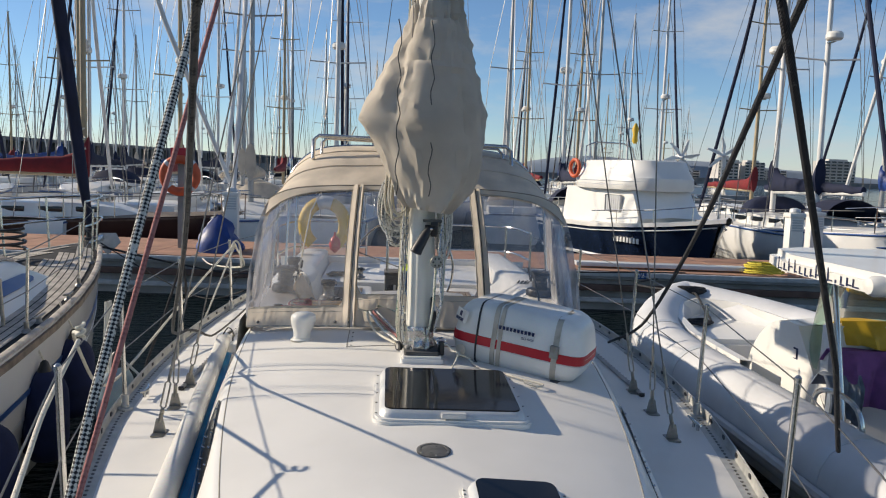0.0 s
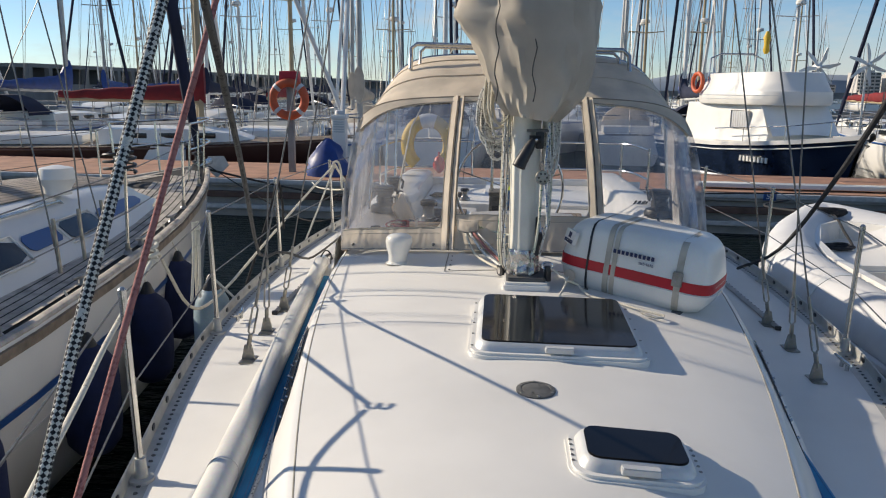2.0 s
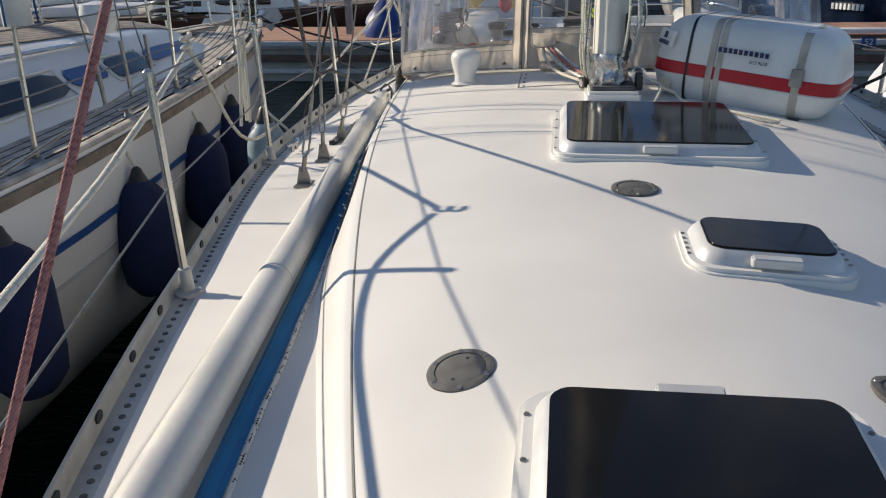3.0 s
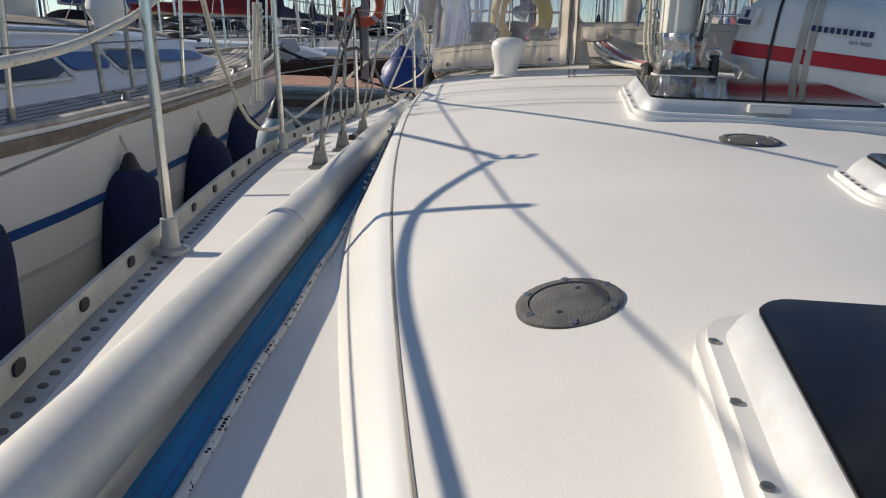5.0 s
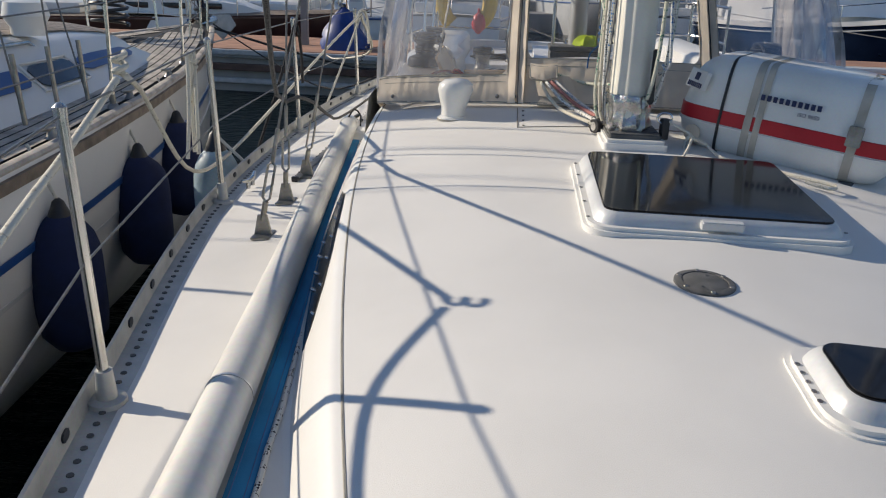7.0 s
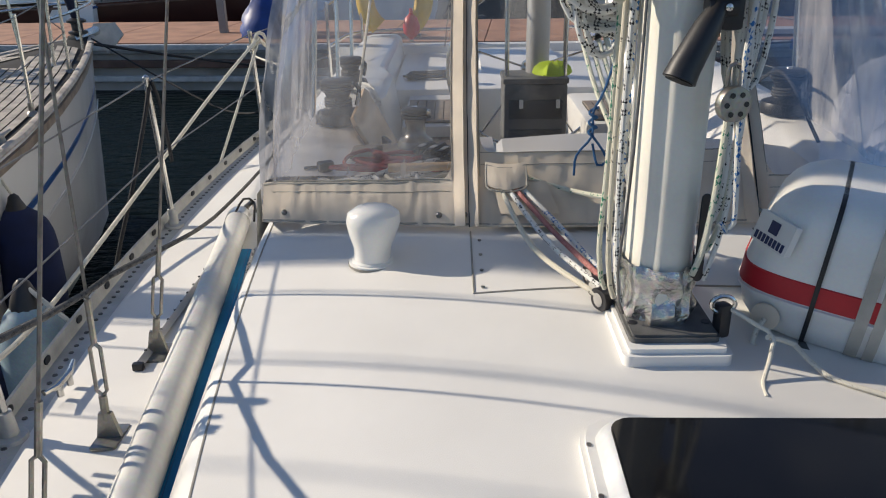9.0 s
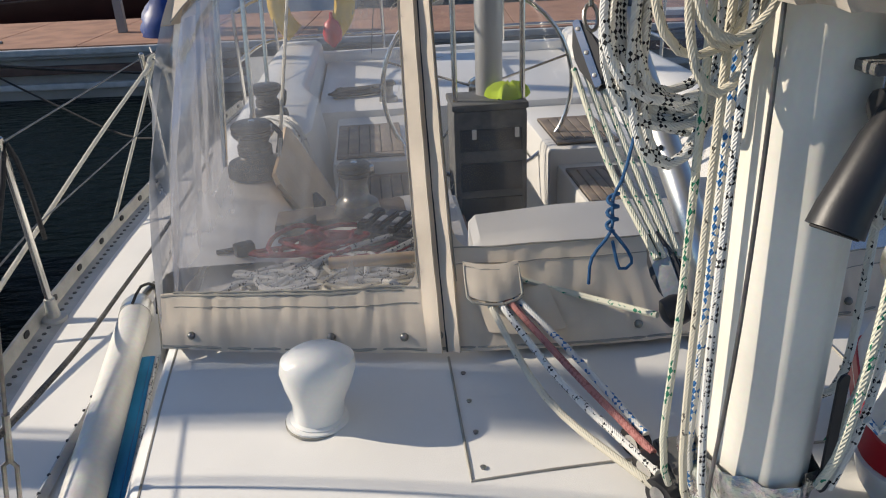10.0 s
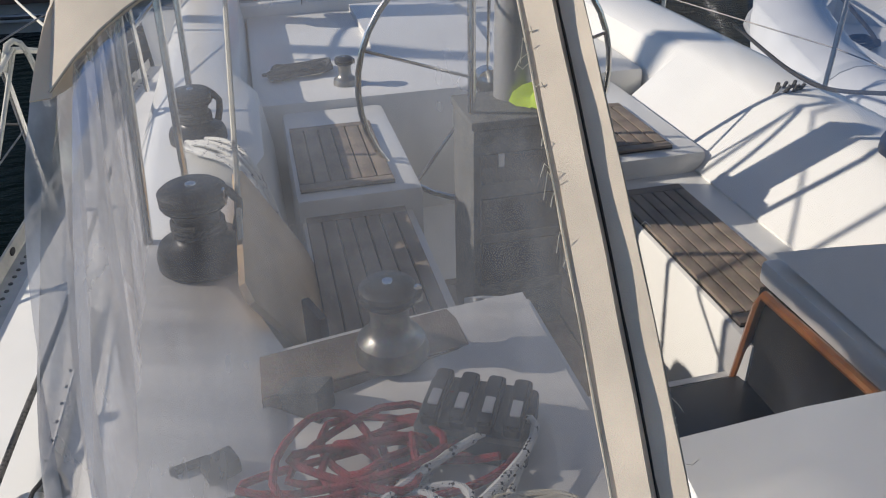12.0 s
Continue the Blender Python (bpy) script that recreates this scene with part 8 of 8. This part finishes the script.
    for z in (2.78, 2.90):
        part("fly_line", tube([(-4.6 + 2.31 * math.copysign(abs(math.cos(a)) ** 0.6, math.cos(a)), 1.345 * math.copysign(abs(math.sin(a)) ** 0.6, math.sin(a)), z) for a in (2 * math.pi * k / 32 for k in range(32))], 0.018, 6, closed=True), M["hullgrey"], t)
    part("radar_arch", tube([(-6.0, -1.1, 3.3), (-6.1, -1.0, 4.1), (-6.1, -0.6, 4.25), (-6.1, 0.6, 4.25), (-6.1, 1.0, 4.1), (-6.0, 1.1, 3.3)], 0.03, 8), M["steel"], t)
    part("lantern", lathe([(0.06, 0), (0.10, 0.1), (0.08, 0.3), (0.12, 0.5), (0.04, 0.7)], (-4.6, 0.0, 4.2), 12), M["yellow"], t)
    part("lifebuoy", tube([(-6.3 + 0.30 * math.cos(a), -1.32, 3.3 + 0.30 * math.sin(a)) for a in (2 * math.pi * k / 20 for k in range(20))], 0.07, 8, closed=True), M["orange"], t)
    for k in range(8):
        part("registration", box(-2.1 - 0.16 * k, -1.48 - 0.012 * k, 1.02, 0.10, 0.03, 0.16), M["gel"], t, smooth=False)
    t.matrix_world = m


cruiser(pose(8.75, 20.2, WATER, 0, 0, -72) @ Matrix.Scale(0.90, 4))


# ---- moored yachts: a few kinds, built once and then copied ----
def yacht(name, label, L, beam, free, hull, deck, mastm, cover, jib, mast_h, spreaders=2, radar=False, spray=None):
    """Bow along +x from the origin amidships; keel line on z = 0 at the water."""
    t = thing(name, (0, 0, 0), label, "sailing yacht", "moored yachts")
    rings = []
    for k in range(13):
        f = k / 12
        x = L * (0.5 - f)
        h = beam / 2 * (max(0.012, 1 - (1 - min(1, f / 0.6)) ** 2.1)) * (1 - 0.22 * max(0, (f - 0.6) / 0.4) ** 2)
        z = free * (1 + 0.22 * (1 - f) ** 2)
        r = 0.9 * max(0, 1 - f * 5)
        rings.append([(x, -h, z), (x - r * 0.4, -h * 0.97, z * 0.55), (x - r, -h * 0.82, 0.0), (x - r, -h * 0.6, -0.3), (x - r, h * 0.6, -0.3), (x - r, h * 0.82, 0.0), (x - r * 0.4, h * 0.97, z * 0.55), (x, h, z)])
    part("hull", loft(rings, closed=False, caps=True), M[hull], t)
    part("deck", loft([[(r[0][0], r[0][1], r[0][2] + 0.004), (r[0][0], r[0][1] * 0.5, r[0][2] + 0.06), (r[0][0], 0, r[0][2] + 0.08), (r[0][0], -r[0][1] * 0.5, r[0][2] + 0.06), (r[0][0], -r[0][1], r[0][2] + 0.004)] for r in rings], closed=False), M[deck], t)
    for s in (0, -1):
        part("rubbing_strake", tube([Vector(r[s]) + Vector((0, 0, -0.06)) for r in rings], 0.03, 6), M["timber" if hull == "darkhull" else "navystripe"], t)
        part("guard_wire", tube([(r[s][0], r[s][1] * 0.97, r[s][2] + 0.60) for r in rings[1:]], 0.012, 5), M["wire"], t)
        for k in (2, 4, 6, 8, 10):
            r = rings[k]
            part("stanchion", tube([(r[s][0], r[s][1] * 0.97, r[s][2]), (r[s][0], r[s][1] * 0.97, r[s][2] + 0.62)], 0.014, 5), M["steel"], t)
    cab = []
    for f, w, h in ((0.28, 0.30, 0.06), (0.33, 0.48, 0.26), (0.42, 0.60, 0.38), (0.60, 0.66, 0.46), (0.66, 0.66, 0.47)):
        x, b, z = L * (0.5 - f), beam / 2 * w, free * (1 + 0.22 * (1 - f) ** 2)
        cab.append([(x, -b - 0.06, z), (x, -b, z + h), (x, 0, z + h + 0.08), (x, b, z + h), (x, b + 0.06, z)])
    part("cabin", loft(cab, closed=False, caps=True), M["gel"], t)
    for s in (-1, 1):
        for k in range(3):
            part("cabin_window", box(L * (0.5 - 0.40 - 0.085 * k), s * (beam / 2 * (0.60 + 0.025 * k) + 0.005), free * 1.09 + 0.22, L * 0.055, 0.06, 0.15, 0.02), M["glassdark"], t)
    part("cockpit_coaming", box(-L * 0.32, 0, free * 1.05 + 0.14, L * 0.24, beam * 0.62, 0.28, 0.08), M["gel"], t)
    mx = L * 0.08
    part("mast", tube([(mx, 0, free), (mx, 0, mast_h)], [0.095, 0.065], 10), M[mastm], t)
    for k in range(spreaders):
        z = free + (mast_h - free) * (0.38 + 0.30 * k) if spreaders > 1 else free + (mast_h - free) * 0.55
        w = beam * (0.30 - 0.05 * k)
        part("spreader", tube([(mx, -w, z + 0.06), (mx, 0, z), (mx, w, z + 0.06)], 0.03, 5), M[mastm], t)
        for s in (-1, 1):
            part("shroud", tube([(mx - 0.1, s * beam * 0.46, free * 1.05), (mx, s * w, z + 0.06), (mx, 0, mast_h * (0.99 if k == spreaders - 1 else 0.8))], 0.012, 4), M["wire"], t)
    part("mast_head", tube([(mx - 0.25, 0, mast_h + 0.02), (mx + 0.3, 0, mast_h + 0.04)], 0.02, 5), M["black"], t)
    part("antenna", tube([(mx, 0, mast_h), (mx, 0, mast_h + 0.9)], 0.010, 4), M["wire"], t)
    part("boom", tube([(mx, 0, free + 1.25), (mx - L * 0.36, 0, free + 1.32)], 0.07, 8), M[mastm], t)
    rg = []
    for k in range(12):
        f = k / 11
        x = mx + 0.14 - (L * 0.36 + 0.1) * f
        hh = 0.46 * (1 - 0.62 * f) + (0.5 * (1 - f * 9) if f < 0.11 else 0)
        rg.append([(x, 0.17 * (1 - 0.4 * f) * math.cos(a) * (1 + 0.15 * math.sin(k * 2.1 + a)), free + 1.30 + 0.02 * k / 11 + hh * 0.5 + hh * 0.62 * math.sin(a) + 0.02 * math.sin(k * 3)) for a in (2 * math.pi * j / 12 for j in range(12))])
    part("sail_cover", loft(rg, caps=True), M[cover], t)
    part("forestay", tube([(L * 0.48, 0, free * 1.25), (L * 0.46, 0, free * 1.25 + 0.6), (L * 0.28, 0, mast_h * 0.5), (mx + 0.1, 0, mast_h * 0.97)], [0.02, 0.065, 0.07, 0.02], 8), M[jib], t, "furled headsail")
    part("backstay", tube([(-L * 0.49, 0, free * 1.05), (mx, 0, mast_h)], 0.012, 4), M["wire"], t)
    for s in (-1, 1):
        part("pulpit", tube([(L * 0.38, s * beam * 0.22, free * 1.2 + 0.62), (L * 0.47, s * beam * 0.09, free * 1.22 + 0.68), (L * 0.50, 0, free * 1.22 + 0.70)], 0.02, 6), M["steel"], t)
        part("pulpit_leg", tube([(L * 0.45, s * beam * 0.10, free * 1.2), (L * 0.46, s * beam * 0.11, free * 1.22 + 0.66)], 0.018, 6), M["steel"], t)
        part("pushpit", tube([(-L * 0.40, s * beam * 0.42, free * 1.05 + 0.62), (-L * 0.485, s * beam * 0.38, free * 1.05 + 0.68), (-L * 0.49, s * beam * 0.12, free * 1.05 + 0.68)], 0.02, 6), M["steel"], t)
        part("pushpit_leg", tube([(-L * 0.485, s * beam * 0.38, free), (-L * 0.485, s * beam * 0.38, free * 1.05 + 0.68)], 0.018, 6), M["steel"], t)
    if radar:
        z = free + (mast_h - free) * 0.42
        part("radar", lathe([(0.22, 0), (0.26, 0.05), (0.26, 0.17), (0.20, 0.24), (0.02, 0.26)], (mx + 0.38, 0, z), 18), M["gel"], t, "white radar dome")
        part("radar_bracket", box(mx + 0.22, 0, z - 0.03, 0.4, 0.14, 0.05, 0.01), M["steel"], t)
    if spray:
        part("sprayhood", loft([[(-L * (0.12 + 0.05 * f), beam * 0.30 * math.cos(a), free * 1.1 + 0.35 + (0.62 * f + 0.03) * math.sin(a)) for a in (math.pi * j / 12 for j in range(13))] for f in (0.0, 0.5, 0.9, 1.0)] + [[(-L * 0.25, beam * 0.30 * math.cos(a), free * 1.1 + 0.35 + 0.66 * math.sin(a)) for a in (math.pi * j / 12 for j in range(13))]], closed=False), M[spray], t)
    return t


KIND = [
    yacht("moored_yacht", "white sailing yacht with a red sail cover", 10.5, 3.3, 1.05, "hull", "gel", "mastwood", "redcanvas", "mastwhite", 14.0, 2, True),
    yacht("moored_yacht", "white sailing yacht with a navy sail cover", 11.5, 3.5, 1.15, "hull", "nonskid", "mastwhite", "navycanvas", "navycanvas", 15.5, 2, True, "navycanvas"),
    yacht("moored_yacht", "dark red hulled classic yacht with timber deck", 11.0, 3.2, 1.0, "darkhull", "teak", "mastwood", "redcanvas", "mastwhite", 13.5, 1, False),
    yacht("moored_yacht", "white sailing yacht with a pale sail cover", 9.0, 3.0, 1.0, "hull", "gel", "alumast", "cover", "mastwhite", 12.5, 1, False, "cover"),
    yacht("moored_yacht", "grey hulled sailing yacht with a blue cover", 12.5, 3.8, 1.25, "hullgrey", "gel", "alumast", "bluetarp", "navycanvas", 17.0, 2, True, "navycanvas"),
]
HOME = [pose(-10.6, 26.6, WATER, 0, 0, 95), pose(13.4, 25.5, WATER, 0, 0, 100), pose(-9.8, 23.0, WATER, 0, 0, 12), pose(-4.6, 26.0, WATER, 0, 0, -88), pose(-16, 27.5, WATER, 0, 0, 88)]
for ob, m in zip(KIND, HOME):
    ob.matrix_world = m
rr = random.Random(11)
spots = [(0, -8.3, 30.5, 92), (3, -6.3, 34, -90), (1, -2.2, 29, 90), (4, 2.4, 40, -90), (3, 5.0, 34, 85), (1, 13.6, 19.0 + 6, -95), (3, 17.5, 25, 92), (0, 16.5, 36, -80), (4, 21.0, 31, 95), (1, 7.4, 33, 88), (3, 9.3, 35, 90), (2, -20.5, 27, 90), (1, -13.2, 36, -90)]
for row, x0, x1, step in ((46, -24, 17, 4.3), (64, -34, 24, 4.6), (84, -44, 33, 5.2), (108, -56, 40, 6.0), (140, -72, 62, 9.0)):
    x = x0
    while x < x1:
        if rr.random() < 0.9:
            spots.append((rr.choice((0, 1, 3, 3, 4, 1)), x + rr.uniform(-0.8, 0.8), row + rr.uniform(-1.5, 1.5), rr.choice((90, -90)) + rr.uniform(-5, 5)))
        x += step * rr.uniform(0.85, 1.2)
for k, x, y, a in spots:
    copy_thing(KIND[k], pose(x, y, WATER, 0, rr.uniform(-1.2, 1.2), a) @ Matrix.Diagonal((1, 1, 1, 1)) @ Matrix.Scale(1.0, 4))
# far pontoons between the rows
for y, x0, x1 in ((37.5, -40, 26), (54.5, -50, 30), (73.5, -60, 40), (96, -70, 50)):
    solo("far_pontoon", box((x0 + x1) / 2, y, -0.85, x1 - x0, 2.2, 0.8, 0.05), M["concrete"], "low grey pontoon between the moored yachts", "pontoon", "far pontoons", "structure")

# ---- breakwater, town and hills ----
bw = tagged(new("breakwater"), "long stone breakwater with a colonnade", "breakwater", kind="structure")
A, B = Vector((-78, 128, 0)), Vector((-34, 470, 0))
dv = (B - A).normalized()
nv = Vector((-dv.y, dv.x, 0))
ang = math.degrees(math.atan2(dv.y, dv.x))
c = (A + B) / 2 + nv * 4
part("base", box(c.x, c.y, 0.2, (B - A).length, 8, 3.0, 0.1, ang), M["jetty"], bw, smooth=False)
# back wall coloured dark in place of the shade behind the piers
part("back_wall", box(c.x + nv.x, c.y + nv.y, 3.0, (B - A).length, 4, 3.2, 0.1, ang), M["jettyshade"], bw, smooth=False)
part("parapet", box(c.x, c.y, 4.75, (B - A).length, 7, 0.7, 0.05, ang), M["jetty"], bw, smooth=False)
for k in range(70):
    q = A + dv * ((B - A).length * k / 70) + nv * 0.6
    part("pier", box(q.x, q.y, 3.0, 0.9, 0.9, 2.9, 0, ang), M["jetty"], bw, smooth=False)
far = tagged(part("far_quay", box(40, 590, 0.2, 1100, 150, 4.4, 0.1), M["jetty"], smooth=False), "long low quay across the harbour", "quay", kind="structure")


def block(x, y, w, d, h, storeys, bays):
    """A far apartment block with storeys of windows and balconies."""
    t = thing("apartment_building", (x, y, 2), "pale apartment block with rows of balconies across the harbour", "building", "apartment blocks")
    part("wall", box(x, y, 2 + h / 2, w, d, h), M["city"], t, smooth=False)
    part("roof", box(x, y, 2 + h + 0.6, w * 0.6, d * 0.6, 1.6), M["city"], t, smooth=False)
    fh = h / storeys
    for s in range(storeys):
        z = 2 + fh * (s + 0.5)
        part("balcony", box(x, y - d / 2 - 0.8, z - fh * 0.35, w * 0.96, 1.6, fh * 0.28), M["city"], t, smooth=False)
        for b in range(bays):
            part("window", box(x - w / 2 + w * (b + 0.5) / bays, y - d / 2 - 0.05, z + 0.1 * fh, w / bays * 0.72, 0.3, fh * 0.52), M["cityglass"], t, smooth=False)


for x, y, w, h, st, b in ((246, 560, 15, 14, 6, 4), (268, 565, 15, 13, 6, 4), (330, 560, 24, 16, 7, 5), (384, 560, 24, 22, 9, 4), (300, 600, 22, 8, 4, 4), (352, 610, 20, 9, 4, 4), (150, 600, 24, 5, 2, 4), (228, 590, 18, 6, 3, 3), (425, 600, 30, 16, 7, 5), (90, 610, 30, 4, 1, 5), (470, 600, 30, 12, 5, 5)):
    block(x, y, w, 16, h, st, b)
rg = []
for k in range(60):
    x = -1600 + 3600 * k / 59
    h = 10 + 60 * max(0, noise.noise(Vector((k * 0.13, 3.1, 0)))) + (45 * math.exp(-((x - 900) / 420) ** 2))
    rg.append([(x, 2200, -2), (x, 2230, h * 0.7), (x, 2300, h), (x, 2420, -2)])
tagged(part("hills", loft(rg, closed=False), M["hill"]), "hazy blue hills beyond the town", "hills", kind="structure")

# ---- wind generators on the far boats ----
def wind_generator(x, y, z, r, turn):
    t = thing("wind_generator", (x, y, WATER), "white wind generator on a slim pole", "wind generator", "wind generators")
    part("pole", tube([(x, y, WATER + 0.9), (x, y, z)], 0.035, 8), M["gel"], t)
    part("nacelle", lathe([(0.02, -0.35), (0.10, -0.20), (0.13, 0.0), (0.08, 0.16), (0.01, 0.22)], n=14, m=pose(x, y, z, 90)), M["gel"], t)
    for k in range(6):
        a = turn + k * math.pi / 3
        part("blade", slab([(0.06, -0.03), (r * 0.5, -0.09), (r, -0.03), (r, 0.02), (0.06, 0.04)], -0.012, 0.012, m=pose(x, y - 0.14, z, 90) @ pose(0, 0, 0, 0, 0, math.degrees(a)) @ pose(0, 0, 0, 14, 0, 0)), M["gel"], t)


wind_generator(8.9, 24.0, 2.15, 0.58, 0.2)
wind_generator(10.7, 25.0, 2.28, 0.62, 0.7)
